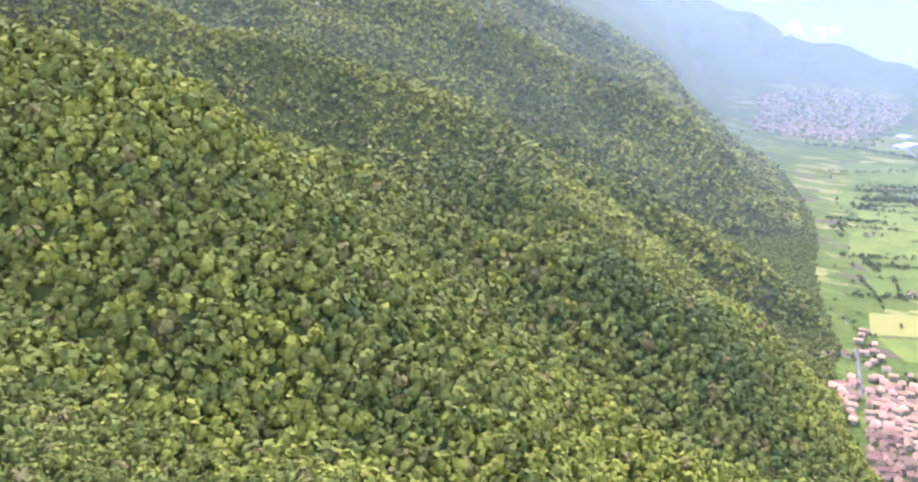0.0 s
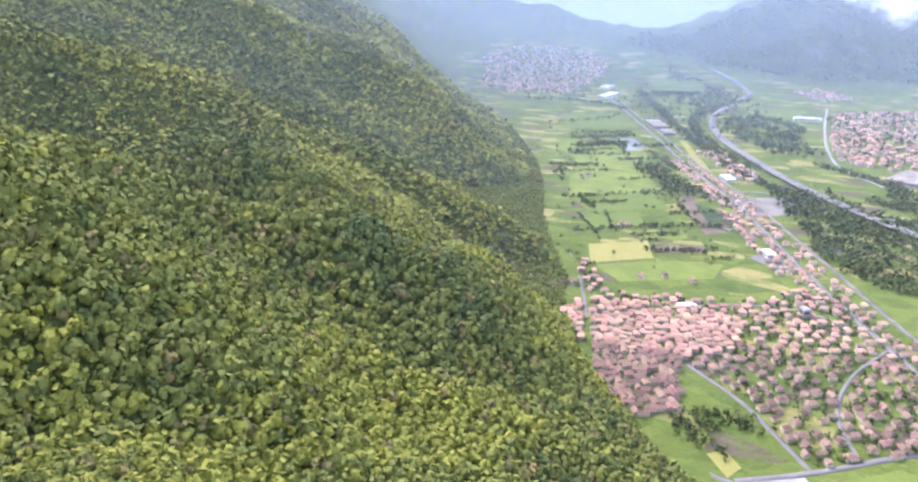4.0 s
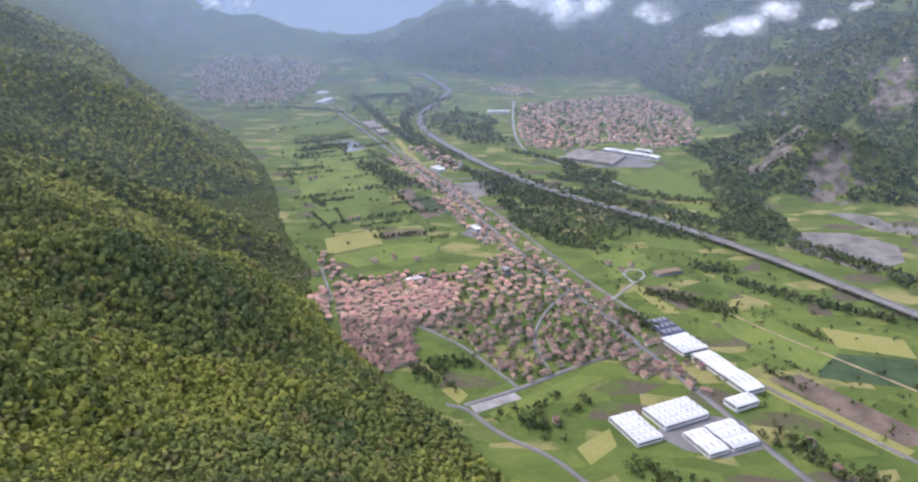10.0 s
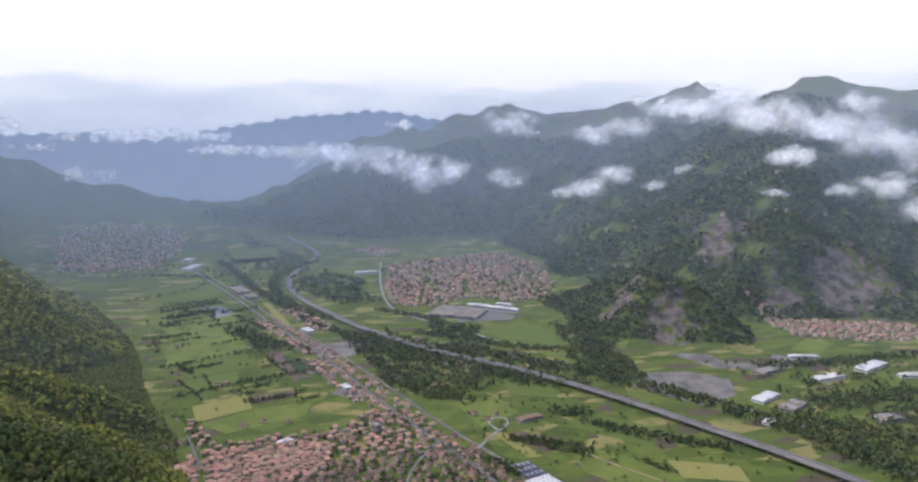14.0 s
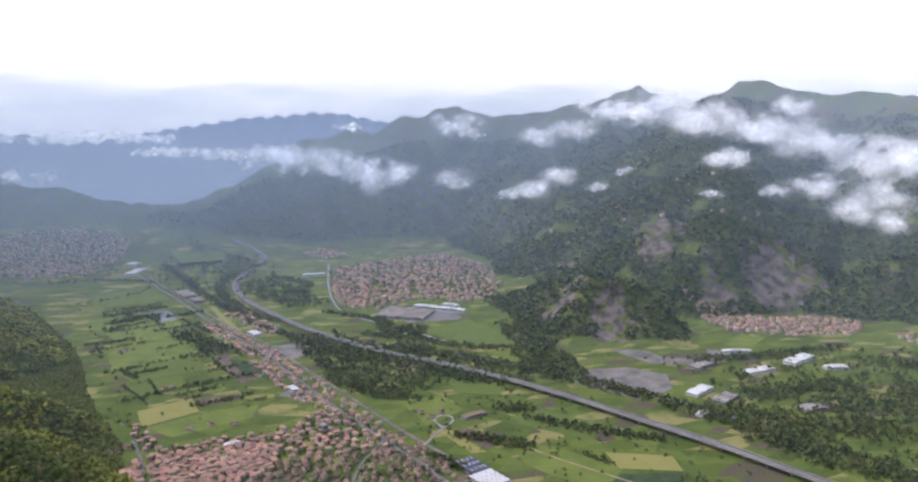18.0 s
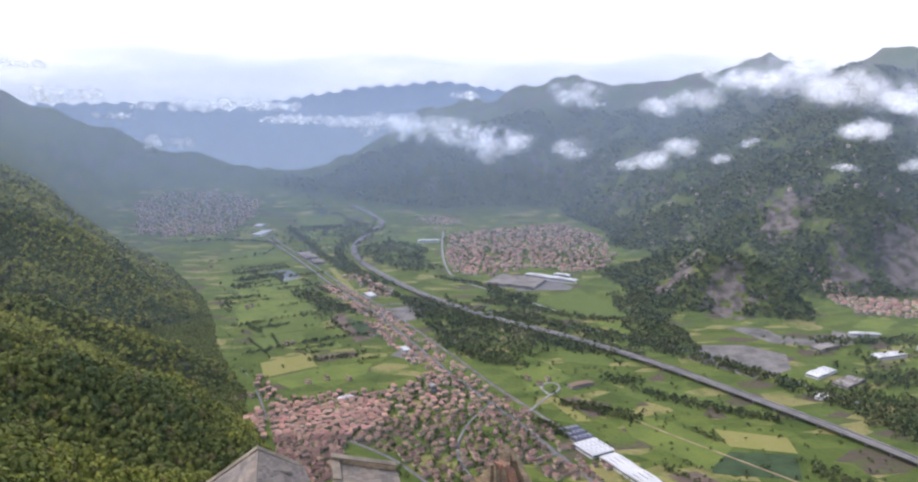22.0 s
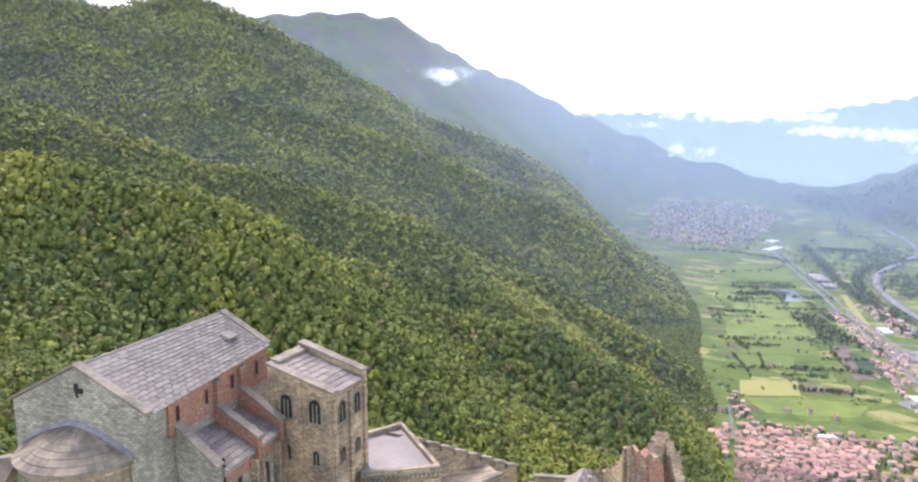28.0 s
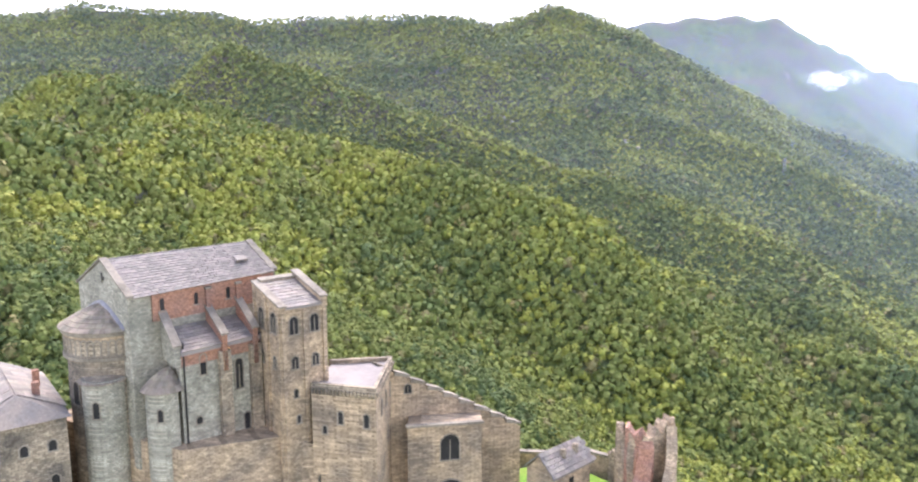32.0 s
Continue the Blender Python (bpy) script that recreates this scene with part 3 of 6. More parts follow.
def ribbon(name, pts, width, mat, lift=0.35, thick=1.0, step=14, parent=None):
    p = line_points(pts, step)
    d = np.gradient(p[:, :2], axis=0)
    d /= np.hypot(*d.T)[:, None]
    side = np.stack([-d[:, 1], d[:, 0]], 1) * width / 2
    z = floor_height(p[:, 0], p[:, 1]) + (p[:, 2] if p.shape[1] > 2 else 0) + lift
    l, r = p[:, :2] + side, p[:, :2] - side
    v = np.concatenate([np.c_[l, z], np.c_[r, z], np.c_[l, z - thick], np.c_[r, z - thick]])
    n = len(p)
    f = []
    for i in range(n - 1):
        a, b, c, e = i, n + i, 2 * n + i, 3 * n + i
        f += [(a, b, b + 1, a + 1), (c, c + 1, e + 1, e), (a, a + 1, c + 1, c), (b, e, e + 1, b + 1)]
    return raw(name, v, f, mat, parent)


def field(kind, poly, label="", lift=0.25):
    bm = bmesh.new()
    z = level_at(*poly[0])
    prism(bm, poly, z - 1, z + lift)
    bmesh.ops.recalc_face_normals(bm, faces=bm.faces)
    ob = part("field", bm, FIELD[kind])
    return tagged(ob, label or {"green": "green mown meadow on the valley floor", "bright": "bright green spring meadow", "yellow": "yellowing hay meadow",
                                "brown": "ploughed brown field", "sand": "dry sandy field", "dark": "dark green crop field"}[kind], "field", "fields in the valley", "structure")


LIFT = 0.2
for _k, _p in (
    ("yellow", [(-285, 1825), (-172, 1885), (-150, 1790), (-262, 1725)]),
    ("bright", [(-205, 1935), (-105, 1975), (-95, 1925), (-190, 1890)]),
    ("brown", [(-165, 1865), (-62, 1890), (-50, 1850), (-148, 1815)]),
    ("bright", [(-255, 1715), (-140, 1780), (-20, 1800), (-35, 1720), (-195, 1650)]),
    ("green", [(-330, 2010), (-215, 2070), (-190, 1985), (-300, 1900)]),
    ("bright", [(-440, 2370), (-240, 2450), (-190, 2250), (-390, 2140)]),
    ("green", [(-380, 2130), (-190, 2230), (-150, 2110), (-320, 2030)]),
    ("bright", [(-560, 2740), (-430, 2780), (-260, 2640), (-245, 2470), (-450, 2390)]),
    ("green", [(-640, 3150), (-420, 3200), (-330, 2990), (-560, 2900)]),
    ("brown", [(-140, 2200), (-108, 2240), (-20, 1990), (-60, 1960)]),
    ("dark", [(-98, 2180), (-30, 2140), (10, 1990), (-50, 2010)]),
    ("brown", [(-28, 2135), (-5, 2130), (45, 1960), (20, 1950)]),
    ("yellow", [(-185, 2840), (-165, 2840), (-60, 2440), (-85, 2430)]),
    ("bright", [(300, 1730), (400, 1760), (430, 1650), (330, 1580)]),
    ("green", [(440, 1850), (560, 1790), (540, 1720), (440, 1760)]),
    ("bright", [(470, 1470), (560, 1405), (640, 1280), (560, 1200), (470, 1340)]),
    ("green", [(560, 1640), (700, 1500), (640, 1420), (520, 1540)]),
    ("yellow", [(640, 1360), (760, 1310), (745, 1245), (635, 1285)]),
    ("dark", [(600, 1270), (740, 1240), (700, 1150), (560, 1190)]),
    ("brown", [(480, 1190), (535, 1200), (650, 1020), (590, 1010)]),
    ("yellow", [(440, 1185), (470, 1190), (600, 1000), (575, 985)]),
    ("brown", [(375, 1540), (415, 1545), (455, 1450), (420, 1435)]),
    ("yellow", [(345, 1545), (370, 1545), (415, 1420), (385, 1420)]),
    ("sand", [(330, 2035), (400, 2070), (430, 2010), (360, 1970)]),
    ("green", [(480, 2330), (650, 2440), (760, 2320), (720, 2100), (560, 2160)]),
    ("bright", [(600, 2080), (700, 2080), (740, 2000), (650, 1960)]),
    ("bright", [(100, 1142), (194, 1206), (233, 1196), (128, 1120), (60, 1078), (47, 1100)]),
    ("yellow", [(-20, 1165), (0, 1180), (20, 1150), (5, 1125)]),
    ("yellow", [(158, 1017), (210, 1060), (212, 1020), (170, 979)]),
    ("green", [(190, 1000), (330, 960), (330, 880), (210, 900)]),
    ("green", [(1200, 1650), (1350, 1650), (1400, 1500), (1230, 1500)]),
    ("bright", [(1300, 1960), (1420, 2060), (1450, 1990), (1340, 1900)]),
    ("green", [(-420, 4000), (-200, 4050), (-150, 3700), (-350, 3650)]),
    ("bright", [(-330, 3620), (-180, 3650), (-150, 3420), (-300, 3380)]),
    ("green", [(20, 3500), (210, 3500), (200, 3200), (20, 3150)]),
):
    field(_k, _p, lift=LIFT)
    LIFT = 0.2 + (LIFT + 0.013) % 0.2

# water
def pool(name, poly, label, category):
    bm = bmesh.new()
    prism(bm, poly, -1, 0.5)
    bmesh.ops.recalc_face_normals(bm, faces=bm.faces)
    return tagged(part(name, bm, WATER), label, category, kind="structure")


pool("pond", [(-392, 2775), (-350, 2815), (-318, 2808), (-300, 2770), (-268, 2722), (-292, 2668), (-330, 2648), (-345, 2700)], "pale pond between tree plots and meadows", "pond")
tagged(ribbon("river", [(-420, 3700), (-300, 3330), (-215, 3080), (-130, 2860), (-59, 2706), (15, 2491), (150, 2320), (420, 2140), (640, 1960), (860, 1700), (1000, 1450)], 16, WATER, 0.3), "narrow grey river between wooded banks", "river", kind="structure")

# roads
MAIN = [(-752, 4170), (-465, 3389), (-273, 2902), (-171, 2610), (-35, 2284), (55, 2030), (137, 1773), (219, 1548), (278, 1407), (321, 1261), (360, 1159), (388, 1077), (411, 1004), (450, 900), (520, 700)]
RAIL = [(-700, 4100), (-440, 3400), (-235, 2880), (-120, 2560), (20, 2270), (190, 1800), (262, 1590), (330, 1430), (420, 1240), (520, 1080), (640, 900), (800, 700)]
for _n, _p, _w, _m, _l, _t in (
    ("road", MAIN, 11, ASPHALT, 0.62, "grey asphalt main road through the village"),
    ("railway", RAIL, 9, GRAVEL, 0.55, "railway bed of grey-brown gravel"),
    ("road", [(-75, 1207), (-25, 1122), (13, 1122), (58, 1047), (124, 999), (159, 941), (240, 820)], 8, ASPHALT, 0.7, "narrow asphalt road at the foot of the wood"),
    ("road", [(13, 1122), (98, 1165), (214, 1247), (316, 1290)], 9, ASPHALT, 0.66, "asphalt cross road with verges"),
    ("road", [(98, 1165), (60, 1230), (20, 1300), (-60, 1380)], 7, ASPHALT, 0.58, "asphalt village street"),
    ("road", [(150, 1215), (130, 1300), (160, 1420), (230, 1530)], 6, ASPHALT, 0.6, "asphalt village street"),
    ("road", [(-163, 1245), (-205, 1390), (-240, 1560), (-300, 1740), (-330, 1800)], 6, ASPHALT, 0.64, "narrow street through the old village"),
    ("road", [(-205, 1500), (-80, 1580), (60, 1640), (200, 1590)], 6, ASPHALT, 0.57, "asphalt village street"),
    ("road", [(300, 1480), (360, 1560), (400, 1600), (380, 1640), (345, 1610), (360, 1560)], 6, CONCRETE, 0.56, "pale access road with a loop"),
    ("road", [(-30, 2300), (60, 2330), (150, 2290), (240, 2150)], 9, ASPHALT, 0.61, "asphalt link road to the bridge"),
    ("road", [(300, 3560), (250, 3050), (245, 2700), (290, 2560), (420, 2380), (520, 2200)], 9, CONCRETE, 0.6, "pale straight road past the town"),
    ("road", [(470, 1470), (540, 1350), (600, 1270), (700, 1130), (800, 1000)], 5, FIELD["sand"], 0.5, "pale dirt track between fields"),
):
    tagged(ribbon(_n, _p, _w, _m, _l), _t, "road" if _n == "road" else "railway", kind="structure")


def motorway():
    way = [(-980, 5600, 0), (-660, 4934, 0), (-362, 4502, 0), (-105, 4129, 1), (20, 3900, 3), (28, 3780, 4), (-30, 3560, 4), (-95, 3300, 4), (-105, 3100, 4), (-50, 2850, 5), (25, 2660, 6), (121, 2430, 7), (298, 2140, 8), (499, 1925, 9), (658, 1696, 10), (777, 1478, 10), (874, 1299, 10), (938, 1158, 10), (1060, 900, 10), (1200, 600, 10)]
    deck = ribbon("motorway", way, 24, ASPHALT, 0.5, 2.2, 16)
    tagged(deck, "long grey motorway on a concrete viaduct", "motorway", kind="structure")
    p = line_points(way, 16)
    d = np.gradient(p[:, :2], axis=0)
    d /= np.hypot(*d.T)[:, None]
    for s in (-1, 1, 0):
        q = np.c_[p[:, 0] - d[:, 1] * 11.7 * s, p[:, 1] + d[:, 0] * 11.7 * s, p[:, 2]]
        ribbon("parapet" if s else "median", q[::2], 0.7 if s else 1.2, CONCRETE, 1.6 if s else 1.3, 1.3, 20, deck)
    pier = None
    for i in range(0, len(p), 3):
        if p[i, 2] < 5:
            continue
        if pier is None:
            bm = bmesh.new()
            box(bm, -7, -1.1, -11, 7, 1.1, -1.6)
            box(bm, -10, -1.3, -3.2, 10, 1.3, -1.5)
            pier = part("pier", bm, CONCRETE, deck)
            ob = pier
        else:
            ob = new("pier", pier.data)
            ob.parent = deck
        ob.matrix_basis = pose(p[i, 0], p[i, 1], level_at(p[i, 0], p[i, 1]) + p[i, 2], 0, 0, math.degrees(math.atan2(d[i, 1], d[i, 0])) - 90)


motorway()


# ---- houses ----
def house_kind(wd, ln, hi, rise, hip, chimney):
    """One house: walls with eaves, a tiled roof, dark windows and a chimney."""
    h = new("house")
    bm = bmesh.new()
    box(bm, -wd / 2, -ln / 2, -1, wd / 2, ln / 2, hi)
    if not hip:
        hull_solid(bm, [(-wd / 2, -ln / 2, hi), (wd / 2, -ln / 2, hi), (wd / 2, ln / 2, hi), (-wd / 2, ln / 2, hi)], [(-0.05, -ln / 2, hi + rise), (0.05, -ln / 2, hi + rise), (0.05, ln / 2, hi + rise), (-0.05, ln / 2, hi + rise)])
    bmesh.ops.recalc_face_normals(bm, faces=bm.faces)
    wall = part("wall", bm, PLASTER, h)
    bm = bmesh.new()
    x, y, e = wd / 2 + 0.6, ln / 2 + 0.6, hi - 0.3
    inset = wd * 0.42 if hip else 0
    lo = [(-x, -y, e), (x, -y, e), (x, y, e), (-x, y, e)]
    hi2 = [(-0.08, -y + inset, hi + rise + 0.3), (0.08, -y + inset, hi + rise + 0.3), (0.08, y - inset, hi + rise + 0.3), (-0.08, y - inset, hi + rise + 0.3)]
    hull_solid(bm, lo, hi2)
    bmesh.ops.recalc_face_normals(bm, faces=bm.faces)
    part("roof", bm, ROOF_RED, h)
    bm = bmesh.new()
    for s in (-1, 1):
        for k in range(3):
            for f in range(max(1, int(hi / 3))):
                yy = -ln / 2 + ln * (k + 0.5) / 3
                box(bm, s * wd / 2 - 0.06, yy - 0.5, 1.0 + f * 3, s * wd / 2 + 0.06, yy + 0.5, 2.4 + f * 3)
    w = part("window_row", bm, DARKGLASS, h)
    w["kind"] = "stuff"
    if chimney:
        bm = bmesh.new()
        box(bm, wd * 0.18, -0.4, hi + rise * 0.3, wd * 0.18 + 0.8, 0.4, hi + rise + 1.2)
        part("chimney", bm, PLASTER, h)
    return h


DARKGLASS = material("dark_glass", (0.06, 0.065, 0.07), rough=0.3, spread=0.1, scale=0.5, scale2=0.1)
KINDS = [house_kind(9, 13, 6.5, 2.6, False, True), house_kind(10, 11, 6.2, 2.5, True, True), house_kind(8, 16, 6.8, 2.3, False, True), house_kind(11, 15, 6, 2.8, True, False), house_kind(7.5, 9, 5.5, 2.1, False, True), house_kind(9, 20, 7.5, 2.5, False, True)]
OLD = [(-268, 1485), (-240, 1560), (-191, 1560), (-78, 1580), (26, 1550), (0, 1440), (-70, 1380), (-60, 1250), (-105, 1215), (-160, 1262), (-206, 1380)]
SUBURB = [(-300, 1735), (-255, 1720), (-210, 1590), (-100, 1612), (10, 1622), (150, 1735), (215, 1625), (290, 1410), (318, 1290), (215, 1240), (99, 1180), (10, 1300), (-60, 1395), (0, 1440), (26, 1550), (-190, 1562), (-265, 1600)]
placed = []


def settle(x, y, gap):
    if any((x - a) ** 2 + (y - b) ** 2 < gap * gap for a, b in placed):
        return False
    placed.append((x, y))
    return True


ROADS = np.concatenate([line_points(MAIN, 12), line_points([(98, 1165), (60, 1230), (20, 1300), (-60, 1380)], 8), line_points([(150, 1215), (130, 1300), (160, 1420), (230, 1530)], 8), line_points([(-163, 1245), (-205, 1390), (-240, 1560), (-300, 1740)], 8), line_points([(-205, 1500), (-80, 1580), (60, 1640), (200, 1590)], 8), line_points(RAIL, 12)])


def off_road(x, y, gap):
    return ((ROADS[:, 0] - x) ** 2 + (ROADS[:, 1] - y) ** 2).min() > gap * gap


REST = []


def houses(poly, count, gap, label, group, seed, kinds, lean, limit):
    r = random.Random(seed)
    xs, ys = [p[0] for p in poly], [p[1] for p in poly]
    made = tries = 0
    while made < count and tries < count * 40:
        tries += 1
        x, y = r.uniform(min(xs), max(xs)), r.uniform(min(ys), max(ys))
        if not inside(poly, x, y) or not off_road(x, y, 8) or not settle(x, y, gap):
            continue
        if y > limit:
            REST.append((x, y))
            made += 1
            continue
        ob = copy_thing(KINDS[r.choice(kinds)], pose(x, y, 0.1, 0, 0, lean + r.choice((0, 90)) + r.uniform(-9, 9)))
        tagged(ob, label, "house", group)
        made += 1


houses(OLD, 330, 9.2, "old village house with a red clay-tile roof", "houses of the old village", 1, (0, 2, 2, 5, 4, 0), 25, 1395)
houses(SUBURB, 235, 17.5, "detached plastered house with a red tile roof", "houses of the new village", 2, (0, 1, 3, 4, 1), 25, 1480)
_strip = random.Random(4)
for _p in line_points([(-150, 2560), (-35, 2284), (55, 2030), (137, 1773), (219, 1548), (290, 1380), (345, 1190)], 17):
    for _s in (-1, 1):
        for _d in (16, 34, 54):
            if _strip.random() < (0.85 if _d < 30 else 0.6) and _d < (54 if _p[1] > 2150 else 60):
                x, y = _p[0] + 0.9 * _s * _d + _strip.uniform(-4, 4), _p[1] + 0.42 * _s * _d + _strip.uniform(-6, 6)
                if off_road(x, y, 9) and settle(x, y, 14):
                    if y > 1560:
                        REST.append((x, y))
                        continue
                    ob = copy_thing(KINDS[_strip.choice((0, 1, 2, 3, 4))], pose(x, y, 0.1, 0, 0, 24 + _strip.choice((0, 90)) + _strip.uniform(-6, 6)))
                    tagged(ob, "roadside plastered house with a red tile roof", "house", "houses along the main road")
for _x, _y, _l in ((-302, 1590, 30), (-290, 1600, 20), (-275, 1612, 40), (-240, 1960, 20), (-225, 1966, 20), (-395, 2320, 15), (-380, 2330, 15), (-610, 2880, 10), (-30, 2025, 20), (-18, 2010, 40), (-70, 1690, 30), (-120, 1700, 20), (-160, 1680, 60), (140, 1075, 20), (350, 1620, 60), (375, 1645, 10), (330, 1655, 30), (360, 1180, 20), (345, 1205, 40), (330, 1225, 30), (372, 1150, 60), (352, 1165, 15), (470, 1020, 30), (480, 960, 30)):
    tagged(copy_thing(KINDS[(int(_x) + int(_y)) % 5], pose(_x, _y, level_at(_x, _y) + 0.1, 0, 0, _l)), "lone farmhouse with a tiled roof among the fields", "house", "scattered houses")
for _k in KINDS:
    for _o in (*_k.children_recursive, _k):
        bpy.data.objects.remove(_o)


def far_town(name, poly, count, gap, label, seed, given=()):
    """A distant town: small houses, walls and roofs joined apart."""
    r = random.Random(seed)
    xs, ys = [p[0] for p in poly], [p[1] for p in poly]
    wv, wf, rv, rf, spots, tries = [], [], [], [], [], 0
    while len(spots) < count and tries < count * 40:
        tries += 1
        x, y = given[len(spots)] if given else (r.uniform(min(xs), max(xs)), r.uniform(min(ys), max(ys)))
        if not given and (not inside(poly, x, y) or any((x - a) ** 2 + (y - b) ** 2 < gap * gap for a, b in spots)):
            continue
        spots.append((x, y))
        z = float(height(np.array([x]), np.array([y]))[0])
        a = 0.3 + r.choice((0, 1.57)) + r.uniform(-0.2, 0.2)
        w, l, h = (r.uniform(4, 5.4), r.uniform(5, 7.5), r.uniform(5.5, 8)) if given else (r.uniform(4.5, 7.5), r.uniform(5, 10), r.uniform(6, 11))
        c, s = math.cos(a), math.sin(a)
        def at(u, v, q):
            return (x + u * c - v * s, y + u * s + v * c, z + q)
        n = len(wv)
        wv += [at(*p) for p in ((-w, -l, -4), (w, -l, -4), (w, l, -4), (-w, l, -4), (-w, -l, h), (w, -l, h), (w, l, h), (-w, l, h))]
        wf += [tuple(n + i for i in q) for q in ((0, 1, 5, 4), (1, 2, 6, 5), (2, 3, 7, 6), (3, 0, 4, 7))]
        n, t, e = len(rv), h + w * 0.42, h - 0.2
        w, l = w + 0.6, l + 0.6
        rv += [at(*p) for p in ((-w, -l, e), (w, -l, e), (w, l, e), (-w, l, e), (0, -l * 0.8, t), (0, l * 0.8, t))]
        rf += [tuple(n + i for i in q) for q in ((0, 1, 4), (1, 2, 5), (1, 5, 4), (2, 3, 5), (3, 0, 4), (3, 4, 5))]
    town = new(name)
    tagged(town, label, "town", kind="stuff")
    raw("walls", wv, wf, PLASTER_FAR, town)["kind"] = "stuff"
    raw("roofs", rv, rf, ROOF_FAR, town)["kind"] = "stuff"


far_town("village_rest", [(0, 0), (1, 1)], len(REST), 1, "more red-roofed village houses farther off", 10, REST)
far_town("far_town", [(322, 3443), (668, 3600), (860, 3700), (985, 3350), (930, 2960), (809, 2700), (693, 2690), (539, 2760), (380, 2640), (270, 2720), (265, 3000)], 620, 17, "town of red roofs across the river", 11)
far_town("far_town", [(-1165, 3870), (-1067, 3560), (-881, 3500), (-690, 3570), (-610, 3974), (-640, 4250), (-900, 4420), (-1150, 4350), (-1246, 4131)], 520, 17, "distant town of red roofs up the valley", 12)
far_town("far_village", [(1389, 2389), (1493, 2220), (1740, 2160), (1860, 2060), (1760, 1960), (1560, 1990), (1400, 2100)], 150, 19, "village of pale houses at the mountain foot", 13)
far_town("far_hamlets", [(1000, 3300), (1500, 3100), (2000, 2900), (1800, 2500), (1400, 2800), (1050, 3000)], 42, 45, "scattered pale houses on the wooded slope", 14)
far_town("far_village", [(200, 3900), (330, 3950), (420, 3800), (300, 3700)], 40, 18, "hamlet of red roofs under the mountain", 15)
far_town("far_village", [(1850, 1900), (2100, 1800), (2050, 1600), (1850, 1650)], 60, 22, "village of pale houses on the plain", 16)
far_town("far_village", [(-120, 2680), (-60, 2720), (60, 2440), (10, 2400)], 26, 18, "roadside houses and workshops", 17)


# ---- works and sheds ----
def shed(x, y, turn, wd, ln, hi, roofs, mat, label, ribs=True):
    """A works hall: walls, one or more low roofs side by side with seams, and a band of dark glazing."""
    s = new("works_hall")
    s.matrix_basis = pose(x, y, level_at(x, y) + 0.1, 0, 0, turn)
    tagged(s, label, "factory", "works halls in the valley")
    bm = bmesh.new()
    box(bm, -wd / 2, -ln / 2, -1, wd / 2, ln / 2, hi)
    part("wall", bm, CONCRETE if mat != WHITE_ROOF else WHITE_ROOF, s)
    for k in range(roofs):
        x0, x1 = -wd / 2 + wd * k / roofs, -wd / 2 + wd * (k + 1) / roofs
        m = (x0 + x1) / 2
        bm = bmesh.new()
        up = min(2.2, (x1 - x0) * 0.12)
        hull_solid(bm, [(x0, -ln / 2 - 0.3, hi), (x1, -ln / 2 - 0.3, hi), (x1, ln / 2 + 0.3, hi), (x0, ln / 2 + 0.3, hi)], [(m - (x1 - x0) * 0.22, -ln / 2 - 0.3, hi + up), (m + (x1 - x0) * 0.22, -ln / 2 - 0.3, hi + up), (m + (x1 - x0) * 0.22, ln / 2 + 0.3, hi + up), (m - (x1 - x0) * 0.22, ln / 2 + 0.3, hi + up)])
        bmesh.ops.recalc_face_normals(bm, faces=bm.faces)
        roof = part("roof", bm, mat, s)
        if ribs:
            bm = bmesh.new()
            n = max(3, int(ln / 9))
            for i in range(n):
                yy = -ln / 2 + ln * (i + 0.5) / n
                box(bm, m - (x1 - x0) * 0.2, yy - 0.5, hi + up - 0.1, m + (x1 - x0) * 0.2, yy + 0.5, hi + up + 0.35)
            part("skylight_row", bm, GREY_ROOF if mat == WHITE_ROOF else WHITE_ROOF, roof)["kind"] = "stuff"
    bm = bmesh.new()
    for q in (-1, 1):
        box(bm, -wd / 2 + 2, q * ln / 2 - 0.08, hi * 0.55, wd / 2 - 2, q * ln / 2 + 0.08, hi * 0.8)
        box(bm, q * wd / 2 - 0.08, -ln / 2 + 2, hi * 0.55, q * wd / 2 + 0.08, ln / 2 - 2, hi * 0.8)
    part("glazing_band", bm, DARKGLASS, s)["kind"] = "stuff"
    return s


shed(309, 1090, -66, 50, 76, 8, 4, WHITE_ROOF, "white works hall with four arched roofs")
shed(244, 1054, -68, 68, 40, 7, 5, WHITE_ROOF, "white ribbed works hall with pale roofs")
shed(329, 1020, -68, 54, 32, 7, 2, WHITE_ROOF, "white works hall beside the main road")
shed(370, 1038, -68, 58, 44, 6, 3, WHITE_ROOF, "low white works hall beside the main road")
shed(366, 1358, -70, 63, 40, 6, 3, SOLAR, "works hall with dark solar panels on its roof")
shed(382, 1296, -67, 58, 50, 7, 4, WHITE_ROOF, "white works hall with ribbed roofs")
shed(421, 1203, -68, 124, 34, 8, 2, WHITE_ROOF, "very long white works hall beside the fields")
shed(412, 1116, -66, 26, 42, 9, 1, WHITE_ROOF, "pale flat-roofed office block")
shed(-72, 1574, 20, 34, 14, 6, 1, WHITE_ROOF, "white-roofed hall in the village")
shed(112, 1603, 25, 14, 14, 16, 1, CONCRETE, "pale apartment block in the village", False)
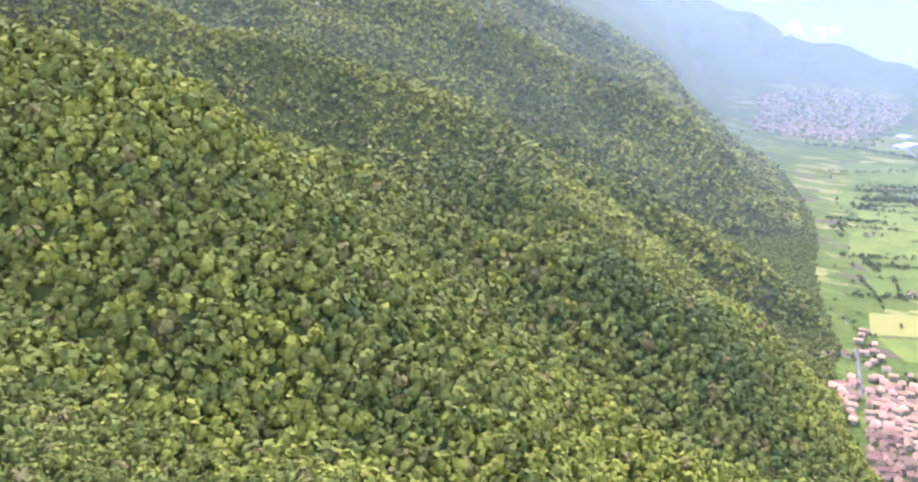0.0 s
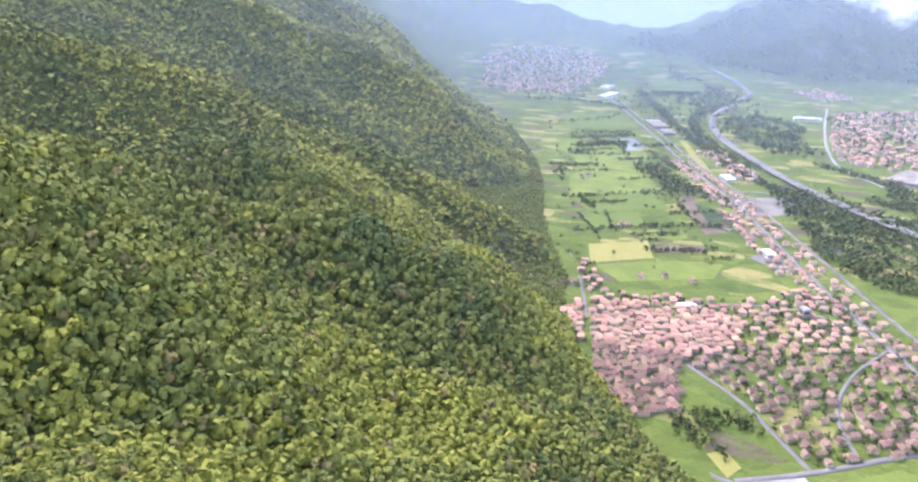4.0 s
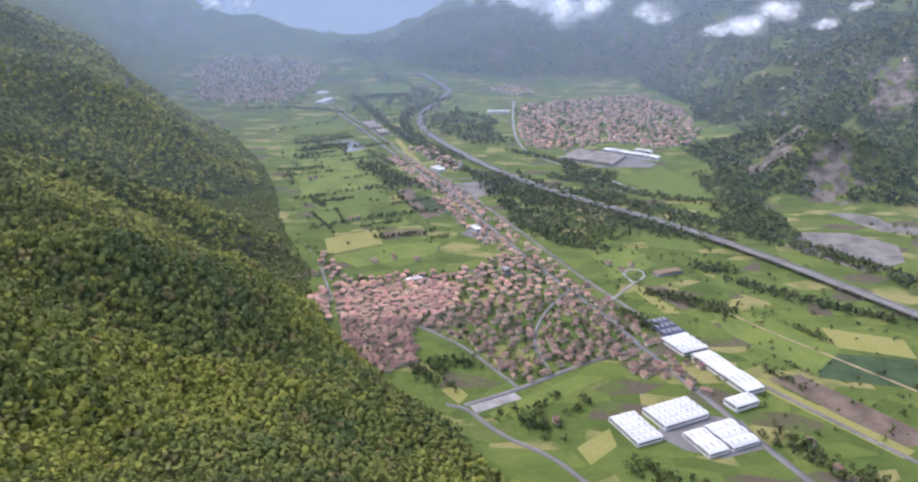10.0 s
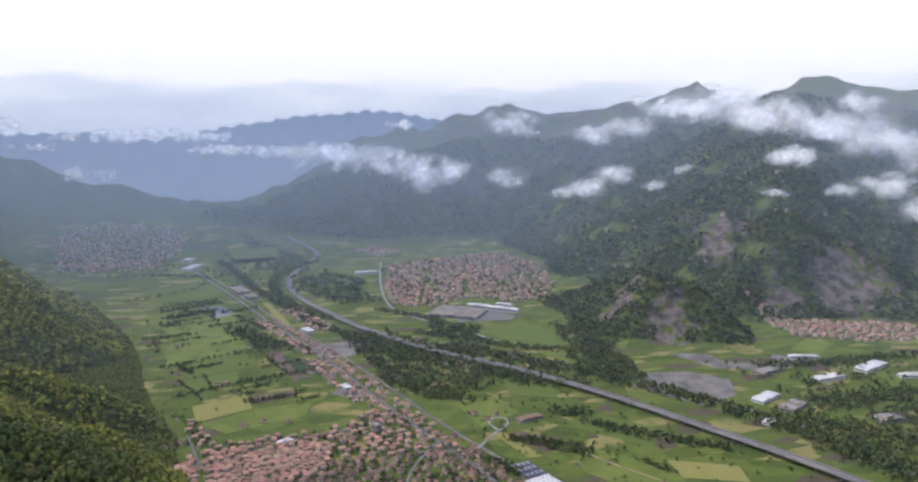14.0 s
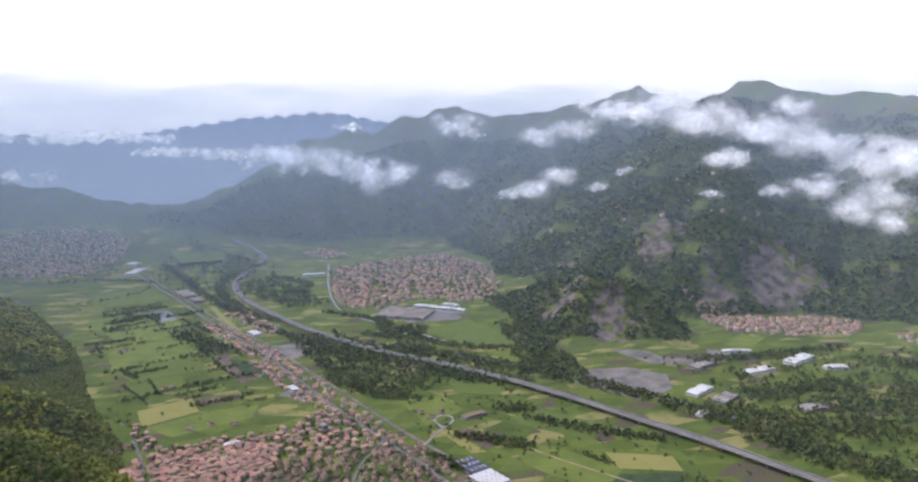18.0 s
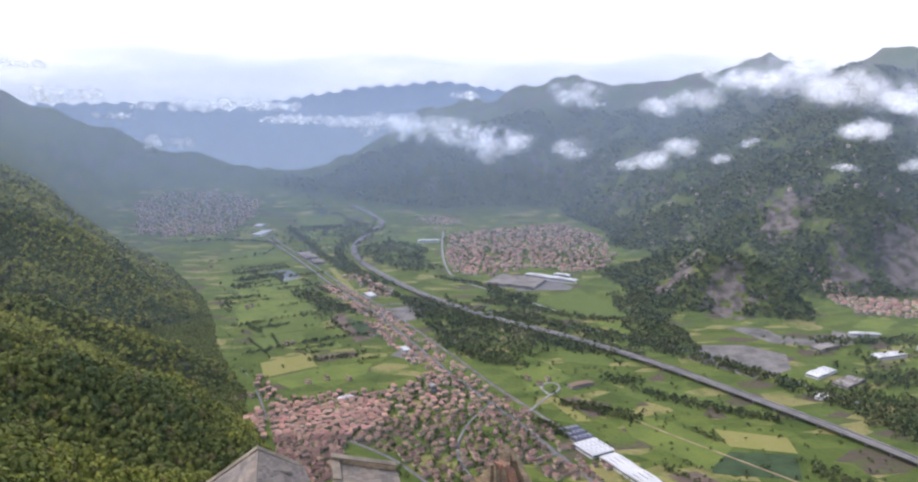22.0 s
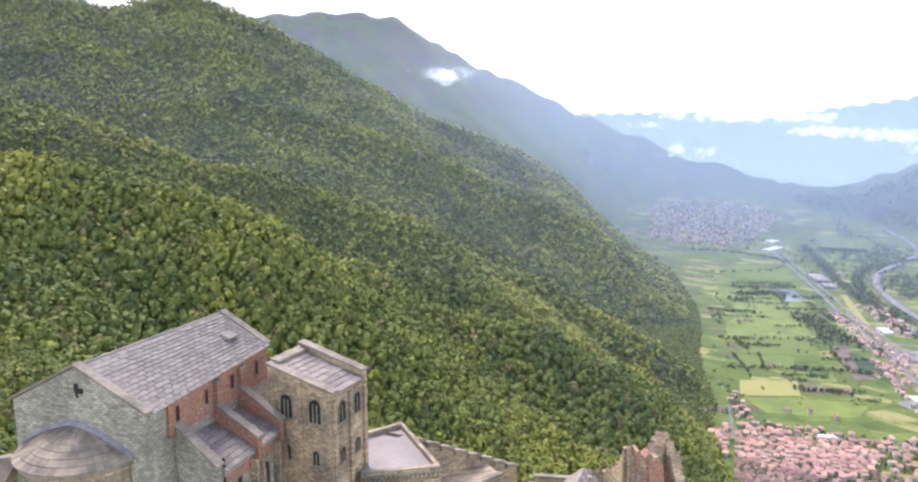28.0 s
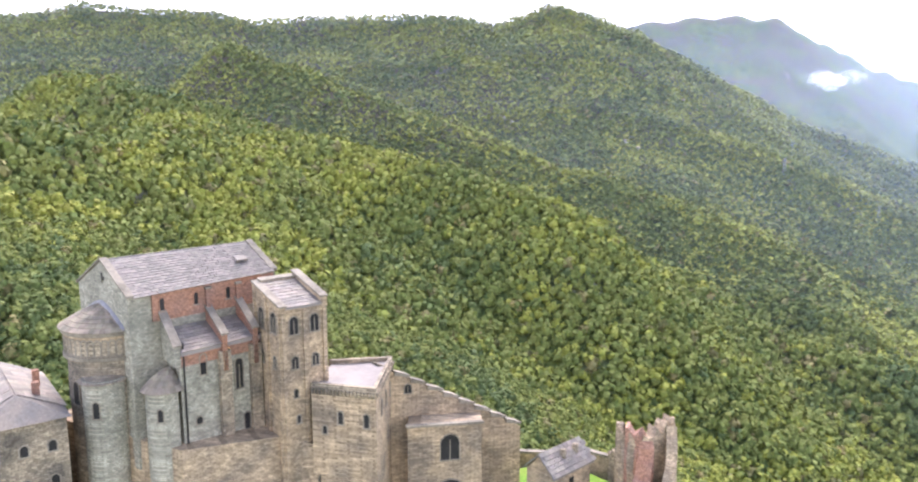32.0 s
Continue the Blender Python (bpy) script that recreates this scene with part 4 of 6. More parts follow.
shed(462, 2545, -31, 170, 130, 9, 3, GREY_ROOF, "huge factory with a brown-grey roof", False)
shed(590, 2580, -38, 190, 26, 11, 2, WHITE_ROOF, "long white factory wing")
shed(640, 2620, -38, 60, 20, 9, 1, WHITE_ROOF, "white factory annexe beside the long wing")
shed(1240, 1715, 12, 90, 26, 8, 2, WHITE_ROOF, "white works hall by the quarry")
shed(1405, 1770, 25, 110, 34, 9, 2, WHITE_ROOF, "large white works hall")
shed(1455, 1690, -10, 60, 22, 7, 1, WHITE_ROOF, "white works hall at the plain's edge")
shed(1120, 1790, 20, 70, 30, 8, 1, GREY_ROOF, "brown-roofed works hall by the quarry")
shed(1285, 1880, -15, 80, 16, 8, 1, WHITE_ROOF, "long white works hall by the village")
shed(1010, 1620, 30, 80, 30, 7, 2, WHITE_ROOF, "pale works hall near the motorway")
shed(1040, 1560, 30, 80, 36, 6, 2, GREY_ROOF, "grey works hall near the motorway")
shed(940, 1490, 30, 44, 18, 5, 1, WHITE_ROOF, "white shed near the motorway")
shed(1195, 1455, 5, 60, 34, 6, 1, GREY_ROOF, "brown-grey hall between trees")
shed(440, 1605, 20, 60, 18, 6, 1, ROOF_RED, "long red-tiled farm building", False)
shed(-520, 3560, 70, 120, 40, 9, 2, WHITE_ROOF, "distant white works hall")
shed(-560, 3760, 70, 60, 40, 9, 2, WHITE_ROOF, "distant white works hall")
shed(-280, 3050, -68, 120, 50, 8, 2, GREY_ROOF, "grey works hall beside the main road")
shed(-230, 2930, -68, 60, 40, 8, 2, GREY_ROOF, "grey works hall beside the main road")
shed(215, 3300, 5, 90, 26, 9, 2, WHITE_ROOF, "white works halls on the plain")
shed(-30, 2420, -65, 50, 26, 7, 2, WHITE_ROOF, "white-roofed workshop by the road")
shed(60, 1880, -64, 34, 18, 7, 1, WHITE_ROOF, "white-roofed workshop in the village")

# quarry ground and yards
for _n, _poly, _m, _t, _z in (
    ("yard", [(746, 1762), (850, 1600), (960, 1660), (1000, 1760), (930, 1840), (820, 1850)], GRAVEL, "gravel quarry ground with heaps", 0.3),
    ("yard", [(950, 1990), (1190, 1980), (1300, 1860), (1160, 1800), (1010, 1850)], GRAVEL, "grey quarry yard", 0.34),
    ("yard", [(262, 1050), (335, 1092), (352, 1092), (400, 1075), (405, 1010), (345, 990), (300, 1008)], ASPHALT, "paved works yard", 0.42),
    ("yard", [(21, 1121), (88, 1155), (98, 1139), (29, 1101)], CONCRETE, "pale empty car park", 0.5),
    ("yard", [(60, 1900), (120, 1830), (85, 1800), (25, 1850)], ASPHALT, "paved yard in the village", 0.44),
    ("yard", [(-60, 2240), (100, 2300), (160, 2180), (40, 2120)], GRAVEL, "brown-grey railway yard", 0.3),
    ("yard", [(440, 2440), (560, 2680), (700, 2560), (620, 2440)], ASPHALT, "paved factory yard", 0.4),
):
    bm = bmesh.new()
    prism(bm, _poly, -1, _z)
    bmesh.ops.recalc_face_normals(bm, faces=bm.faces)
    tagged(part(_n, bm, _m), _t, "yard", kind="structure")


# ---- trees of the valley ----
def tree_belt(pts, width, spacing, rmin, rmax, seed):
    r = np.random.default_rng(seed)
    p = line_points(pts, spacing)
    n = max(1, int(width / spacing))
    out = []
    for x, y in p[:, :2]:
        for _ in range(n):
            if r.random() < 0.8:
                a, q = x + r.uniform(-0.5, 0.5) * width, y + r.uniform(-0.5, 0.5) * width
                s = r.uniform(rmin, rmax)
                out.append((a, q, level_at(a, q), s, s * r.uniform(1.9, 2.6)))
    return out


def tree_patch(poly, count, rmin, rmax, seed):
    r, out = random.Random(seed), []
    xs, ys = [p[0] for p in poly], [p[1] for p in poly]
    for _ in range(count * 4):
        if len(out) >= count:
            break
        x, y = r.uniform(min(xs), max(xs)), r.uniform(min(ys), max(ys))
        if inside(poly, x, y):
            s = r.uniform(rmin, rmax)
            out.append((x, y, level_at(x, y), s, s * r.uniform(1.8, 2.5)))
    return out


belts = []
for _i, (_p, _w, _s, _a, _b) in enumerate((
    ([(-420, 3700), (-300, 3350), (-230, 3080), (-150, 2860), (-75, 2700), (0, 2480), (140, 2290)], 34, 9, 4, 6.5),
    ([(-20, 3600), (-160, 3300), (-160, 3050), (-70, 2720), (40, 2560)], 40, 10, 4, 6.5),
    ([(110, 2340), (250, 2130), (400, 1960), (560, 1820)], 90, 9, 4, 6.5),
    ([(350, 2180), (540, 2010), (700, 1850), (850, 1660), (960, 1450), (1050, 1250)], 60, 9, 4, 6.5),
    ([(160, 1960), (240, 1800), (330, 1760)], 60, 10, 4, 6),
    ([(1000, 1380), (1080, 1200), (1150, 1000)], 130, 10, 4, 6.5),
    ([(-200, 1905), (-110, 1942)], 14, 6, 3.5, 5), ([(-170, 1830), (-60, 1850)], 12, 6, 3, 4.5),
    ([(-330, 1890), (-150, 1990), (-20, 2020)], 16, 8, 3, 5), ([(-370, 2130), (-200, 2240), (-120, 2180)], 14, 9, 3, 5),
    ([(-250, 2480), (-180, 2380), (-130, 2260)], 70, 9, 4, 6.5), ([(-40, 2260), (20, 2120)], 24, 9, 4, 6),
    ([(-470, 2560), (-430, 2590)], 36, 8, 4, 6), ([(-510, 2820), (-360, 2900)], 26, 8, 3, 5), ([(-500, 2760), (-330, 2860)], 30, 7, 3.5, 5), ([(-470, 2660), (-350, 2740)], 44, 7, 3.5, 5.5),
    ([(-640, 2960), (-460, 3080), (-420, 3200)], 18, 12, 3, 5), ([(-820, 3400), (-600, 3420), (-400, 3300)], 40, 13, 4, 6),
    ([(380, 1500), (450, 1470), (500, 1410)], 40, 7, 4, 6), ([(560, 1560), (640, 1480), (720, 1420), (790, 1390)], 36, 8, 4, 6), ([(520, 1640), (580, 1610)], 44, 8, 4, 6),
    ([(600, 1350), (625, 1300)], 22, 8, 3.5, 5), ([(300, 1440), (360, 1340), (330, 1400)], 30, 8, 3.5, 5.5),
    ([(480, 1230), (520, 1160)], 16, 7, 3, 4.5), ([(740, 1180), (820, 1060), (900, 900)], 50, 9, 4, 6),
    ([(60, 1090), (120, 1120), (160, 1140)], 22, 8, 3, 5), ([(130, 1050), (100, 1090)], 34, 8, 3.5, 5.5), ([(160, 1100), (200, 1140)], 20, 8, 3, 5), ([(215, 980), (300, 930), (360, 860)], 30, 8, 3.5, 6),
    ([(-20, 1180), (-60, 1230), (20, 1250)], 44, 8, 3.5, 5.5), ([(430, 1040), (500, 940), (560, 850)], 40, 9, 4, 6),
    ([(300, 2330), (420, 2260), (560, 2120), (700, 2070)], 44, 9, 4, 6.5), ([(780, 2330), (760, 2150)], 120, 10, 4, 7), ([(200, 2650), (330, 2540), (400, 2440)], 30, 9, 4, 6),
    ([(60, 3300), (200, 3150), (120, 2950)], 50, 10, 4, 6), ([(60, 2860), (220, 2800)], 40, 10, 4, 6),
    ([(1100, 1560), (1250, 1590), (1400, 1560)], 90, 10, 4, 6.5), ([(1130, 1850), (1350, 1830), (1600, 1850)], 50, 10, 4, 6), ([(1250, 1460), (1400, 1420), (1600, 1500)], 120, 11, 4, 7), ([(1000, 1500), (1120, 1380), (1260, 1300)], 110, 10, 4, 6.5), ([(1300, 1300), (1500, 1250)], 160, 12, 4, 7), ([(1600, 1700), (1800, 1600)], 80, 12, 4, 6),
)):
    belts += tree_belt(_p, _w, _s, _a, _b, 100 + _i)
belts += tree_patch(SUBURB, 720, 2.4, 4.4, 21) + tree_patch(OLD, 40, 2, 3.5, 22)
belts += tree_patch([(-420, 3900), (0, 3900), (200, 2700), (-60, 2900), (-480, 3300)], 450, 3.5, 6, 23)
belts += tree_patch([(-560, 2700), (-200, 2800), (100, 1700), (-350, 1750)], 130, 2.2, 4.2, 24)
_h = random.Random(8)
for _i in range(46):
    _x, _y = _h.uniform(-520, 40), _h.uniform(1720, 2760)
    _k, _q = _h.uniform(40, 150), 0.42 + (1.57 if _h.random() < 0.25 else 0) + _h.uniform(-0.12, 0.12)
    _e = (_x + math.cos(_q) * _k, _y + math.sin(_q) * _k)
    if float(off_valley(np.array(_x - 25.0), np.array(_y))) == 0 and _e[0] < 60 - (_e[1] - 1900) * 0.27:
        belts += tree_belt([(_x, _y), _e], _h.choice((7, 7, 12, 22)), 6, 2.4, 4.2, 200 + _i)
belts += tree_patch([(300, 1750), (700, 1750), (950, 1100), (450, 1000), (300, 1400)], 240, 2.5, 4.5, 25)
belts += tree_patch([(1000, 1900), (2300, 1700), (2400, 900), (1200, 1100)], 1050, 4, 7.5, 26)
belts += tree_patch([(280, 3400), (980, 3400), (900, 2700), (300, 2700)], 300, 3, 5.5, 27)
belts += tree_patch([(-1200, 4300), (-600, 4200), (-600, 3500), (-1100, 3500)], 260, 3.5, 6.5, 28)
# woods along the motorway and under the knoll
for _i, (_p, _n) in enumerate((
        ([(90, 2326), (214, 2180), (330, 1945), (436, 1833), (359, 1789), (282, 1776), (224, 1828), (154, 1993), (85, 2222)], 330),
        ([(168, 2449), (289, 2247), (460, 2175), (564, 1935), (695, 1801), (620, 1756), (477, 1961), (277, 2156)], 360),
        ([(744, 2186), (820, 2013), (802, 1812), (695, 1801), (661, 2005)], 330),
        ([(-71, 3201), (39, 3346), (177, 2972), (205, 2770), (81, 2732), (-54, 3013)], 260),
        ([(-398, 4428), (-278, 4137), (-26, 3743), (-43, 3642), (-135, 3293), (-239, 3484)], 260),
        ([(350, 2517), (408, 2406), (512, 2363), (454, 2260), (343, 2302)], 130),
        ([(770, 2700), (793, 2412), (753, 2143), (778, 2020), (864, 2123), (851, 2508)], 300),
        ([(322, 3443), (860, 3700), (985, 3350), (809, 2700), (539, 2760), (380, 2640), (265, 3000)], 420))):
    belts += tree_patch(_p, _n, 4, 7.5, 60 + _i)
belts = [b for b in belts if off_road(b[0], b[1], 6)]
tagged(plant("valley_trees", belts, VALLEY_KINDS, LEAF_DARK, "", ""), "hedgerows and tree belts between fields and river", "trees", kind="stuff")


# the wood's edge on the level land under the spurs
def wood_edge(poly, step, seed):
    r = np.random.default_rng(seed)
    xs, ys = [p[0] for p in poly], [p[1] for p in poly]
    gx, gy = np.meshgrid(np.arange(min(xs), max(xs), step), np.arange(min(ys), max(ys), step))
    p = np.stack([gx.ravel(), gy.ravel()], -1) + r.uniform(-0.5, 0.5, (gx.size, 2)) * step
    p = p[[bool(inside(poly, a, b)) for a, b in p]]
    p = p[wooded(p[:, 0], p[:, 1]) <= 8]
    rad = r.uniform(3.8, 6.6, len(p))
    z = height(p[:, 0], p[:, 1])
    return plant("forest", np.stack([p[:, 0], p[:, 1], z - 1, rad, rad * r.uniform(1.6, 2.2, len(p))], -1), MID_KINDS, LEAF, "broadleaf wood's edge at the foot of the mountain", "forest")


wood_edge([(-225, 1394), (-265, 1495), (-292, 1640), (-350, 1780), (-405, 1942), (-468, 2189), (-530, 2392), (-640, 2640), (-745, 2870), (-900, 2870), (-760, 2400), (-620, 1900), (-520, 1700), (-420, 1394)], 9, 77)


# ---- the abbey on the hilltop ----
STONE = material("grey_stone", (0.38, 0.305, 0.21), rough=0.9, spread=0.28, scale=2.2, scale2=0.22, bump=0.06, second=(0.17, 0.145, 0.11), courses=(0.75, 0.34))
STONE_GREEN = material("green_grey_stone", (0.40, 0.37, 0.285), rough=0.9, spread=0.2, scale=1.6, scale2=0.2, bump=0.05, second=(0.28, 0.265, 0.205), courses=(0.6, 0.3))
STONE_WARM = material("warm_stone", (0.47, 0.35, 0.22), rough=0.9, spread=0.28, scale=2.0, scale2=0.25, bump=0.06, second=(0.26, 0.205, 0.145), courses=(0.7, 0.32))
BRICK = material("old_brick", (0.43, 0.225, 0.14), rough=0.9, spread=0.25, scale=3.0, scale2=0.3, bump=0.03, second=(0.33, 0.20, 0.15), courses=(0.5, 0.18))
SLATE = material("stone_slates", (0.262, 0.222, 0.178), rough=0.75, spread=0.15, scale=3.0, scale2=0.3, objrand=0.22, second=(0.20, 0.18, 0.16))
SLATE_JOIN = material("stone_slates_joined", (0.255, 0.216, 0.174), rough=0.75, spread=0.15, scale=3.0, scale2=0.3, island=0.22, second=(0.19, 0.17, 0.15))
SLATE_BROWN = material("lichen_slates", (0.31, 0.255, 0.18), rough=0.85, spread=0.2, scale=2.0, scale2=0.5, island=0.22, second=(0.17, 0.145, 0.11))
COPING = material("coping_stone", (0.29, 0.25, 0.19), rough=0.9, spread=0.2, scale=2.0, scale2=0.3, bump=0.03)
DARK = material("dark_opening", (0.03, 0.028, 0.026), rough=0.6, spread=0.2, scale=1.0, scale2=0.3)
TERRACE = material("terrace_slabs", (0.29, 0.26, 0.235), rough=0.85, spread=0.08, scale=1.5, scale2=0.2, second=(0.23, 0.205, 0.19))
LEAD = material("lead_flashing", (0.27, 0.255, 0.26), rough=0.5, spread=0.1, scale=2.0, scale2=0.4)
LAWN = material("lawn", (0.10, 0.20, 0.02), rough=0.95, spread=0.2, scale=3.0, scale2=0.3, second=(0.15, 0.22, 0.03))
ROCK = material("cliff_rock", (0.26, 0.24, 0.20), rough=0.95, spread=0.3, scale=0.9, scale2=0.12, bump=0.3, second=(0.15, 0.15, 0.10))

AX, AY, AZ, TURN = -15.6, 94.6, 589.0, 6.0
abbey = new("abbey")
abbey.matrix_basis = pose(AX, AY, AZ, 0, 0, TURN + 90)
tagged(abbey, "medieval stone abbey church with slate roofs on a hilltop", "abbey")


SKEW = [0.0]


def loc(u, v, w):
    """Along the ridge, towards the valley, and up from the ridge; the valley side runs slightly askew."""
    return (u, -(v - SKEW[0] * (u - 2)), w)


def lin(u, v, w):
    return (u, -(v - SKEW[0] * u), w)


def solid(name, pts_lo, pts_hi, mat, parent=None, label=""):
    bm = bmesh.new()
    hull_solid(bm, [loc(*p) for p in pts_lo], [loc(*p) for p in pts_hi])
    bmesh.ops.recalc_face_normals(bm, faces=bm.faces)
    return part(name, bm, mat, parent or abbey, label)


def block(name, u0, u1, v0, v1, w0, w1, mat, parent=None, label="", w1b=None):
    """An upright block; w1b gives the top at the far v."""
    h = w1 if w1b is None else w1b
    return solid(name, [(u0, v0, w0), (u1, v0, w0), (u1, v1, w0), (u0, v1, w0)], [(u0, v0, w1), (u1, v0, w1), (u1, v1, h), (u0, v1, h)], mat, parent, label)


def slates(parent, corner, along, down, n, rows, single, mat, thick=0.09, taper=None):
    """Courses of stone slates on a slope: corner at the top, one vector along the eaves, one down the slope."""
    corner, along, down = Vector(loc(*corner)), Vector(lin(*along)), Vector(lin(*down))
    taper = Vector(lin(*taper)) if taper else Vector()
    normal = along.cross(down).normalized()
    if normal.z < 0:
        normal = -normal
    a, d = along / n, down / rows
    r = random.Random(len(parent.name) + n * 7 + rows)
    bm = bmesh.new()
    first = None
    for j in range(rows):
        shift = 0.5 if j % 2 else 0.0
        for i in range(n + (1 if shift else 0)):
            s0, s1 = max(0, i - shift), min(n, i + 1 - shift)
            if s1 - s0 < 0.2:
                continue
            p = corner + a * s0 + (d + taper * (s0 / n / rows)) * j
            lift = r.uniform(0.0, 0.05)
            if single:
                if first is None:
                    q = bmesh.new()
                    quad = [Vector((0, 0, 0.02)), a * 0.97 + normal * 0.02, a * 0.97 + d * 1.18 + normal * (0.02 + thick), d * 1.18 + normal * (0.02 + thick)]
                    hull_solid(q, quad, [x + normal * thick for x in quad])
                    bmesh.ops.recalc_face_normals(q, faces=q.faces)
                    first = part("slate", q, mat, parent)
                    ob = first
                else:
                    ob = new("slate", first.data)
                    ob.parent = parent
                ob.matrix_basis = Matrix.Translation(p + normal * lift + a * r.uniform(-0.03, 0.03)) @ Matrix.Diagonal((1, 1, 1, 1))
            else:
                w = a * (s1 - s0) * 0.97
                quad = [p + normal * lift, p + w + normal * lift, p + w + d * 1.18 + normal * (thick + lift), p + d * 1.18 + normal * (thick + lift)]
                hull_solid(bm, quad, [x + normal * thick for x in quad])
    if single:
        bm.free()
    else:
        bmesh.ops.recalc_face_normals(bm, faces=bm.faces)
        ob = part("slates", bm, mat, parent)
        ob.name, ob["kind"] = "slate_rest", "stuff"


def arch_window(parent, at, out, width, tall, lights=1, frame_mat=None, back=None):
    """A round-headed opening on a wall: at its sill's middle, out the way the wall faces, with a recess, a stone surround and a sill."""
    at, out = Vector(loc(*at)), Vector((out[0] + SKEW[0] * out[1], -out[1], 0)).normalized()
    side = Vector((-out.y, out.x, 0))
    def outline(w, h, low=0.0):
        pts = [(-w / 2, low), (w / 2, low)]
        for k in range(7):
            q = math.pi * k / 6
            pts.append((math.cos(q) * w / 2, h - w / 2 + math.sin(q) * w / 2))
        return pts
    def slab(name, pts, d0, d1, mat, par):
        bm = bmesh.new()
        hull_solid(bm, [at + side * x + Vector((0, 0, z)) + out * d0 for x, z in pts], [at + side * x + Vector((0, 0, z)) + out * d1 for x, z in pts])
        bmesh.ops.recalc_face_normals(bm, faces=bm.faces)
        return part(name, bm, mat, par)
    win = slab("window", outline(width, tall), -0.3, 0.03, back or DARK, parent)
    bm = bmesh.new()
    ring_o, ring_i = outline(width + 0.36, tall + 0.18, 0.0), outline(width, tall)
    n = len(ring_o)
    for k in range(1, n):
        o0, o1, i0, i1 = ring_o[k], ring_o[(k + 1) % n], ring_i[k], ring_i[(k + 1) % n]
        q = [at + side * x + Vector((0, 0, z)) for x, z in (o0, o1, i1, i0)]
        hull_solid(bm, [p + out * 0.01 for p in q], [p + out * 0.1 for p in q])
    bmesh.ops.recalc_face_normals(bm, faces=bm.faces)
    part("surround", bm, frame_mat or COPING, win)
    for k in range(1, lights):
        x = -width / 2 + width * k / lights
        bm = bmesh.new()
        q = [(x - 0.07, 0), (x + 0.07, 0), (x + 0.07, tall * 0.8), (x - 0.07, tall * 0.8)]
        hull_solid(bm, [at + side * a + Vector((0, 0, z)) + out * 0.03 for a, z in q], [at + side * a + Vector((0, 0, z)) + out * 0.12 for a, z in q])
        bmesh.ops.recalc_face_normals(bm, faces=bm.faces)
        part("column", bm, COPING, win)
    bm = bmesh.new()
    q = [(-width / 2 - 0.25, -0.18), (width / 2 + 0.25, -0.18), (width / 2 + 0.25, 0), (-width / 2 - 0.25, 0)]
    hull_solid(bm, [at + side * a + Vector((0, 0, z)) - out * 0.02 for a, z in q], [at + side * a + Vector((0, 0, z)) + out * 0.16 for a, z in q])
    bmesh.ops.recalc_face_normals(bm, faces=bm.faces)
    part("sill", bm, COPING, win)
    return win


def round_body(name, cu, cv, radius, w0, w1, a0, a1, mat, parent=None, n=28, label="", taper=0.0):
    ring = [(cu + math.cos(a) * radius, cv + math.sin(a) * radius) for a in np.linspace(math.radians(a0), math.radians(a1), n)]
    k = 1 - taper
    hi = [(cu + (u - cu) * k, cv + (v - cv) * k) for u, v in ring]
    return solid(name, [(u, v, w0) for u, v in ring], [(u, v, w1) for u, v in hi], mat, parent, label)


def cone_roof(name, cu, cv, radius, w0, tip, a0, a1, mat, parent=None, courses=7, n=26):
    """A half cone laid in courses of slates that rises to a point on the wall."""
    bm = bmesh.new()
    tu, tv, tw = tip
    ang = np.linspace(math.radians(a0), math.radians(a1), n)
    for j in range(courses):
        f0, f1 = j / courses, (j + 1.12) / courses
        off = 0.5 * (j % 2)
        for i in range(n - 1):
            b0, b1 = ang[i] + off * (ang[1] - ang[0]) * 0.5, ang[i + 1] + off * (ang[1] - ang[0]) * 0.5
            def at(b, f, lift):
                eu, ev = cu + math.cos(b) * radius, cv + math.sin(b) * radius
                return Vector(loc(tu + (eu - tu) * f, tv + (ev - tv) * f, tw + (w0 - tw) * f ** 1.5 + lift))
            q0 = [at(b0, f0, 0.0), at(b1, f0, 0.0), at(b1, f1, 0.1), at(b0, f1, 0.1)]
            hull_solid(bm, q0, [p + Vector((0, 0, 0.1)) for p in q0])
    bmesh.ops.recalc_face_normals(bm, faces=bm.faces)
    return part(name, bm, mat, parent or abbey)


